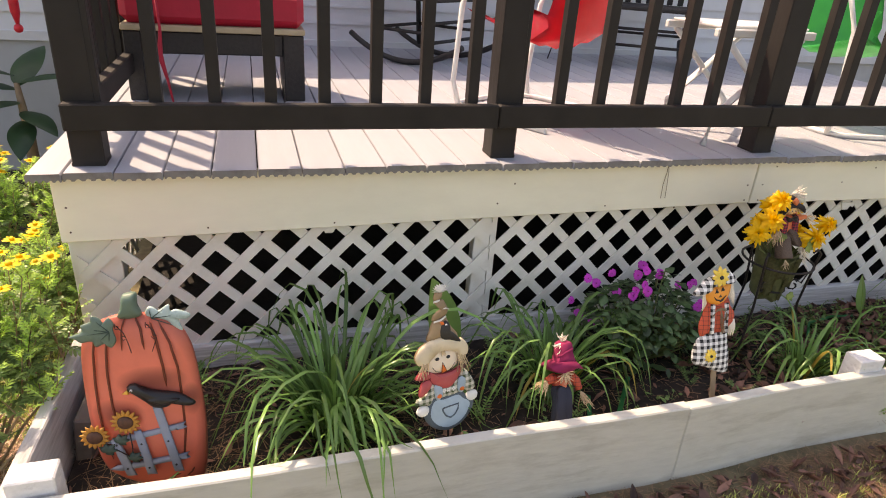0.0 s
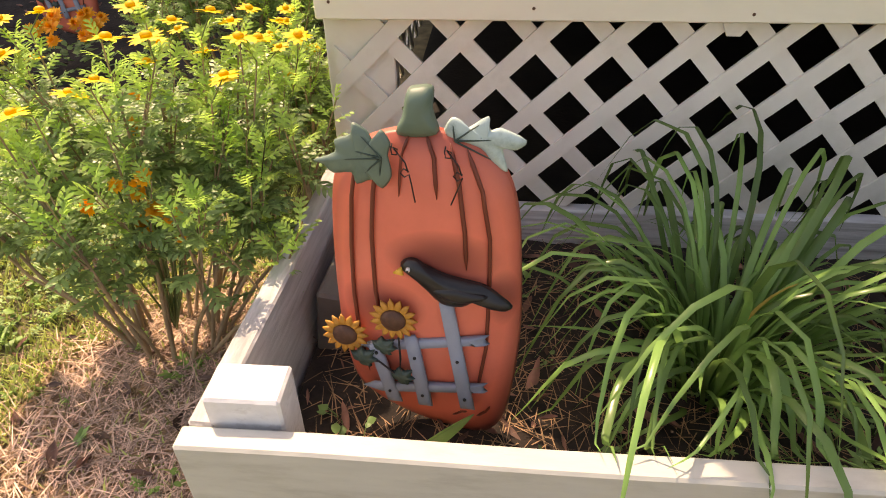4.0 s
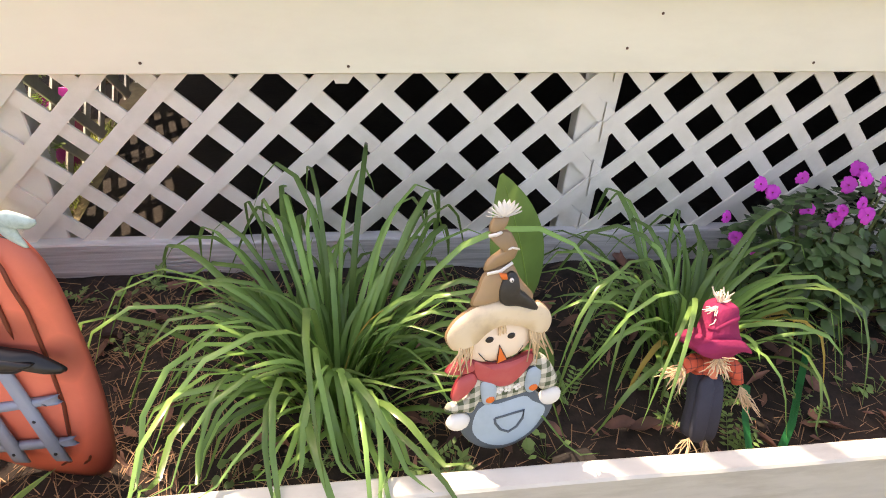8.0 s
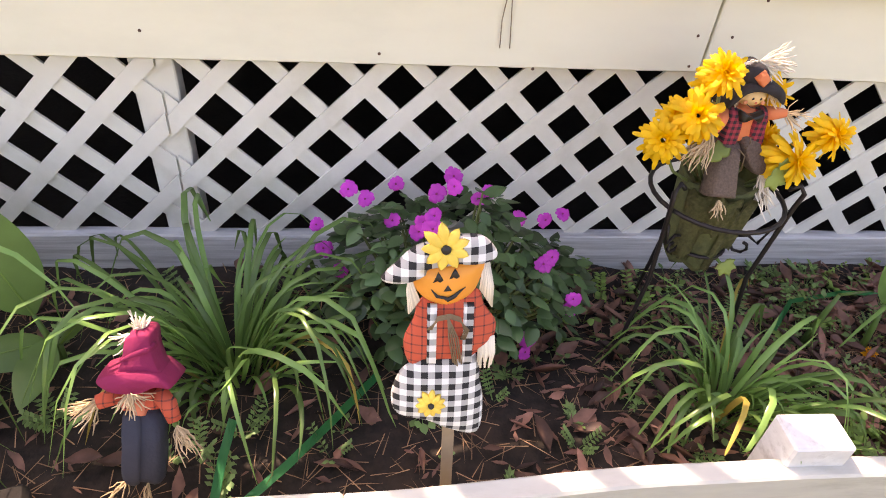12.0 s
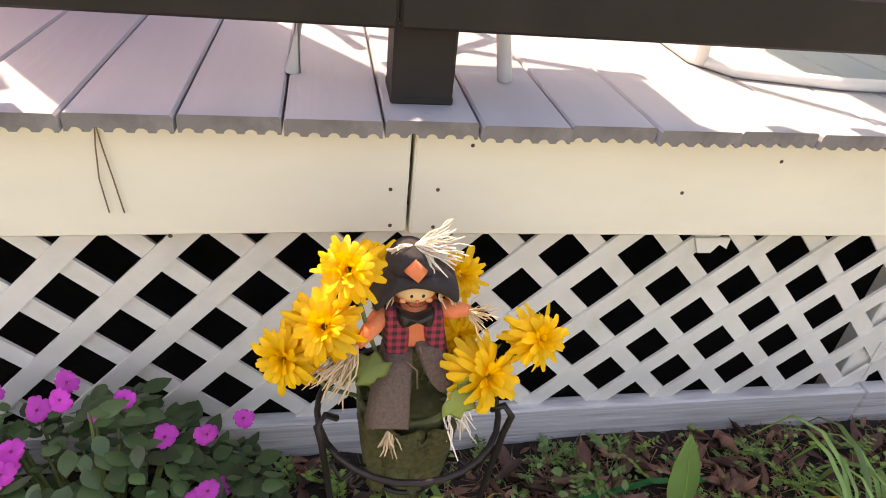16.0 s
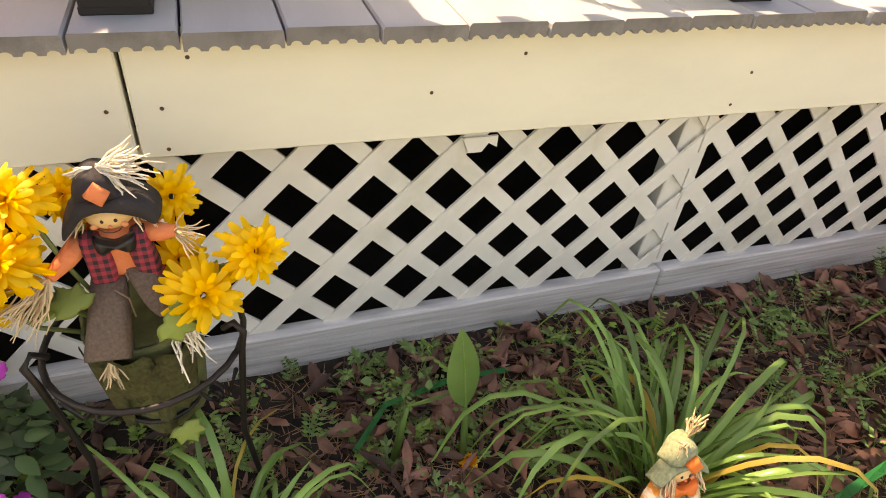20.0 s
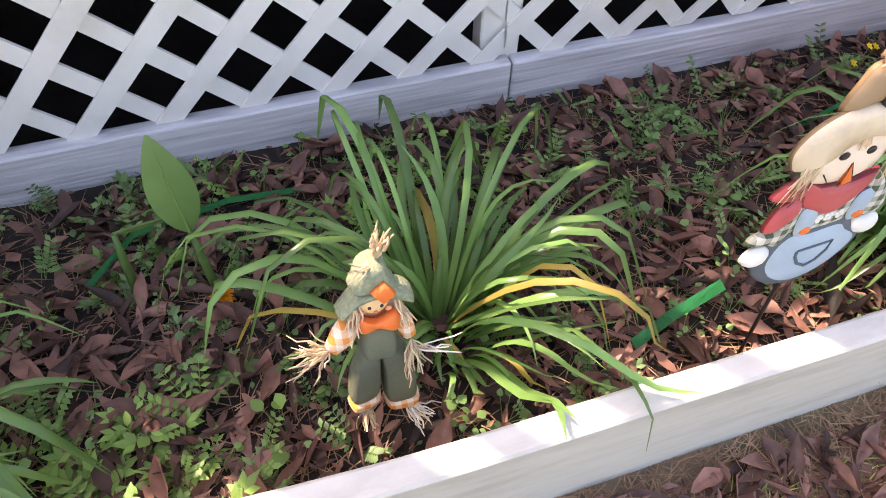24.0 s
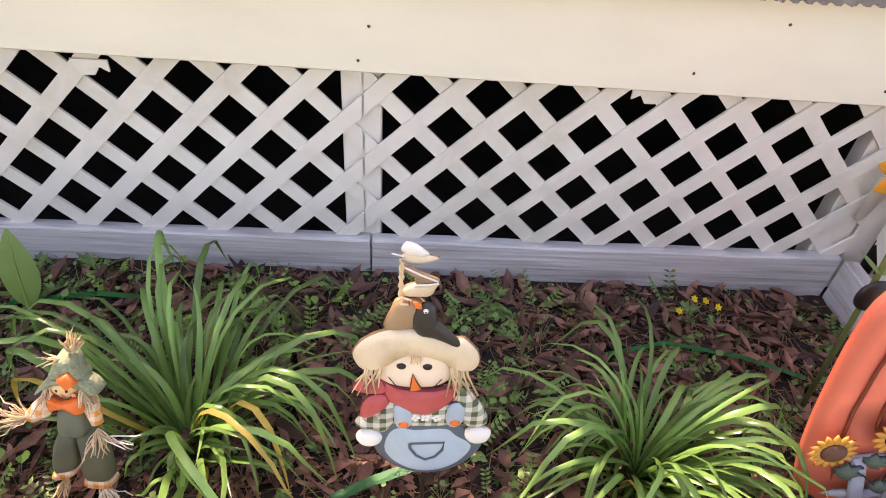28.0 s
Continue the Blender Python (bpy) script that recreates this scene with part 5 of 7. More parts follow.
pumpkin_ornament(pose(0.1515, -0.5735, 0.063, -5.8, -1.1, -5.4), "salmon orange metal pumpkin ornament with blackbird and picket fence")
pumpkin_ornament(pose(4.379, -0.675, 0.121, -7.6, -3.7, -3.6), "salmon orange metal pumpkin ornament beside the end board")
pumpkin_ornament(pose(-1.78, 1.62, -0.02, -14, -3, 10), "rust orange metal pumpkin ornament standing in dark mulch")


def scarecrow_sign(m, twisted, label):
    """A flat painted metal scarecrow on a stake, one mesh. twisted: a striped corkscrew hat with a daisy, else a bent tan hat tied with twine."""
    bm = bmesh.new()
    names = ["denim", "plaid_green", "scarf", "skin", "hat_tan", "hat_brown", "raffia", "black", "orange", "white", "wire", "denim_dark", "hat_shade", "scarf_dark", "bird_paint"]
    DENIM, PLAID, SCARF, SKIN, TAN, BROWN, RAF, BLACK, ORANGE, WHITE, WIRE, DDARK, SHADE, SDARK, BIRD = range(15)
    V = 0.40

    def B(ctrl, back, front, mat, n=4, rings=4, inset=0.7, edge=None, depth=1):
        out = closed([(x, z + V) for x, z in ctrl], n)
        area = sum(p[0] * q[1] - q[0] * p[1] for p, q in zip(out, out[1:] + out[:1]))
        fs = add_pillow(bm, out if area > 0 else out[::-1], back, front, mat, rings, inset)
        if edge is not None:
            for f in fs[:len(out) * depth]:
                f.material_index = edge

    T = lambda pts, r, mat, seg=5: add_tube(bm, [(x, y, z + V) for x, y, z in pts], r, seg, mat)
    disc = lambda x, z, rx, rz, back, front, mat, n=12: add_pillow(bm, ellipse(x, z + V, rx, rz, n), back, front, mat, 2, 0.5)
    T([(0.02, 0.012, -0.1), (0.022, 0.012, -0.25), (0.024, 0.01, -0.46)], 0.004, WIRE, 6)
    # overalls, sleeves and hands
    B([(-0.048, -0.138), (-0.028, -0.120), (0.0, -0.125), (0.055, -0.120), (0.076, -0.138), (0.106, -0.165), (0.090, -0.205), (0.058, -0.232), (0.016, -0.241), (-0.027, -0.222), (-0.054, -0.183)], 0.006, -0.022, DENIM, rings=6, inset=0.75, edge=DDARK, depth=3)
    B([(-0.030, -0.070), (0.0, -0.09), (0.055, -0.07), (0.066, -0.11), (0.055, -0.128), (0.0, -0.132), (-0.028, -0.128), (-0.042, -0.105)], 0.0, -0.019, PLAID)
    B([(0.061, -0.056), (0.077, -0.061), (0.094, -0.083), (0.109, -0.117), (0.099, -0.132), (0.079, -0.130), (0.060, -0.095), (0.058, -0.073)], 0.004, -0.022, PLAID)
    B([(-0.068, -0.117), (-0.048, -0.105), (-0.030, -0.076), (-0.021, -0.110), (-0.036, -0.146), (-0.052, -0.140), (-0.080, -0.135), (-0.077, -0.120)], 0.004, -0.022, PLAID)
    for x, z in ((0.096, -0.144), (-0.060, -0.155)):
        B([(x - 0.020, z - 0.002), (x - 0.012, z + 0.012), (x + 0.006, z + 0.014), (x + 0.019, z + 0.004), (x + 0.016, z - 0.012), (x, z - 0.019), (x - 0.014, z - 0.014)], 0.0, -0.025, WHITE)
    for x in (0.004, 0.018, 0.034):
        for a in range(4):
            disc(x + 0.004 * math.cos(a * 1.57 + x * 40), -0.107 + 0.004 * math.sin(a * 1.57 + x * 40), 0.0034, 0.0034, -0.016, -0.0215, WHITE, 8)
    for x, z, lean in ((-0.012, -0.110, 0.002), (0.060, -0.104, -0.004)):
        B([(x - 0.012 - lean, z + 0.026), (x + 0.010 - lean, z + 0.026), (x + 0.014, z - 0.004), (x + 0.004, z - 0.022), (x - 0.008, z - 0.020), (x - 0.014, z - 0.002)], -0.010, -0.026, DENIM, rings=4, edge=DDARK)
        disc(x, z - 0.008, 0.008, 0.007, -0.022, -0.030, ORANGE)
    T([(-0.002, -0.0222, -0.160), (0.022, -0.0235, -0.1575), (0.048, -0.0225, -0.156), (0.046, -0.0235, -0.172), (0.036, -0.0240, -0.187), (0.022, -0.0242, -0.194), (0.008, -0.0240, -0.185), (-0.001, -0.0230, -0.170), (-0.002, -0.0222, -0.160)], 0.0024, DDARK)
    # face
    B([(-0.052, 0.002), (-0.050, -0.030), (-0.035, -0.046), (0.0, -0.052), (0.032, -0.047), (0.053, -0.028), (0.055, 0.004), (0.035, 0.022), (-0.03, 0.022)], -0.002, -0.030, SKIN, rings=5, inset=0.8)
    for x, z in ((-0.018, -0.003), (0.016, -0.003)):
        disc(x, z, 0.0066, 0.0052, -0.0285, -0.0330, BLACK)
    add_pillow(bm, [(-0.006, -0.048 + V), (0.0105, -0.044 + V), (-0.003, -0.015 + V)], -0.0285, -0.037, ORANGE, 2, 0.5)
    T([(-0.005, -0.032, -0.048), (-0.0045, -0.034, -0.030), (-0.003, -0.033, -0.014), (0.004, -0.034, -0.030), (0.0105, -0.032, -0.044)], 0.0009, BLACK, 4)
    T([(-0.034, -0.0285, -0.024), (-0.024, -0.031, -0.038), (-0.010, -0.0315, -0.044), (0.016, -0.0315, -0.044), (0.028, -0.031, -0.036), (0.036, -0.0290, -0.025)], 0.0008, BLACK, 4)
    # neckerchief with its knot
    B([(-0.045, -0.037), (-0.022, -0.048), (0.023, -0.052), (0.060, -0.044), (0.060, -0.066), (0.037, -0.095), (0.018, -0.104), (-0.002, -0.100), (-0.022, -0.086), (-0.040, -0.072)], -0.006, -0.030, SCARF, rings=5, edge=SDARK, depth=2)
    B([(-0.083, -0.054), (-0.067, -0.036), (-0.044, -0.037), (-0.034, -0.058), (-0.060, -0.062)], -0.006, -0.028, SCARF, edge=SDARK)
    B([(-0.040, -0.062), (-0.062, -0.068), (-0.073, -0.094), (-0.070, -0.111), (-0.052, -0.103), (-0.032, -0.080)], -0.008, -0.032, SCARF, edge=SDARK)
    # raffia hair
    rnd = random.Random(5)
    for k in range(30):
        s = -1 if k % 2 else 1
        x0 = 0.002 + s * rnd.uniform(0.040, 0.062)
        T([(x0, -0.026, 0.020), (x0 + s * 0.006, -0.032, -0.015), (x0 + s * rnd.uniform(0.0, 0.026), -0.033, rnd.uniform(-0.062, -0.028))], [0.0018, 0.0018, 0.0009], RAF, 4)
    for k in range(10):
        x0 = rnd.uniform(-0.006, 0.008)
        T([(x0, -0.026, 0.022), (x0 + rnd.uniform(-0.003, 0.003), -0.034, rnd.uniform(0.002, 0.012))], [0.0014, 0.0008], RAF, 4)
    # hat
    B([(-0.082, 0.014), (-0.068, 0.036), (-0.040, 0.052), (-0.004, 0.057), (0.028, 0.051), (0.050, 0.042), (0.062, 0.042), (0.080, 0.022), (0.085, 0.002), (0.076, -0.013), (0.049, 0.006), (0.019, 0.017), (-0.010, 0.020), (-0.038, 0.008), (-0.067, -0.016), (-0.079, -0.005)], -0.006, -0.037, TAN, rings=5, inset=0.35, edge=SHADE)
    if twisted:
        B([(-0.042, 0.050), (-0.034, 0.078), (-0.022, 0.104), (0.014, 0.112), (0.032, 0.082), (0.055, 0.046), (0.005, 0.052)], 0.002, -0.026, BROWN, edge=SHADE)
        B([(-0.023, 0.103), (-0.020, 0.122), (0.000, 0.136), (-0.008, 0.146), (-0.020, 0.160), (0.008, 0.163), (0.022, 0.142), (0.025, 0.130), (0.015, 0.114)], 0.002, -0.020, BROWN, 3, edge=SHADE)
        B([(-0.019, 0.164), (-0.013, 0.184), (0.008, 0.184), (0.006, 0.172), (-0.004, 0.162)], 0.003, -0.016, BROWN, 3, edge=SHADE)
        T([(-0.023, -0.016, 0.104), (-0.004, -0.022, 0.107), (0.014, -0.016, 0.115)], 0.0030, WHITE)
        T([(-0.022, -0.014, 0.161), (-0.012, -0.018, 0.163), (-0.004, -0.014, 0.164)], 0.0030, WHITE)
        T([(0.0, -0.016, 0.136), (0.012, -0.021, 0.140), (0.024, -0.014, 0.134)], 0.0018, WHITE)
        for k in range(11):
            a = math.radians(5 + 17 * k)
            B([(0.0, 0.184), (0.016 * math.cos(a) - 0.004 * math.sin(a), 0.186 + 0.012 * math.sin(a)), (0.027 * math.cos(a), 0.188 + 0.022 * math.sin(a)), (0.016 * math.cos(a) + 0.004 * math.sin(a), 0.186 + 0.012 * math.sin(a))], -0.004, -0.012 - 0.002 * (k % 2), WHITE, 2, 2, 0.4)
    else:
        B([(-0.042, 0.049), (-0.033, 0.085), (-0.026, 0.099), (-0.004, 0.102), (0.010, 0.092), (0.022, 0.062), (0.03, 0.052), (-0.004, 0.054)], 0.002, -0.026, BROWN, edge=SHADE)
        B([(-0.022, 0.104), (-0.018, 0.118), (-0.006, 0.124), (0.012, 0.127), (0.024, 0.128), (0.020, 0.115), (0.012, 0.104)], 0.002, -0.018, TAN, 3, edge=SHADE)
        B([(-0.018, 0.149), (0.003, 0.139), (0.024, 0.129), (0.018, 0.122), (-0.006, 0.126), (-0.004, 0.134), (-0.020, 0.142)], 0.003, -0.016, BROWN, 3, edge=SHADE)
        B([(-0.022, 0.167), (0.004, 0.166), (0.023, 0.161), (0.008, 0.155), (-0.008, 0.154), (-0.020, 0.156)], 0.004, -0.014, TAN, 3, edge=SHADE)
        T([(-0.020, -0.012, 0.150), (0.0, -0.017, 0.141), (0.022, -0.013, 0.130)], 0.0016, WHITE)
        T([(-0.006, -0.017, 0.125), (0.010, -0.019, 0.127), (0.023, -0.015, 0.128)], 0.0016, WHITE)
        B([(-0.024, 0.170), (-0.018, 0.182), (-0.006, 0.180), (0.004, 0.172), (0.010, 0.165), (-0.008, 0.164)], 0.0, -0.012, WHITE, 2)
        for s in (-1, 1):
            T([(-0.022 + 0.002 * s * math.cos(k * 1.6), -0.014 + 0.002 * s * math.sin(k * 1.6), 0.162 - 0.0065 * k) for k in range(10)], 0.0021, RAF)
        T([(-0.026, -0.016, 0.100), (-0.020, -0.022, 0.108), (-0.010, -0.022, 0.104), (-0.012, -0.022, 0.097), (-0.022, -0.022, 0.098)], 0.0020, RAF)
        T([(-0.034, -0.014, 0.169), (-0.020, -0.016, 0.166)], 0.0012, WHITE)
    # crow on the brim
    B([(0.009, 0.104), (0.0, 0.096), (-0.006, 0.082), (-0.006, 0.064), (0.003, 0.050), (0.021, 0.046), (0.039, 0.038), (0.056, 0.030), (0.056, 0.040), (0.038, 0.062), (0.024, 0.076), (0.022, 0.094), (0.017, 0.102)], -0.022, -0.043, BIRD, rings=4)
    add_pillow(bm, [(0.005, 0.095 + V), (0.003, 0.104 + V), (-0.008, 0.106 + V), (-0.004, 0.096 + V)][::-1], -0.028, -0.037, ORANGE, 2, 0.4)
    disc(0.009, 0.095, 0.0034, 0.0034, -0.038, -0.0445, WHITE, 10)
    disc(0.009, 0.095, 0.0014, 0.0014, -0.044, -0.0458, BLACK, 8)
    ob = new("scarecrow_sign", mesh_from("scarecrow_sign", bm, [P[k] for k in names]))
    ob.matrix_basis = m
    return tagged(ob, label, "garden ornament", "metal scarecrow signs")


scarecrow_sign(pose(0.937, -0.740, 0.100, -10.5, 0, 11) @ Matrix.Diagonal((0.965, 0.5, 0.965, 1)), True, "painted metal scarecrow sign with twisted hat and white daisy")
scarecrow_sign(pose(3.622, -0.697, 0.094, -6.5, 0, 0) @ Matrix.Diagonal((1, 0.5, 1, 1)), False, "painted metal scarecrow sign with tan hat tied with twine")


def cloth_doll(m, spec, label):
    """A raffia stuffed cloth doll as one mesh, its parts outlined round the middle of the face."""
    bm = bmesh.new()
    mats = []

    def slot(key):
        if key not in mats:
            mats.append(key)
        return mats.index(key)

    V = spec["rise"]

    def B(ctrl, back, front, key, n=4, rings=4, inset=0.75):
        out = closed([(x, z + V) for x, z in ctrl], n)
        area = sum(p[0] * q[1] - q[0] * p[1] for p, q in zip(out, out[1:] + out[:1]))
        add_pillow(bm, out if area > 0 else out[::-1], back, front, slot(key), rings, inset)

    up = lambda p: (p[0], p[1], p[2] + V)
    for key, back, front, ctrl in spec["plates"]:
        first = len(bm.verts)
        B(ctrl, back, front, key, n=1 if len(ctrl) == 4 and key != "orange_plaid" else 4, inset=0.12 if len(ctrl) > 8 else 0.35)
        if key == "burlap":
            bm.verts.ensure_lookup_table()
            for v in bm.verts[first:]:
                v.co.y -= 0.55 * max(0.0, V - 0.085 - v.co.z)
    for key, radii, pts in spec["tubes"]:
        add_tube(bm, [up(p) for p in pts], radii, 9, slot(key))
    for key, p, d, n, length, spread, r in spec["straw"]:
        add_straw(bm, up(p), d, n, length, spread, slot(key), spec["seed"] + len(bm.verts), r)
    f = spec.get("face")
    if f:
        add_ball(bm, up((0, f[3], f[4])), f[:3], slot(f[5]), 18, 12)
        for s in (-1, 1):
            add_ball(bm, up((0.0072 * s + 0.001, f[3] - f[1] * 0.93, 0.0)), (0.0024, 0.0016, 0.0026), slot("black"), 8, 6)
            add_ball(bm, up((0.0165 * s, f[3] - f[1] * 0.80, -0.008)), (0.0045, 0.0016, 0.0036), slot("blush"), 8, 6)
        add_ball(bm, up((0.001, f[3] - f[1] * 0.97, -0.0075)), (0.0026, 0.002, 0.0022), slot("peach"), 8, 6)
        add_tube(bm, [up((x, f[3] - f[1] * k, z)) for x, k, z in ((-0.013, 0.82, -0.0105), (-0.006, 0.9, -0.0155), (0.002, 0.9, -0.0168), (0.009, 0.88, -0.0150), (0.015, 0.80, -0.0095))], 0.0006, 4, slot("black"))
    ob = new("scarecrow_doll", mesh_from("scarecrow_doll", bm, [P[k] for k in mats]))
    ob.matrix_basis = m
    return tagged(ob, label, "doll", "cloth scarecrow dolls")


cloth_doll(pose(1.356, -0.690, 0.029, -25, 0, 0), {"rise": 0.21, "seed": 100, "plates": [
    ("navy", 0.016, -0.016, [(-0.024, 0.036), (0.028, 0.036), (0.036, -0.020), (0.026, -0.096), (0.004, -0.098), (-0.033, -0.082), (-0.027, -0.02)]),
    ("navy", -0.010, -0.023, [(-0.020, 0.030), (0.006, 0.034), (0.004, -0.03), (-0.006, -0.090), (-0.030, -0.080), (-0.026, -0.02)]),
    ("peach", 0.008, -0.016, [(-0.008, 0.06), (0.016, 0.06), (0.014, 0.030), (-0.004, 0.030)]),
    ("rust_plaid", 0.010, -0.012, [(-0.034, 0.072), (0.036, 0.072), (0.034, 0.038), (-0.026, 0.038)]),
    ("crimson", 0.034, -0.036, [(-0.050, 0.106), (-0.016, 0.116), (0.037, 0.116), (0.058, 0.101), (0.066, 0.088), (0.043, 0.092), (0.015, 0.081), (-0.020, 0.082), (-0.042, 0.092)]),
    ("crimson", 0.024, -0.026, [(-0.016, 0.106), (-0.014, 0.125), (-0.009, 0.142), (-0.003, 0.168), (0.016, 0.176), (0.034, 0.174), (0.036, 0.146), (0.042, 0.120), (0.044, 0.106)]),
    ("crimson", -0.010, -0.030, [(-0.012, 0.136), (0.012, 0.150), (0.037, 0.158), (0.036, 0.148), (0.012, 0.140), (-0.012, 0.130)])],
    "tubes": [("rust_plaid", [0.015, 0.013, 0.012], [(-0.024, 0, 0.066), (-0.042, -0.008, 0.062), (-0.056, -0.012, 0.058)]), ("rust_plaid", [0.014, 0.014, 0.011], [(0.030, 0, 0.070), (0.048, -0.008, 0.050), (0.056, -0.010, 0.022)])],
    "straw": [("raffia", (-0.052, -0.012, 0.062), (-0.9, -0.3, -0.5), 34, 0.05, 0.55, 0.0012), ("raffia", (0.060, -0.012, 0.014), (0.45, -0.2, -1), 30, 0.048, 0.4, 0.0012), ("raffia", (0.0, -0.030, 0.084), (0, -0.4, -0.8), 46, 0.036, 1.0, 0.0011),
              ("raffia_white", (0.014, 0.0, 0.172), (0, 0, 1), 26, 0.034, 0.65, 0.0014), ("raffia_white", (0.002, -0.01, 0.170), (-0.8, -0.2, -0.2), 8, 0.03, 0.5, 0.0012), ("raffia", (-0.026, -0.006, -0.086), (-0.6, -0.4, -0.7), 9, 0.05, 0.5, 0.0012), ("raffia", (0.006, -0.006, -0.092), (0.1, -0.3, -1), 8, 0.035, 0.4, 0.0012)]},
    "small cloth scarecrow doll with crimson felt hat and navy trousers")
cloth_doll(pose(3.084, -0.650, 0.098, -16, 4, 0), {"rise": 0.24, "seed": 200, "face": (0.022, 0.018, 0.019, -0.006, 0.001, "face_tan"), "plates": [
    ("olive", 0.012, -0.014, [(-0.016, -0.080), (0.004, -0.085), (0.004, -0.130), (-0.003, -0.172), (-0.038, -0.184), (-0.036, -0.130)]),
    ("olive", 0.012, -0.014, [(0.004, -0.085), (0.030, -0.082), (0.046, -0.120), (0.050, -0.196), (0.010, -0.196), (0.006, -0.130)]),
    ("orange_plaid", 0.013, -0.0155, [(-0.002, -0.165), (-0.003, -0.178), (-0.039, -0.190), (-0.038, -0.176)]),
    ("orange_plaid", 0.013, -0.0155, [(0.010, -0.186), (0.0495, -0.186), (0.0505, -0.201), (0.009, -0.200)]),
    ("olive", 0.014, -0.020, [(-0.014, -0.038), (0.022, -0.040), (0.026, -0.092), (0.0, -0.098), (-0.020, -0.090)]),
    ("orange_plaid", 0.010, -0.012, [(-0.024, -0.018), (0.030, -0.020), (0.028, -0.05), (-0.02, -0.05)]),
    ("orange", -0.014, -0.029, [(-0.023, -0.012), (-0.002, -0.021), (0.028, -0.012), (0.027, -0.042), (0.002, -0.031), (-0.022, -0.036)]),
    ("olive_mesh", 0.010, -0.022, [(-0.044, -0.014), (-0.030, 0.004), (-0.018, 0.015), (0.008, 0.017), (0.028, 0.017), (0.044, 0.007), (0.051, -0.008), (0.032, 0.002), (0.004, 0.010), (-0.022, 0.004)]),
    ("olive_mesh", 0.016, -0.020, [(-0.022, 0.012), (-0.018, 0.030), (-0.010, 0.048), (0.004, 0.055), (0.017, 0.050), (0.024, 0.028), (0.028, 0.012)]),
    ("orange", -0.020, -0.030, [(-0.004, 0.022), (0.013, 0.034), (0.026, 0.016), (0.010, 0.004)])],
    "tubes": [("orange_plaid", [0.013, 0.016, 0.010], [(-0.022, 0, -0.026), (-0.040, -0.008, -0.048), (-0.056, -0.012, -0.062)]), ("orange_plaid", [0.012, 0.012, 0.009], [(0.028, 0, -0.028), (0.036, -0.008, -0.046), (0.042, -0.012, -0.066)])],
    "straw": [("raffia", (-0.058, -0.012, -0.064), (-1, -0.2, 0.35), 36, 0.046, 0.6, 0.0012), ("raffia", (0.043, -0.014, -0.074), (0.1, -0.3, -1), 22, 0.04, 0.6, 0.0011), ("raffia_white", (0.046, -0.014, -0.09), (1, -0.1, -0.15), 5, 0.055, 0.3, 0.0013),
              ("raffia", (0.010, 0, 0.052), (0.2, 0, 1), 20, 0.042, 0.32, 0.0017), ("raffia", (0.002, -0.012, 0.050), (-0.6, -0.3, 0.2), 6, 0.03, 0.5, 0.0013), ("raffia", (-0.020, -0.012, 0.008), (-0.2, -0.3, -1), 16, 0.044, 0.2, 0.0013), ("raffia", (0.026, -0.012, 0.006), (0.3, -0.3, -1), 18, 0.042, 0.25, 0.0013),
              ("raffia", (-0.020, -0.004, -0.186), (-0.15, -0.5, -0.8), 18, 0.034, 0.5, 0.0012), ("raffia_white", (0.032, -0.004, -0.198), (0.7, -0.5, -0.6), 22, 0.045, 0.45, 0.0013)]},
    "small cloth scarecrow doll with olive overalls and orange bow")
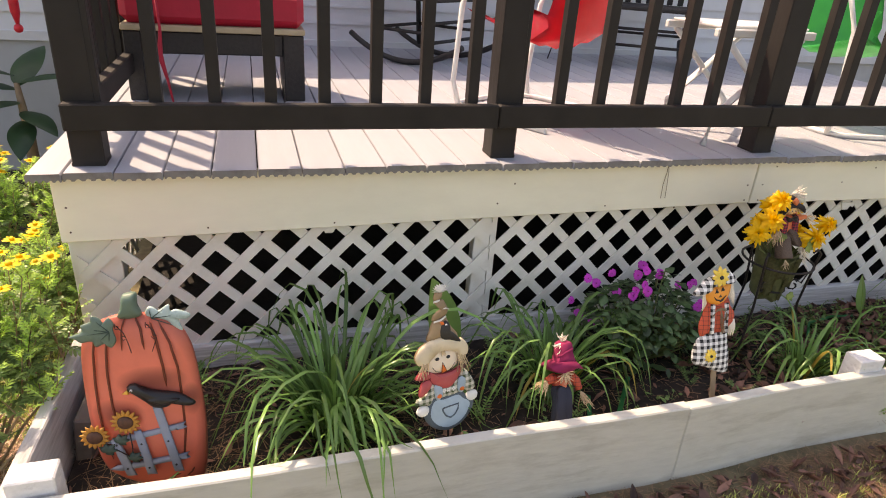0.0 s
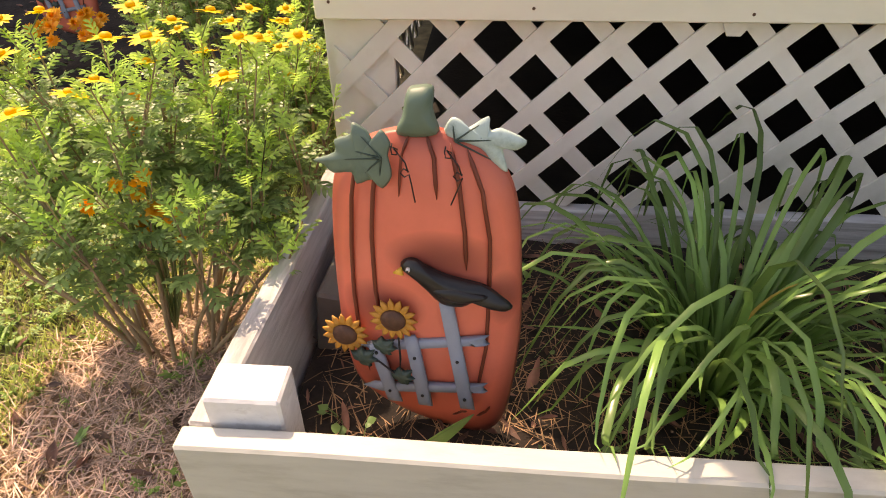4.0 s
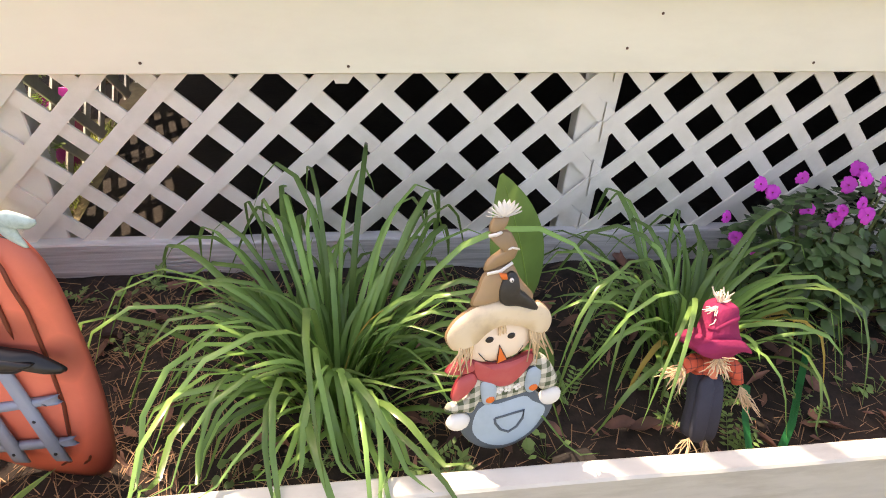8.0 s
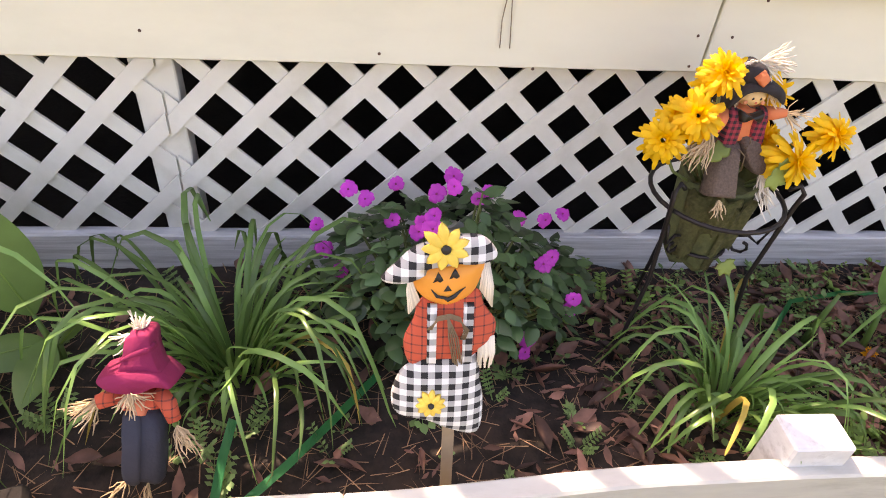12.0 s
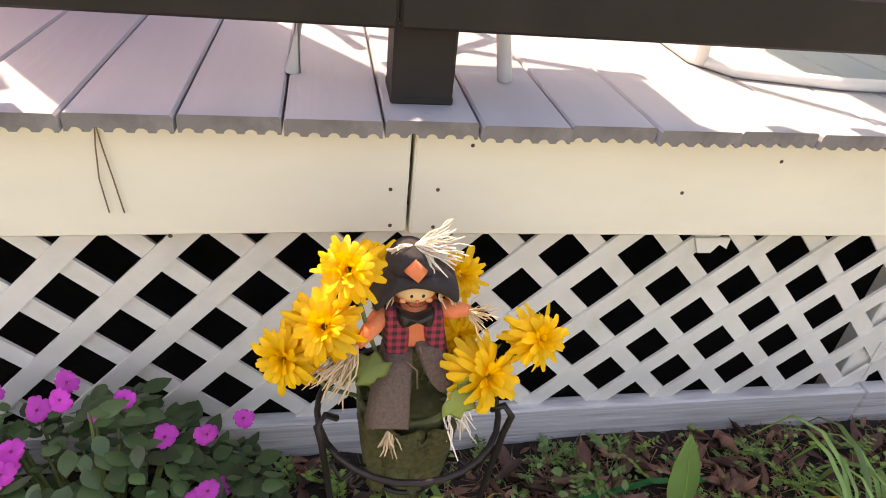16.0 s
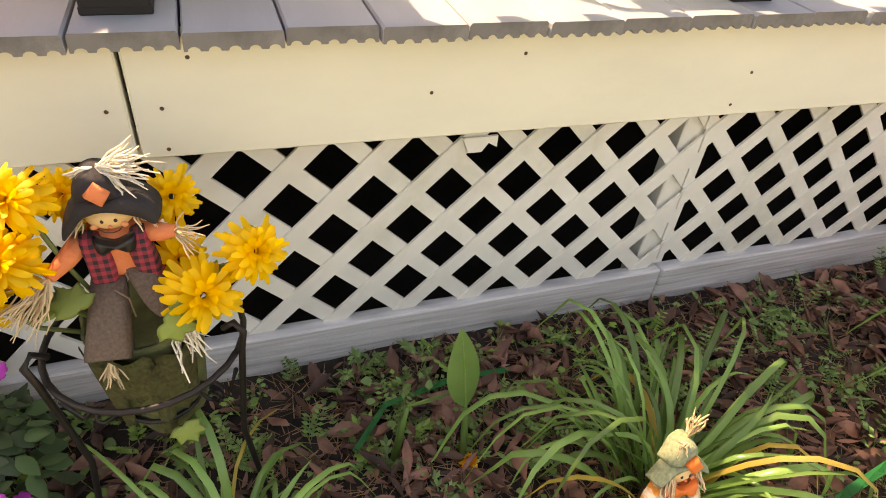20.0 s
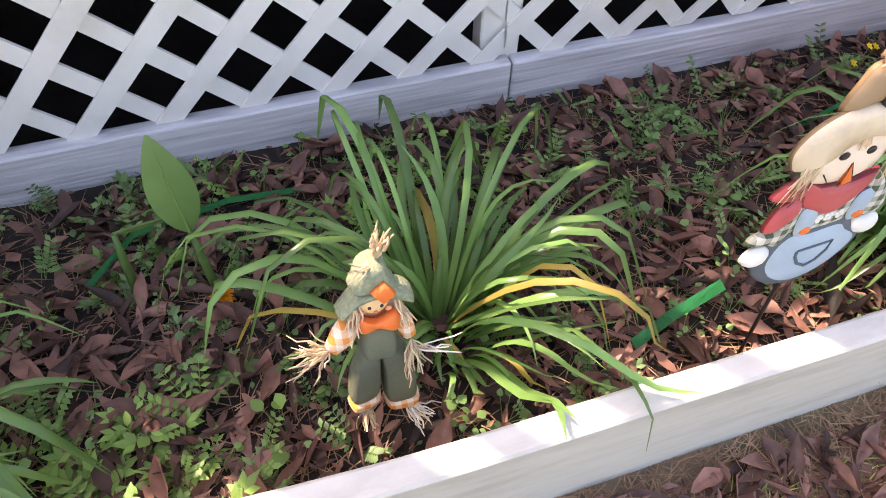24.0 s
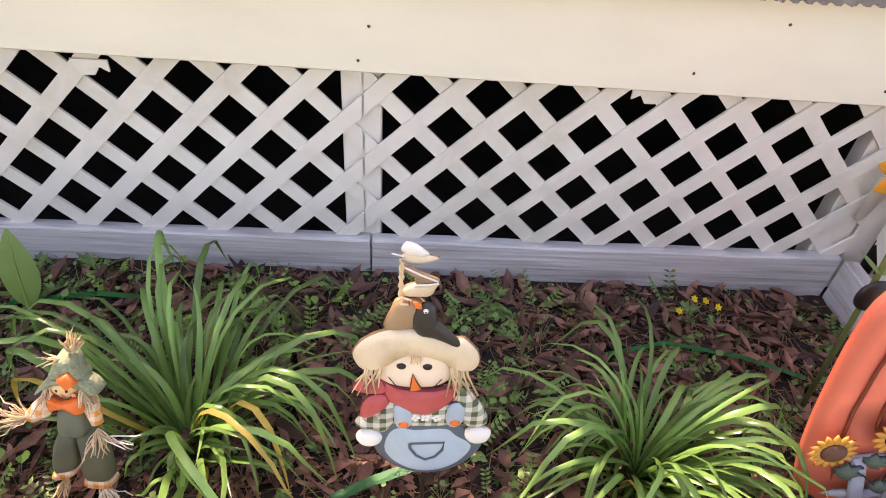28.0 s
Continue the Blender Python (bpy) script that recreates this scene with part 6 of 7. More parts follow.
cloth_doll(pose(2.388, -0.272, 0.442, -5, 0, 0), {"rise": 0.23, "seed": 300, "face": (0.0275, 0.022, 0.0195, -0.010, 0.001, "face_tan"), "plates": [
    ("burlap", -0.004, -0.044, [(-0.038, -0.082), (0.002, -0.084), (-0.004, -0.176), (-0.062, -0.172)]),
    ("burlap", 0.004, -0.034, [(0.0, -0.070), (0.038, -0.076), (0.052, -0.105), (0.057, -0.125), (0.050, -0.138), (0.032, -0.136), (0.012, -0.11)]),
    ("orange_felt", 0.012, -0.024, [(-0.032, -0.022), (0.032, -0.022), (0.036, -0.090), (-0.030, -0.092)]),
    ("red_plaid", -0.010, -0.031, [(-0.038, -0.022), (-0.012, -0.028), (-0.004, -0.060), (-0.008, -0.100), (-0.034, -0.100), (-0.038, -0.06)]),
    ("red_plaid", -0.010, -0.031, [(0.034, -0.020), (0.014, -0.028), (0.012, -0.060), (0.024, -0.096), (0.046, -0.092), (0.042, -0.06)]),
    ("black", -0.022, -0.040, [(-0.022, -0.022), (0.001, -0.030), (0.024, -0.022), (0.022, -0.044), (0.002, -0.034), (-0.019, -0.043)]),
    ("felt", 0.016, -0.036, [(-0.055, -0.020), (-0.047, 0.004), (-0.026, 0.028), (-0.004, 0.026), (0.022, 0.029), (0.042, 0.022), (0.055, 0.007), (0.056, -0.010), (0.038, 0.003), (0.002, 0.015), (-0.026, 0.010), (-0.043, -0.008)]),
    ("felt", 0.018, -0.030, [(-0.032, 0.022), (-0.029, 0.044), (-0.013, 0.058), (0.007, 0.054), (0.018, 0.036), (0.022, 0.022)]),
    ("orange_felt", -0.026, -0.041, [(-0.018, 0.037), (-0.004, 0.052), (0.011, 0.037), (0.0, 0.021)])],
    "tubes": [("orange_felt", [0.013, 0.012, 0.007], [(-0.034, -0.006, -0.032), (-0.054, -0.030, -0.046), (-0.072, -0.050, -0.056)]), ("orange_felt", [0.013, 0.012, 0.007], [(0.032, -0.006, -0.034), (0.052, -0.018, -0.030), (0.070, -0.026, -0.026)]), ("twine", 0.0012, [(-0.010, -0.046, -0.088), (0.004, -0.05, -0.10), (0.006, -0.05, -0.13)]), ("twine", 0.0012, [(0.002, -0.048, -0.086), (0.008, -0.046, -0.074), (0.006, -0.044, -0.066)])],
    "straw": [("raffia", (-0.072, -0.050, -0.056), (-0.8, -0.35, -0.75), 54, 0.064, 0.36, 0.0012), ("raffia", (0.068, -0.026, -0.026), (0.8, -0.4, -0.2), 30, 0.034, 0.7, 0.0010), ("raffia_white", (-0.002, -0.006, 0.058), (0.9, -0.2, 0.25), 46, 0.052, 0.45, 0.0014), ("raffia_white", (-0.006, -0.006, 0.058), (-0.9, -0.1, -0.05), 10, 0.026, 0.3, 0.0014), ("raffia_white", (0.006, -0.012, 0.056), (0.6, -0.3, -0.9), 10, 0.04, 0.3, 0.0012),
              ("raffia", (-0.028, -0.016, 0.006), (-0.35, -0.3, -0.6), 12, 0.028, 0.35, 0.0011), ("raffia", (0.030, -0.016, 0.010), (0.4, -0.3, -0.6), 12, 0.03, 0.35, 0.0011), ("raffia", (-0.030, -0.074, -0.174), (-0.1, -0.3, -1), 22, 0.030, 0.42, 0.0013), ("raffia_white", (0.052, -0.045, -0.136), (0.40, -0.4, -1), 38, 0.062, 0.4, 0.0014)]},
    "cloth scarecrow doll with black hat and plaid waistcoat seated among flowers")


def pumpkin_head_sign(m, label):
    """A padded cloth pumpkin scarecrow on a wooden stake, one mesh."""
    bm = bmesh.new()
    keys = ["check", "rust_plaid", "face_orange", "black", "raffia_white", "pale_petal", "woody", "twine", "orange"]
    V = 0.42

    def B(ctrl, back, front, mat, n=4, rings=4, inset=0.7):
        out = closed([(x, z + V) for x, z in ctrl], n)
        area = sum(p[0] * q[1] - q[0] * p[1] for p, q in zip(out, out[1:] + out[:1]))
        add_pillow(bm, out if area > 0 else out[::-1], back, front, mat, rings, inset)

    T = lambda pts, r, mat, seg=5: add_tube(bm, [(x, y, z + V) for x, y, z in pts], r, seg, mat)
    add_box(bm, 0.006, 0.024, 0.0, 0.008, -0.03 , V - 0.14, mat=6)
    B([(-0.030, -0.120), (0.046, -0.116), (0.058, -0.165), (0.065, -0.205), (0.060, -0.262), (0.016, -0.254), (-0.018, -0.236), (-0.064, -0.220), (-0.072, -0.184), (-0.060, -0.146), (-0.043, -0.130)], 0.004, -0.024, 0, rings=5)
    B([(-0.028, -0.022), (0.041, -0.010), (0.057, -0.038), (0.075, -0.066), (0.070, -0.096), (0.048, -0.116), (0.029, -0.126), (-0.027, -0.124), (-0.047, -0.130), (-0.055, -0.092), (-0.041, -0.054)], 0.0, -0.026, 1, rings=5)
    for x0, x1 in ((-0.023, -0.0095), (0.0265, 0.041)):
        add_pillow(bm, [(x0, -0.124 + V), (x1, -0.124 + V), (x1 - 0.001, -0.026 + V), (x0 - 0.001, -0.026 + V)], -0.020, -0.030, 0, 2, 0.12)
    for k in range(13):
        f = k / 12
        for x0, x1, z1 in ((-0.044 - 0.004 * f, -0.048 + 0.014 * f, -0.046 + 0.020 * f), (0.046 + 0.010 * f, 0.048 + 0.018 * f, -0.010 - 0.028 * f)):
            T([(x0, -0.010, 0.034), ((x0 + x1) / 2 + (0.003 if x0 > 0 else -0.004), -0.014, (0.03 + z1) / 2), (x1, -0.010, z1)], [0.0026, 0.0026, 0.0014], 4)
        if k < 9:
            x = 0.052 + 0.0026 * k
            T([(x - 0.002, -0.012, -0.084), (x, -0.016, -0.11), (x - 0.001 + 0.003 * math.sin(k * 2.3), -0.012, -0.128 - 0.010 * ((k * 5) % 3) / 2)], [0.0026, 0.0026, 0.0016], 4)
    B([(-0.046, 0.030), (0.0, 0.034), (0.050, 0.038), (0.0485, 0.008), (0.034, -0.019), (0.003, -0.034), (-0.028, -0.022), (-0.045, 0.003)], -0.004, -0.034, 2, rings=5, inset=0.8)
    for x, z in ((-0.011, 0.015), (0.0105, 0.020)):
        add_pillow(bm, [(x - 0.0075, z - 0.006 + V), (x - 0.002, z - 0.003 + V), (x + 0.003, z - 0.006 + V), (x + 0.0075, z - 0.002 + V), (x, z + 0.009 + V)], -0.031, -0.0360, 3, 2, 0.4)
    add_pillow(bm, [(-0.004, -0.004 + V), (0.008, -0.003 + V), (0.002, 0.006 + V)], -0.032, -0.0368, 3, 2, 0.4)
    T([(-0.020, -0.0325, -0.001), (-0.012, -0.0350, -0.011), (-0.002, -0.0358, -0.013), (0.002, -0.0360, -0.016), (0.010, -0.0355, -0.012), (0.018, -0.0345, -0.004), (0.026, -0.0325, 0.002)], [0.0005, 0.0024, 0.0022, 0.0034, 0.0030, 0.0018, 0.0004], 3, 6)
    # kerchief
    B([(-0.086, 0.010), (-0.063, 0.035), (-0.040, 0.056), (-0.010, 0.064), (0.033, 0.072), (0.056, 0.063), (0.069, 0.043), (0.060, 0.035), (0.037, 0.038), (0.018, 0.034), (-0.040, 0.024), (-0.050, 0.006), (-0.071, 0.002)], -0.006, -0.038, 0, rings=5, inset=0.5)
    for cx, cz, r, y, n in ((-0.003, 0.060, 0.034, -0.038, 9), (-0.015, -0.194, 0.024, -0.024, 11)):
        for k in range(n):
            a = 2 * math.pi * k / n + 0.35
            ln = r * (1.12 if k in (2, 3) else 0.95)
            c, s = math.cos(a), math.sin(a)
            w = 0.23 * r
            B([(cx + 0.12 * ln * c + 0.5 * w * s, cz + 0.12 * ln * s - 0.5 * w * c), (cx + 0.6 * ln * c + w * s, cz + 0.6 * ln * s - w * c), (cx + ln * c, cz + ln * s), (cx + 0.6 * ln * c - w * s, cz + 0.6 * ln * s + w * c), (cx + 0.12 * ln * c - 0.5 * w * s, cz + 0.12 * ln * s + 0.5 * w * c)], y, y - 0.007 - 0.002 * (k % 2), 5, 2, 2, 0.5)
        add_pillow(bm, ellipse(cx, cz + V, 0.2 * r, 0.2 * r, 12), y - 0.006, y - 0.014, 3)
    # twine bow
    for k in range(5):
        d = 0.0016 * k
        T([(-0.018 - d, -0.036, -0.062), (-0.010, -0.040, -0.040 - d), (0.006, -0.042, -0.036 - d), (0.020, -0.040, -0.042 - d), (0.027 + d, -0.036, -0.064), (0.022 + d, -0.034, -0.080)], 0.0011, 7, 4)
        T([(0.003, -0.042, -0.040), (0.006 + 0.003 * k, -0.038, -0.075), (0.014 + 0.003 * k, -0.034, -0.118 - 0.003 * (k % 3))], 0.0011, 7, 4)
    ob = new("scarecrow_sign", mesh_from("scarecrow_sign", bm, [P[k] for k in keys]))
    ob.matrix_basis = m
    return tagged(ob, label, "garden ornament", "scarecrow signs")


pumpkin_head_sign(pose(1.828, -0.718, 0.146, -14.5, -1, 0) @ Matrix.Diagonal((1, 0.65, 1, 1)), "pumpkin faced scarecrow sign with gingham skirt and rust plaid shirt")


# plant stand with moss pot and silk flowers
def plant_stand(x, y):
    z = soil_height(x, y)
    root = thing("plant_stand", x, y, z - 0.01, label="black wrought iron plant stand with curled legs", category="plant stand")
    R, H = 0.127, 0.425
    bm = bmesh.new()
    add_tube(bm, [(R * math.cos(a), R * math.sin(a), H) for a in (2 * math.pi * k / 28 for k in range(29))], 0.0046, 8, cap=False)
    part("top_ring", bm, P["wire"], root)
    bm = bmesh.new()
    add_tube(bm, [(0.055 * math.cos(a), 0.055 * math.sin(a), 0.306) for a in (2 * math.pi * k / 20 for k in range(21))], 0.004, 6, cap=False)
    part("lower_ring", bm, P["wire"], root)
    for k in range(3):
        a = math.radians((-152, -28, 90)[k])
        c, s = math.cos(a), math.sin(a)
        bm = bmesh.new()
        prof = [(R - 0.012, H + 0.045), (R + 0.004, H + 0.06), (R + 0.016, H + 0.045), (R + 0.010, H + 0.01), (R + 0.004, H - 0.05), (R - 0.008, 0.25), (R + 0.012, 0.1), (R + 0.03, 0.0)]
        add_tube(bm, [(r * c, r * s, zz) for r, zz in prof], 0.0048, 7)
        leg = part("leg", bm, P["wire"], root)
        bm = bmesh.new()
        spiral = [(R - 0.045 + 0.030 * (1 - 0.09 * j) * math.cos(0.9 * j + 0.5), 0.325 + 0.030 * (1 - 0.09 * j) * math.sin(0.9 * j + 0.5)) for j in range(9)]
        add_tube(bm, [(r * c, r * s, zz) for r, zz in [(R - 0.004, 0.39)] + spiral], 0.0035, 6)
        part("scroll", bm, P["wire"], leg)
    return root


STAND = (2.392, -0.275)
plant_stand(*STAND)


def mum_head(name, length, seed):
    """A shaggy flower of long drooping strap petals, facing +z."""
    rnd = random.Random(seed)
    bm = bmesh.new()
    for lay, (n, tilt, ln, curl) in enumerate(((16, -0.9, 1.0, 0.3), (19, -0.5, 1.1, 0.7), (19, -0.1, 1.1, 1.0), (18, 0.3, 1.0, 1.3), (14, 0.65, 0.85, 1.2), (10, 1.0, 0.62, 0.8), (7, 1.25, 0.42, 0.4))):
        for k in range(n):
            a = 2 * math.pi * (k + 0.5 * (lay % 2)) / n + rnd.uniform(-0.2, 0.2)
            add_ovate(bm, (0.004 * math.cos(a), 0.004 * math.sin(a), 0.0025 * lay), a, tilt + rnd.uniform(-0.3, 0.3), length * ln * rnd.uniform(0.75, 1.2), length * rnd.uniform(0.19, 0.28), curl * rnd.uniform(0.3, 1.5), rows=5, roll=rnd.uniform(-0.5, 0.5), fold=0.3, blunt=True)
    return mesh_from(name, bm, M["yellow"])


def moss_pot(x, y):
    zb = soil_height(x, y) + 0.30
    root = thing("flower_pot", x, y, zb, label="green moss burlap covered pot holding silk flowers", category="flower pot")
    bm = bmesh.new()
    rings = []
    for r, z in ((0.045, -0.05), (0.058, -0.03), (0.065, 0.03), (0.070, 0.09), (0.075, 0.145), (0.076, 0.155), (0.070, 0.155), (0.066, 0.140)):
        rings.append([bm.verts.new(((r + 0.006 * noise.noise((3 * math.cos(a), 3 * math.sin(a), z * 12))) * math.cos(a), (r + 0.008 * noise.noise((3 * math.cos(a) + 5, 3 * math.sin(a), z * 12))) * math.sin(a), z + 0.006 * math.sin(5 * a))) for a in (2 * math.pi * k / 32 for k in range(32))])
    for a, b in zip(rings, rings[1:]):
        for k in range(32):
            bm.faces.new((a[k], a[(k + 1) % 32], b[(k + 1) % 32], b[k])).smooth = True
    bm.faces.new(rings[0][::-1]), bm.faces.new(rings[-1])
    part("wrap", bm, P["moss"], root)
    # loose folds of the burlap
    for a0, a1, z0, z1, lift in ((-2.15, -1.45, 0.06, 0.150, 0.006), (-1.62, -1.30, -0.04, 0.13, 0.004), (-1.40, -0.75, 0.02, 0.148, 0.008), (-2.7, -2.1, -0.02, 0.145, 0.005)):
        bm = bmesh.new()
        rows = []
        for i in range(7):
            f = i / 6
            zz = z0 + (z1 - z0) * f
            rows.append([bm.verts.new(((0.060 + 0.12 * (zz + 0.03) * (1 if zz < 0.1 else 0.95) + lift * math.sin(math.pi * j / 6) + 0.004) * math.cos(a0 + (a1 - a0) * (j / 6 + 0.06 * math.sin(3 * f + j))), (0.060 + 0.12 * (zz + 0.03) * (1 if zz < 0.1 else 0.95) + lift * math.sin(math.pi * j / 6) + 0.004) * math.sin(a0 + (a1 - a0) * (j / 6 + 0.06 * math.sin(3 * f + j))), zz + 0.006 * math.sin(2.1 * j + a0))) for j in range(7)])
        for ra, rb in zip(rows, rows[1:]):
            for j in range(6):
                bm.faces.new((ra[j], ra[j + 1], rb[j + 1], rb[j])).smooth = True
        bmesh.ops.solidify(bm, geom=bm.faces[:], thickness=0.0015)
        part("fold", bm, P["moss_pale"], root, "paler folded burlap")
    me = [mum_head("flower_head", 0.037, 60 + k) for k in range(3)]
    heads = ((-0.086, -0.03, 0.366, 1.0), (-0.055, 0.045, 0.318, 0.9), (-0.113, -0.04, 0.292, 1.15), (-0.160, -0.04, 0.244, 1.1), (0.062, 0.045, 0.300, 0.95), (0.084, -0.06, 0.220, 1.22), (0.152, -0.04, 0.262, 1.05), (0.060, 0.01, 0.225, 0.95), (-0.135, -0.01, 0.280, 0.8))
    for i, (hx, hy, hz, s) in enumerate(heads):
        bm = bmesh.new()
        add_tube(bm, [(hx * 0.2, hy * 0.2, 0.12), (hx * 0.7, hy * 0.6, hz * 0.7), (hx, hy + 0.008, hz)], [0.003, 0.003, 0.003], 6)
        part("flower_stem", bm, M["stem"], root)
        face(me[i % 3], "flower_head", root, (hx, hy, hz), (hx * 2.5, -0.8, 0.55 + 1.0 * (hz - 0.3)), s, i * 1.3)
    for lx, ly, lz, turn, size in ((-0.058, -0.055, 0.228, 2.4, 0.030), (-0.084, -0.045, 0.220, 2.9, 0.026), (0.046, -0.085, 0.200, -0.6, 0.030), (0.030, -0.088, -0.005, -1.2, 0.026), (-0.030, 0.030, 0.270, 1.9, 0.028), (0.095, -0.02, 0.215, 0.3, 0.024), (0.060, -0.078, 0.214, 0.6, 0.022)):
        bm = bmesh.new()
        add_pillow(bm, closed(maple(0, 0, size, turn), 2), 0.0, -0.003, rings=2, inset=0.7)
        o = part("silk_leaf", bm, M["silk_leaf"], root)
        o.matrix_basis = pose(lx, ly, lz, -35 + 400 * lx, 0, 300 * lx)
    return root


moss_pot(STAND[0], STAND[1] + 0.012)


def solar_flower(x, y):
    root = thing("solar_flower_stake", x, y, soil_height(x, y), label="yellow metal sunflower stake with dark solar disc", category="garden stake")
    top = Vector((-0.055, 0.01, 0.605))
    bm = bmesh.new()
    add_tube(bm, [(0, 0, -0.05), (-0.03, 0.004, 0.34), top], 0.0055, 7)
    part("stem", bm, M["stem"], root)
    yel = material("yellow_enamel", (0.60, 0.42, 0.06), 0.25, metal=0.4, vary=0.2, dirt=(0.22, 0.15, 0.03), dirt_amount=0.7, dirt_scale=25)
    q = Vector((-0.35, -1.0, -0.05)).to_track_quat("Z", "Y").to_matrix().to_4x4()
    bm = bmesh.new()
    for k in range(10):
        add_ovate(bm, (0.02 * math.cos(k * 0.628), 0.02 * math.sin(k * 0.628), 0.0), k * 0.628, 0.25, 0.062, 0.044, 0.35, rows=5, fold=0.15)
    head = part("petals", bm, yel, root)
    head.matrix_basis = Matrix.Translation(top) @ q
    bm = bmesh.new()
    for r0 in (0.018, 0.027, 0.036):
        add_tube(bm, [(r0 * math.cos(a), r0 * math.sin(a), 0.012 + (0.036 - r0) * 0.35) for a in (2 * math.pi * k / 20 for k in range(21))], 0.002, 5, cap=False)
    for k in range(14):
        a = k * 0.449
        add_tube(bm, [(0.012 * math.cos(a), 0.012 * math.sin(a), 0.019), (0.038 * math.cos(a + 0.35), 0.038 * math.sin(a + 0.35), 0.011)], 0.0015, 4, cap=False)
    o = part("wire_disc", bm, P["seed"], root)
    o.matrix_basis = Matrix.Translation(top) @ q
    glass = material("clear_globe", (0.75, 0.70, 0.66), 0.1, vary=0.02, bump=0)
    bm = bmesh.new()
    add_ball(bm, (0, 0, 0.016), 0.014, 0, 12, 8)
    o = part("globe", bm, glass, root)
    o.matrix_basis = Matrix.Translation(top) @ q
    bm = bmesh.new()
    add_ball(bm, (-0.03, -0.008, 0.355), (0.034, 0.012, 0.036), 0, 18, 10)
    part("solar_disc", bm, P["black"], root)
    for hd, s in ((0.3, 0.09), (2.6, 0.06)):
        bm = bmesh.new()
        add_ovate(bm, (-0.035, 0, 0.40), hd, 0.7, s, s * 0.35, 0.3, rows=6)
        part("leaf", bm, M["daisy_leaf"], root)
    return root


solar_flower(4.478, -0.389)


# ---- right end: lattice return and steps ----
ret = lattice_panel("end_skirting", -0.86, -0.01, 0.02, 0.56, -0.25, lambda x, y, z: (4.765 + y, x, z), "cream white vinyl lattice beside the end board", row_z=0.39)
M["grey_wood"] = material("weathered_grey_board", (0.34, 0.33, 0.33), 0.7, vary=0.12, dirt=(0.18, 0.17, 0.16), bump=0.4, stretch=(0.3, 1, 1))
st = thing("deck_steps", 4.80, -0.95, -0.04, label="weathered white wooden deck steps beside the planter", category="steps")
for k, (y0, z1) in enumerate(((0.0, 0.24), (0.29, 0.45), (0.58, 0.66))):
    part("riser", box_bm(0.03, 1.1, y0 + 0.03, y0 + 0.055, z1 - 0.2, z1 - 0.028, bevel=0.003), M["white_wood"], st)
    part("tread", box_bm(-0.002, 1.12, y0, y0 + 0.31, z1 - 0.028, z1, bevel=0.004), M["deck"], st)
# added panel: gives the end lattice dark holes in place of real shade
part("side_panel", box_bm(0.002, 0.024, 0.06, 0.93, 0.0, 0.40, bevel=0.002), M["dark"], st, "added dark panel standing in for shade beside the steps")
for x in (0.30, 1.1):
    bm = bmesh.new()
    add_prism(bm, [(0.0, 0.0), (0.26, 0.0), (0.93, 0.5), (0.93, 0.78), (0.62, 0.78), (0.0, 0.2)], x, x + 0.036, lambda u, y, z: (y, u, z))
    part("stringer", bm, M["grey_wood"], st)
post_r = thing("newel_post", 4.83, -0.30, 0.50, label="dark brown newel post of the steps", category="post", group="railing posts")
part("shaft", box_bm(0, 0.089, 0, 0.089, 0, 1.1, bevel=0.004), M["rail"], post_r)
lead = thing("downspout_elbow", 4.70, -0.055, 0.56, label="dented grey metal flashing at the deck corner", category="flashing")
bm = bmesh.new()
add_tube(bm, [(0.03, 0, 0.0), (0.01, -0.012, -0.07), (-0.02, 0.02, -0.16), (-0.03, 0.03, -0.27)], [0.03, 0.028, 0.02, 0.008], 8)
part("sleeve", bm, M["lattice"], lead)

# things lying in the bed
M["green_plastic"] = material("green_plastic", (0.01, 0.30, 0.09), 0.35, vary=0.12, dirt=(0.05, 0.12, 0.05), transmit=0.2)
M["old_timber"] = material("grey_timber", (0.14, 0.13, 0.12), 0.85, vary=0.25, bump=0.5, stretch=(1, 0.3, 1))
tm = part("timber_offcut", box_bm(-0.03, 0.02, -0.14, 0.14, 0, 0.15, bevel=0.006), M["old_timber"])
tm.matrix_basis = pose(-0.035, -0.27, 0.05, 0, 6, -3)
tagged(tm, "weathered grey timber offcut against the side board", "timber")
bk = part("dark_stone", box_bm(-0.045, 0.045, -0.03, 0.03, 0, 0.055, bevel=0.01), M["dark"])
bk.matrix_basis = pose(1.115, -0.655, 0.055, 0, 8, 20)
tagged(bk, "small dark broken paver lying in the bed", "stone")


def strip(pts, w, label):
    bm = bmesh.new()
    rows = []
    for i, p in enumerate(pts):
        q, r = Vector(pts[max(i - 1, 0)]), Vector(pts[min(i + 1, len(pts) - 1)])
        d = (r - q).normalized()
        s = Vector((-d.y, d.x, 0.25)).normalized() * w / 2
        rows.append((bm.verts.new(Vector(p) - s), bm.verts.new(Vector(p) + s)))
    for a, b in zip(rows, rows[1:]):
        bm.faces.new((a[0], a[1], b[1], b[0])).smooth = True
    bmesh.ops.solidify(bm, geom=bm.faces[:], thickness=0.0015)
    return tagged(part("plastic_edging", bm, M["green_plastic"]), label, "edging strip", "green plastic strips")


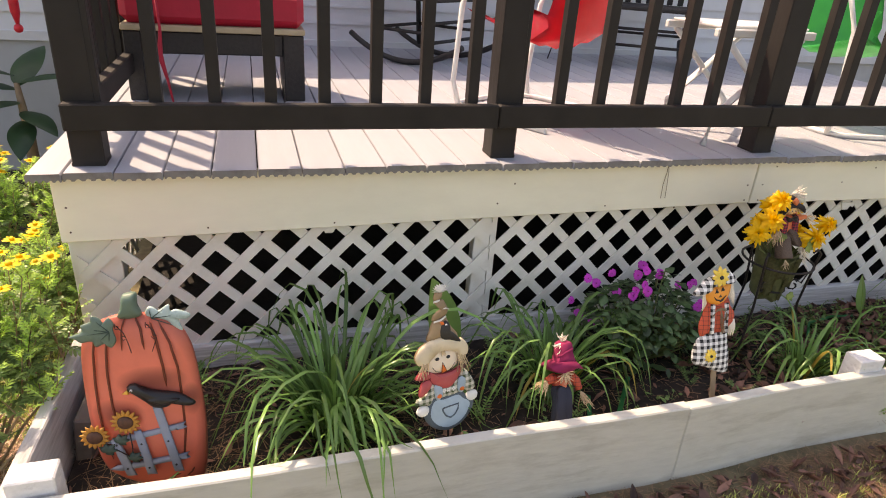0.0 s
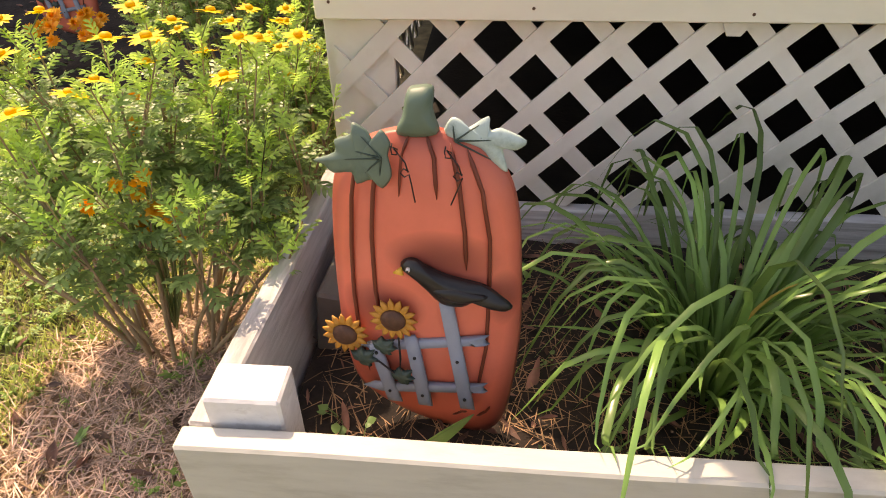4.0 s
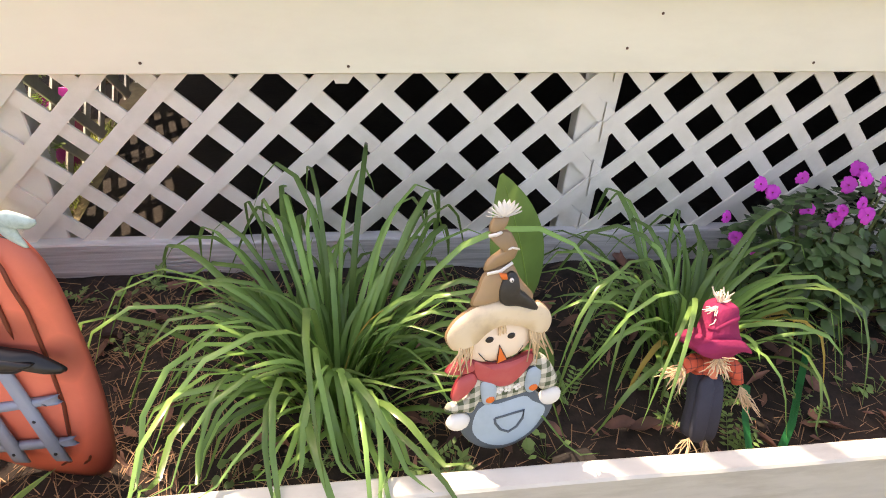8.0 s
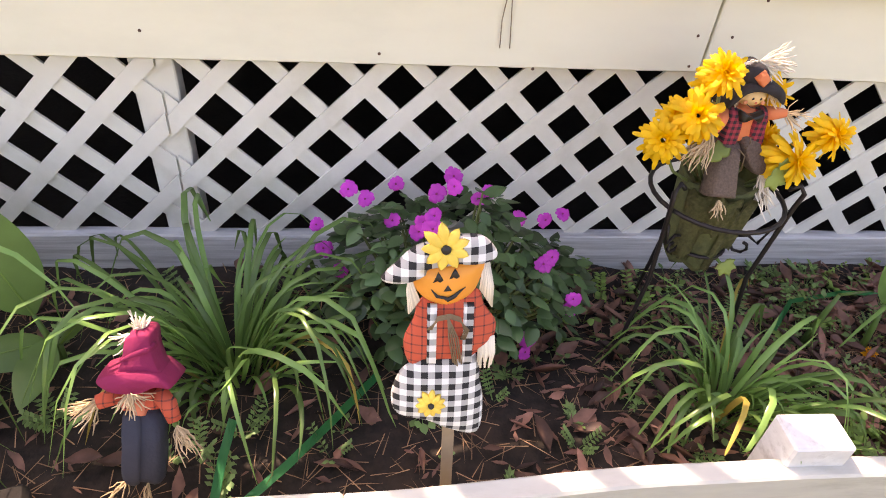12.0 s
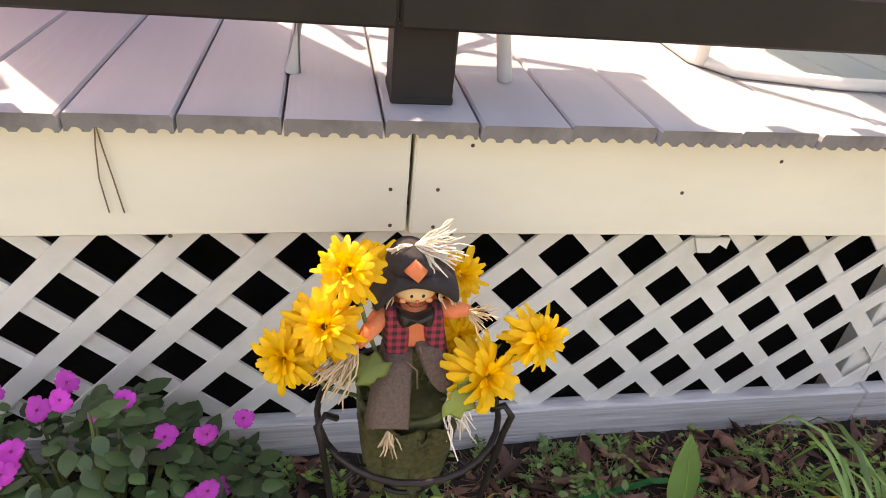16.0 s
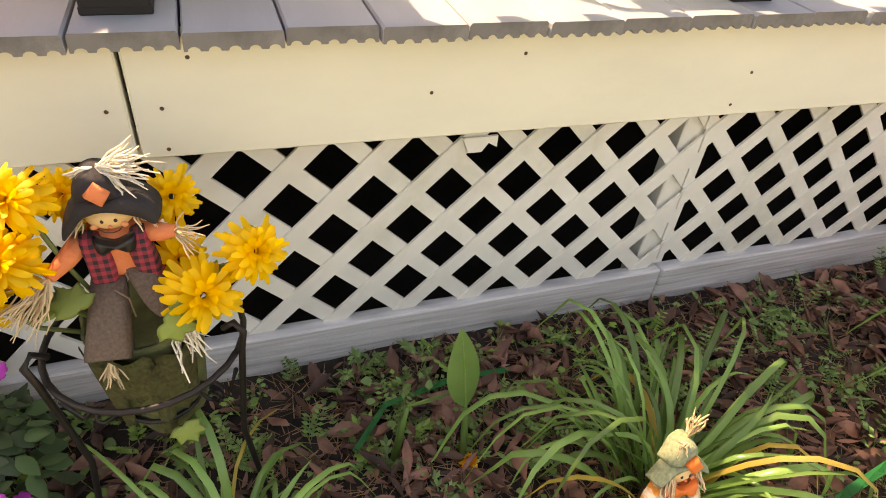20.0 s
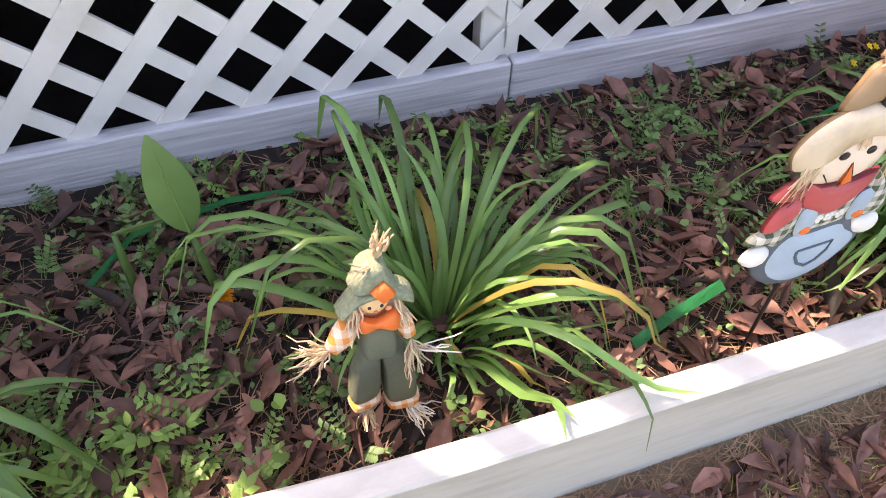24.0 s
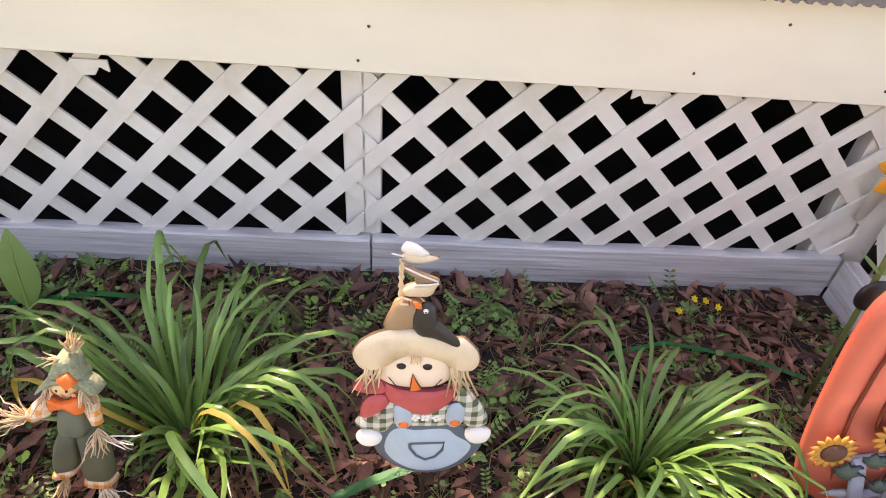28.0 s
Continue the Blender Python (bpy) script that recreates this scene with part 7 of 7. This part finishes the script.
strip([(1.50, -0.68, 0.10), (1.58, -0.60, 0.105), (1.66, -0.50, 0.10), (1.74, -0.40, 0.10)], 0.016, "loose green plastic edging strip lying in the bed")
strip([(1.46, -0.67, 0.09), (1.47, -0.60, 0.13), (1.485, -0.55, 0.17)], 0.016, "bent end of a green plastic strip")
strip([(2.68, -0.28, 0.085), (2.76, -0.20, 0.10), (2.92, -0.17, 0.10), (3.05, -0.17, 0.09)], 0.012, "green plastic strip under the canna")
strip([(3.49, -0.635, 0.080), (3.55, -0.622, 0.115), (3.63, -0.615, 0.160)], 0.018, "short green plastic strip behind the scarecrow")
strip([(4.05, -0.28, 0.07), (4.2, -0.25, 0.085), (4.38, -0.28, 0.075), (4.5, -0.33, 0.07)], 0.010, "green plastic strip curving across dry leaves")

# ---- furniture on the deck ----
M["red"] = material("red_cushion", (0.42, 0.008, 0.032), 0.6, vary=0.08, bump=0.15)
M["red_metal"] = material("red_enamel", (0.55, 0.015, 0.03), 0.25, vary=0.08)
M["wicker"] = material("black_wicker", (0.018, 0.016, 0.016), 0.6, vary=0.3, scale=80, bump=0.6, bump_scale=90)
M["tan_trim"] = material("tan_trim", (0.40, 0.33, 0.22), 0.6, vary=0.1)
M["tube_white"] = material("white_enamel_tube", (0.75, 0.76, 0.75), 0.3, vary=0.05, dirt=(0.5, 0.46, 0.4), dirt_amount=0.2)
M["green_metal"] = material("mint_green_enamel", (0.03, 0.55, 0.16), 0.3, vary=0.08)
M["teal"] = material("teal_glaze", (0.01, 0.17, 0.30), 0.2, vary=0.1)

bench = thing("storage_bench", 0.10, 0.88, DECK_Z, label="black wicker storage bench with a red cushion", category="bench")
part("box", box_bm(-0.039, 0.519, 0.0, 0.42, 0.19, 0.279, bevel=0.006), M["wicker"], bench)
part("end_panel", box_bm(0.52, 0.606, -0.006, 0.426, 0.0, 0.278, bevel=0.004), M["wicker"], bench)
part("end_panel", box_bm(-0.106, -0.04, -0.006, 0.426, 0.0, 0.278, bevel=0.004), M["wicker"], bench)
part("trim", box_bm(-0.112, 0.612, -0.012, 0.43, 0.28, 0.305, bevel=0.004), M["tan_trim"], bench)
bm = box_bm(-0.11, 0.61, -0.01, 0.43, 0.307, 0.45, bevel=0.03)
part("cushion", bm, M["red"], bench, "red cushion")
part("backrest", box_bm(-0.10, 0.60, 0.38, 0.44, 0.45, 0.9, bevel=0.02), M["red"], bench, "red back cushion")
rib = thing("red_ribbon", 0.14, 0.80, DECK_Z, label="red ribbon hanging beside the bench", category="ribbon")
bm = bmesh.new()
add_tube(bm, [(0, 0, 0.42), (0.006, 0, 0.3), (-0.004, -0.01, 0.2), (0.016, -0.02, 0.1), (0.03, -0.03, 0.01)], [0.004, 0.006, 0.012, 0.006, 0.004], 6)
part("strip", bm, M["red"], rib)


def rocking_chair(m, label):
    root = new("rocking_chair")
    root.matrix_basis = m
    tagged(root, label, "rocking chair", "black rocking chairs")
    for x in (-0.25, 0.25):
        bm = bmesh.new()
        add_tube(bm, [(x, -0.42 + 0.84 * k / 12, 0.02 + 0.13 * ((k - 6) / 6) ** 2) for k in range(13)], 0.018, 8)
        part("rocker", bm, M["wicker"], root)
        for y, top in ((-0.2, 0.62), (0.22, 1.1)):
            bm = bmesh.new()
            add_tube(bm, [(x, y, 0.045), (x, y + (0.08 if y > 0 else 0), top)], 0.017, 8)
            part("leg", bm, M["wicker"], root)
        bm = bmesh.new()
        add_box(bm, x - 0.035, x + 0.035, -0.25, 0.28, 0.62, 0.64, bevel=0.004)
        part("armrest", bm, M["wicker"], root)
        bm = bmesh.new()
        add_tube(bm, [(x, -0.2, 0.2), (x, 0.23, 0.2)], 0.011, 6)
        part("stretcher", bm, M["wicker"], root)
    for y, z in ((-0.2, 0.15), (-0.2, 0.26), (0.23, 0.2)):
        bm = bmesh.new()
        add_tube(bm, [(-0.25, y, z), (0.25, y, z)], 0.011, 6)
        part("stretcher", bm, M["wicker"], root)
    part("seat", box_bm(-0.26, 0.26, -0.24, 0.24, 0.38, 0.41, bevel=0.008), M["wicker"], root)
    for k in range(6):
        part("back_slat", box_bm(-0.21 + 0.075 * k, -0.17 + 0.075 * k, 0.25, 0.268, 0.41, 1.06, bevel=0.003), M["wicker"], root)
    return root


rocking_chair(pose(1.58, 2.12, DECK_Z, 0, 0, 42), "black wooden rocking chair on the deck")
rocking_chair(pose(3.25, 2.15, DECK_Z, 0, 0, -30), "black wooden rocking chair near the siding")


def shell_chair(m, seat_mat, label):
    """A metal lawn chair: shell seat and back on a bent tube base."""
    root = new("metal_lawn_chair")
    root.matrix_basis = m
    tagged(root, label, "lawn chair", "metal lawn chairs")
    bm = bmesh.new()
    R = 0.012
    add_tube(bm, [(-0.27, 0.28, R), (-0.28, 0.0, R), (-0.26, -0.22, R), (-0.2, -0.29, R), (0.0, -0.31, R), (0.2, -0.29, R), (0.26, -0.22, R), (0.28, 0.0, R), (0.27, 0.28, R)], R, 8)
    part("base_loop", bm, M["tube_white"], root, "white tube")
    for s in (-1, 1):
        bm = bmesh.new()
        add_tube(bm, [(s * 0.25, -0.24, 0.01), (s * 0.265, -0.27, 0.12), (s * 0.27, -0.24, 0.45), (s * 0.28, -0.16, 0.60), (s * 0.28, 0.05, 0.635), (s * 0.27, 0.2, 0.6)], R, 8)
        part("arm_tube", bm, M["tube_white"], root, "white tube")
    # seat shell
    bm = bmesh.new()
    rows = []
    for i in range(13):
        f = i / 12
        if f < 0.5:
            y, z = -0.26 + 0.46 * f * 2, 0.37 + 0.02 * math.cos(f * 6) - 0.05 * math.sin(math.pi * f)
        else:
            g = (f - 0.5) * 2
            y, z = 0.20 + 0.14 * g, 0.36 + 0.48 * g
        w = 0.235 - 0.03 * abs(f - 0.5)
        rows.append([bm.verts.new((w * (j / 4 - 1), y - (0.035 * ((j / 4 - 1) ** 2) if f > 0.5 else 0), z + (0.035 * ((j / 4 - 1) ** 2) if f <= 0.5 else 0) + 0.006 * math.cos(j * math.pi))) for j in range(9)])
    for a, b in zip(rows, rows[1:]):
        for j in range(8):
            bm.faces.new((a[j], a[j + 1], b[j + 1], b[j])).smooth = True
    bmesh.ops.solidify(bm, geom=bm.faces[:], thickness=0.006)
    part("seat_shell", bm, seat_mat, root)
    return root


shell_chair(pose(1.72, 0.66, DECK_Z, 0, 0, -152), M["red_metal"], "red metal shell lawn chair on a white tube base")
shell_chair(pose(3.27, 0.43, DECK_Z, 0, 0, -8), M["green_metal"], "mint green metal lawn chair on a white tube base")

tab = thing("folding_stool", 2.40, 0.26, DECK_Z, label="white folding stool with crossed legs", category="stool")
for y in (-0.16, 0.16):
    for s in (-1, 1):
        bm = bmesh.new()
        add_tube(bm, [(s * 0.17, y, 0.0), (s * 0.15, y, 0.12), (-s * 0.18, y, 0.42)], 0.013, 8)
        part("leg", bm, M["tube_white"], tab)
    part("top_bar", box_bm(-0.23, 0.23, y - 0.014, y + 0.014, 0.42, 0.45, bevel=0.004), M["tube_white"], tab)
part("seat", box_bm(-0.21, 0.21, -0.15, 0.15, 0.451, 0.462, bevel=0.003), M["tube_white"], tab)

vase = thing("glazed_urn", 2.62, 2.28, DECK_Z, label="teal glazed urn on a small wire stand with yellow flowers", category="urn")
bm = bmesh.new()
rg = [[bm.verts.new((r * math.cos(a), r * math.sin(a), z)) for a in (2 * math.pi * k / 20 for k in range(20))] for r, z in ((0.05, 0.2), (0.07, 0.24), (0.10, 0.4), (0.12, 0.55), (0.11, 0.56))]
for a, b in zip(rg, rg[1:]):
    for k in range(20):
        bm.faces.new((a[k], a[(k + 1) % 20], b[(k + 1) % 20], b[k])).smooth = True
bm.faces.new(rg[-1]), bm.faces.new(rg[0][::-1])
part("urn", bm, M["teal"], vase)
for k in range(3):
    a = 2.1 * k
    bm = bmesh.new()
    add_tube(bm, [(0.05 * math.cos(a), 0.05 * math.sin(a), 0.22), (0.07 * math.cos(a), 0.07 * math.sin(a), 0.1), (0.1 * math.cos(a), 0.1 * math.sin(a), 0.0)], 0.005, 5)
    part("stand_leg", bm, P["wire"], vase)
_fh = petal_flower("bloom", 12, 0.05, 0.02, M["yellow"], 0.2, None, 4, 1.3, 77)
for k in range(5):
    face(_fh, "bloom", vase, (0.07 * math.cos(k * 1.3), 0.07 * math.sin(k * 1.3), 0.6 + 0.02 * (k % 2)), (math.cos(k * 1.3), math.sin(k * 1.3) - 0.6, 1), 1.0, k)

# ---- the garden to the left, along the house ----
M["banana"] = leaf_material("dark_canna_leaf", (0.035, 0.085, 0.035), 0.25, 0.4)
can = thing("canna_plant", -0.82, 2.2, -0.03, label="tall broad leaved canna against the house skirting", category="plant", group="canna plants")
bm = bmesh.new()
add_tube(bm, [(0, 0, 0), (0.01, 0, 0.35), (0.0, 0, 0.66)], [0.035, 0.03, 0.015], 9)
part("stalk", bm, M["woody"], can)
for hd, tl, ln, w, z in ((2.9, 0.35, 0.5, 0.16, 0.62), (0.2, 0.4, 0.45, 0.15, 0.66), (1.3, 0.9, 0.4, 0.17, 0.64), (-2.2, 0.3, 0.42, 0.16, 0.55), (-0.8, 0.1, 0.34, 0.14, 0.5), (3.4, 0.5, 0.45, 0.13, 0.7), (-1.5, -0.2, 0.32, 0.15, 0.45)):
    bm = bmesh.new()
    add_ovate(bm, (0, 0, z), hd, tl, ln, w, 0.9, rows=9)
    part("leaf", bm, M["banana"], can)

hook = thing("garden_hook", -1.06, 1.8, -0.03, label="black iron shepherd hook with a hanging feeder", category="garden hook")
bm = bmesh.new()
add_tube(bm, [(0, 0, 0), (0.02, 0, 0.9), (0.04, 0, 1.75), (0.09, 0, 1.95), (0.22, 0, 2.02), (0.36, 0, 1.95), (0.42, 0, 1.8)], 0.008, 7)
part("pole", bm, P["wire"], hook)
bm = bmesh.new()
add_tube(bm, [(-0.36, 0.02, 2.0), (-0.40, 0.02, 1.3), (-0.36, 0.02, 0.9), (-0.28, 0.02, 0.82), (-0.22, 0.02, 0.95), (-0.3, 0.02, 1.15), (-0.38, 0.02, 0.98), (-0.30, 0.02, 0.55), (-0.15, 0.02, 0.42)], 0.006, 6)
part("cable", bm, P["wire"], hook, "black looped cable")
feed = thing("hummingbird_feeder", -0.635, 1.8, 0.98, label="clear feeder with red flower base hanging from a hook", category="bird feeder")
M["pink_red"] = material("translucent_red", (0.80, 0.05, 0.08), 0.3, vary=0.1, transmit=0.4)
bm = bmesh.new()
add_ball(bm, (0, 0, 0), 0.022, 0, 12, 8)
part("bead", bm, M["pink_red"], feed)
bm = bmesh.new()
add_tube(bm, [(0, 0, 0.02), (0, 0, 0.08), (0, 0, 0.2), (0, 0, 0.24)], [0.008, 0.022, 0.024, 0.01], 10)
part("bottle", bm, M["pink_red"], feed)
bm = bmesh.new()
add_tube(bm, [(0, 0, 0.23), (0, 0, 0.78)], 0.0025, 5)
part("hanger", bm, P["wire"], feed)

mum = thing("chrysanthemum_pot", -1.52, 1.22, -0.03, label="orange chrysanthemums before the far pumpkin", category="flowers", group="orange chrysanthemums")
bm = bmesh.new()
_r = random.Random(9)
for k in range(120):
    a, r = _r.uniform(0, 6.28), 0.16 * math.sqrt(_r.random())
    add_ovate(bm, (r * math.cos(a), r * math.sin(a), _r.uniform(0.02, 0.16)), a, _r.uniform(0, 0.7), 0.05, 0.025, 0.4, rows=3)
part("foliage", bm, M["weed"], mum)["kind"] = "stuff"
_mo = petal_flower("bloom", 14, 0.03, 0.012, M["orange_fl"], 0.1, None, 3, 1.2, 5)
for k in range(16):
    a, r = _r.uniform(0, 6.28), 0.15 * math.sqrt(_r.random())
    face(_mo, "bloom", mum, (r * math.cos(a), r * math.sin(a), 0.19 + _r.uniform(-0.03, 0.03)), (_r.uniform(-0.4, 0.4), -0.7, 1), _r.uniform(0.9, 1.2), k)
copy_thing(mum, pose(-2.1, 1.25, -0.03, 0, 0, 80))
mulch = part("mulch_bed", sheet(steps([(-4.5, 0), (-0.16, 60)]), steps([(1.02, 0), (2.66, 30)]), lambda x, y: ground_height(x, y) + 0.012 + 0.02 * noise.noise((x * 7, y * 7, 1)) - (0.05 if y < 1.06 or x > -0.2 else 0)), M["soil"])
tagged(mulch, "dark mulch bed along the house", "mulch", kind="structure")

pot = thing("flower_pot", -0.24, 0.76, ground_height(-0.24, 0.76), label="small magenta plastic flower pot beside the deck", category="flower pot")
bm = bmesh.new()
_rings = [[bm.verts.new((r * math.cos(a), r * math.sin(a), z)) for a in (2 * math.pi * k / 24 for k in range(24))] for r, z in ((0.05, 0.0), (0.066, 0.2), (0.074, 0.2), (0.075, 0.235), (0.067, 0.235), (0.06, 0.19))]
for a, b in zip(_rings, _rings[1:]):
    for k in range(24):
        bm.faces.new((a[k], a[(k + 1) % 24], b[(k + 1) % 24], b[k])).smooth = True
bm.faces.new(_rings[0][::-1]), bm.faces.new(_rings[-1])
part("body", bm, material("magenta_plastic", (0.50, 0.03, 0.30), 0.35, vary=0.08, bump=0.03), pot)
shard = thing("bent_plate", 3.845, -0.65, soil_height(3.845, -0.65), 25, "bent dark grey plastic plate lying against the front board", "plate")
bm = bmesh.new()
_rows = [[bm.verts.new((x, 0.03 * math.sin(x * 26) + 0.012 * v, 0.075 * v * (1 - 4 * x * x))) for v in (0.0, 0.5, 1.0)] for x in (-0.06, -0.04, -0.02, 0.0, 0.02, 0.04, 0.06)]
for a, b in zip(_rows, _rows[1:]):
    for k in (0, 1):
        bm.faces.new((a[k], a[k + 1], b[k + 1], b[k])).smooth = True
bmesh.ops.solidify(bm, geom=bm.faces[:], thickness=0.004)
part("plate", bm, M["old_timber"], shard)
sprig = thing("flowering_weed", 4.27, -0.175, soil_height(4.27, -0.175), label="thin weed with tiny yellow flowers", category="weed")
_tiny = petal_flower("bloom", 6, 0.009, 0.006, M["daisy"], 0.2)
for k, (sx, sy, sz) in enumerate(((0.0, 0.0, 0.1), (0.035, 0.01, 0.085), (-0.03, -0.01, 0.07), (0.05, -0.02, 0.095))):
    bm = bmesh.new()
    add_tube(bm, [(0, 0, 0), (sx * 0.4, sy * 0.4, sz * 0.6), (sx, sy, sz)], [0.0015, 0.0012, 0.0008], 4)
    part("stem", bm, M["stem"], sprig)
    face(_tiny, "bloom", sprig, (sx, sy, sz), (0.2, -0.5, 1), 1.0, k)
mush = thing("fallen_petal_head", 2.888, -0.349, soil_height(2.888, -0.349), label="withered orange flower head lying on dry leaves", category="flower head")
face(_mo, "bloom", mush, (0, 0, 0.012), (0.2, -0.8, 0.6), 0.7, 0)
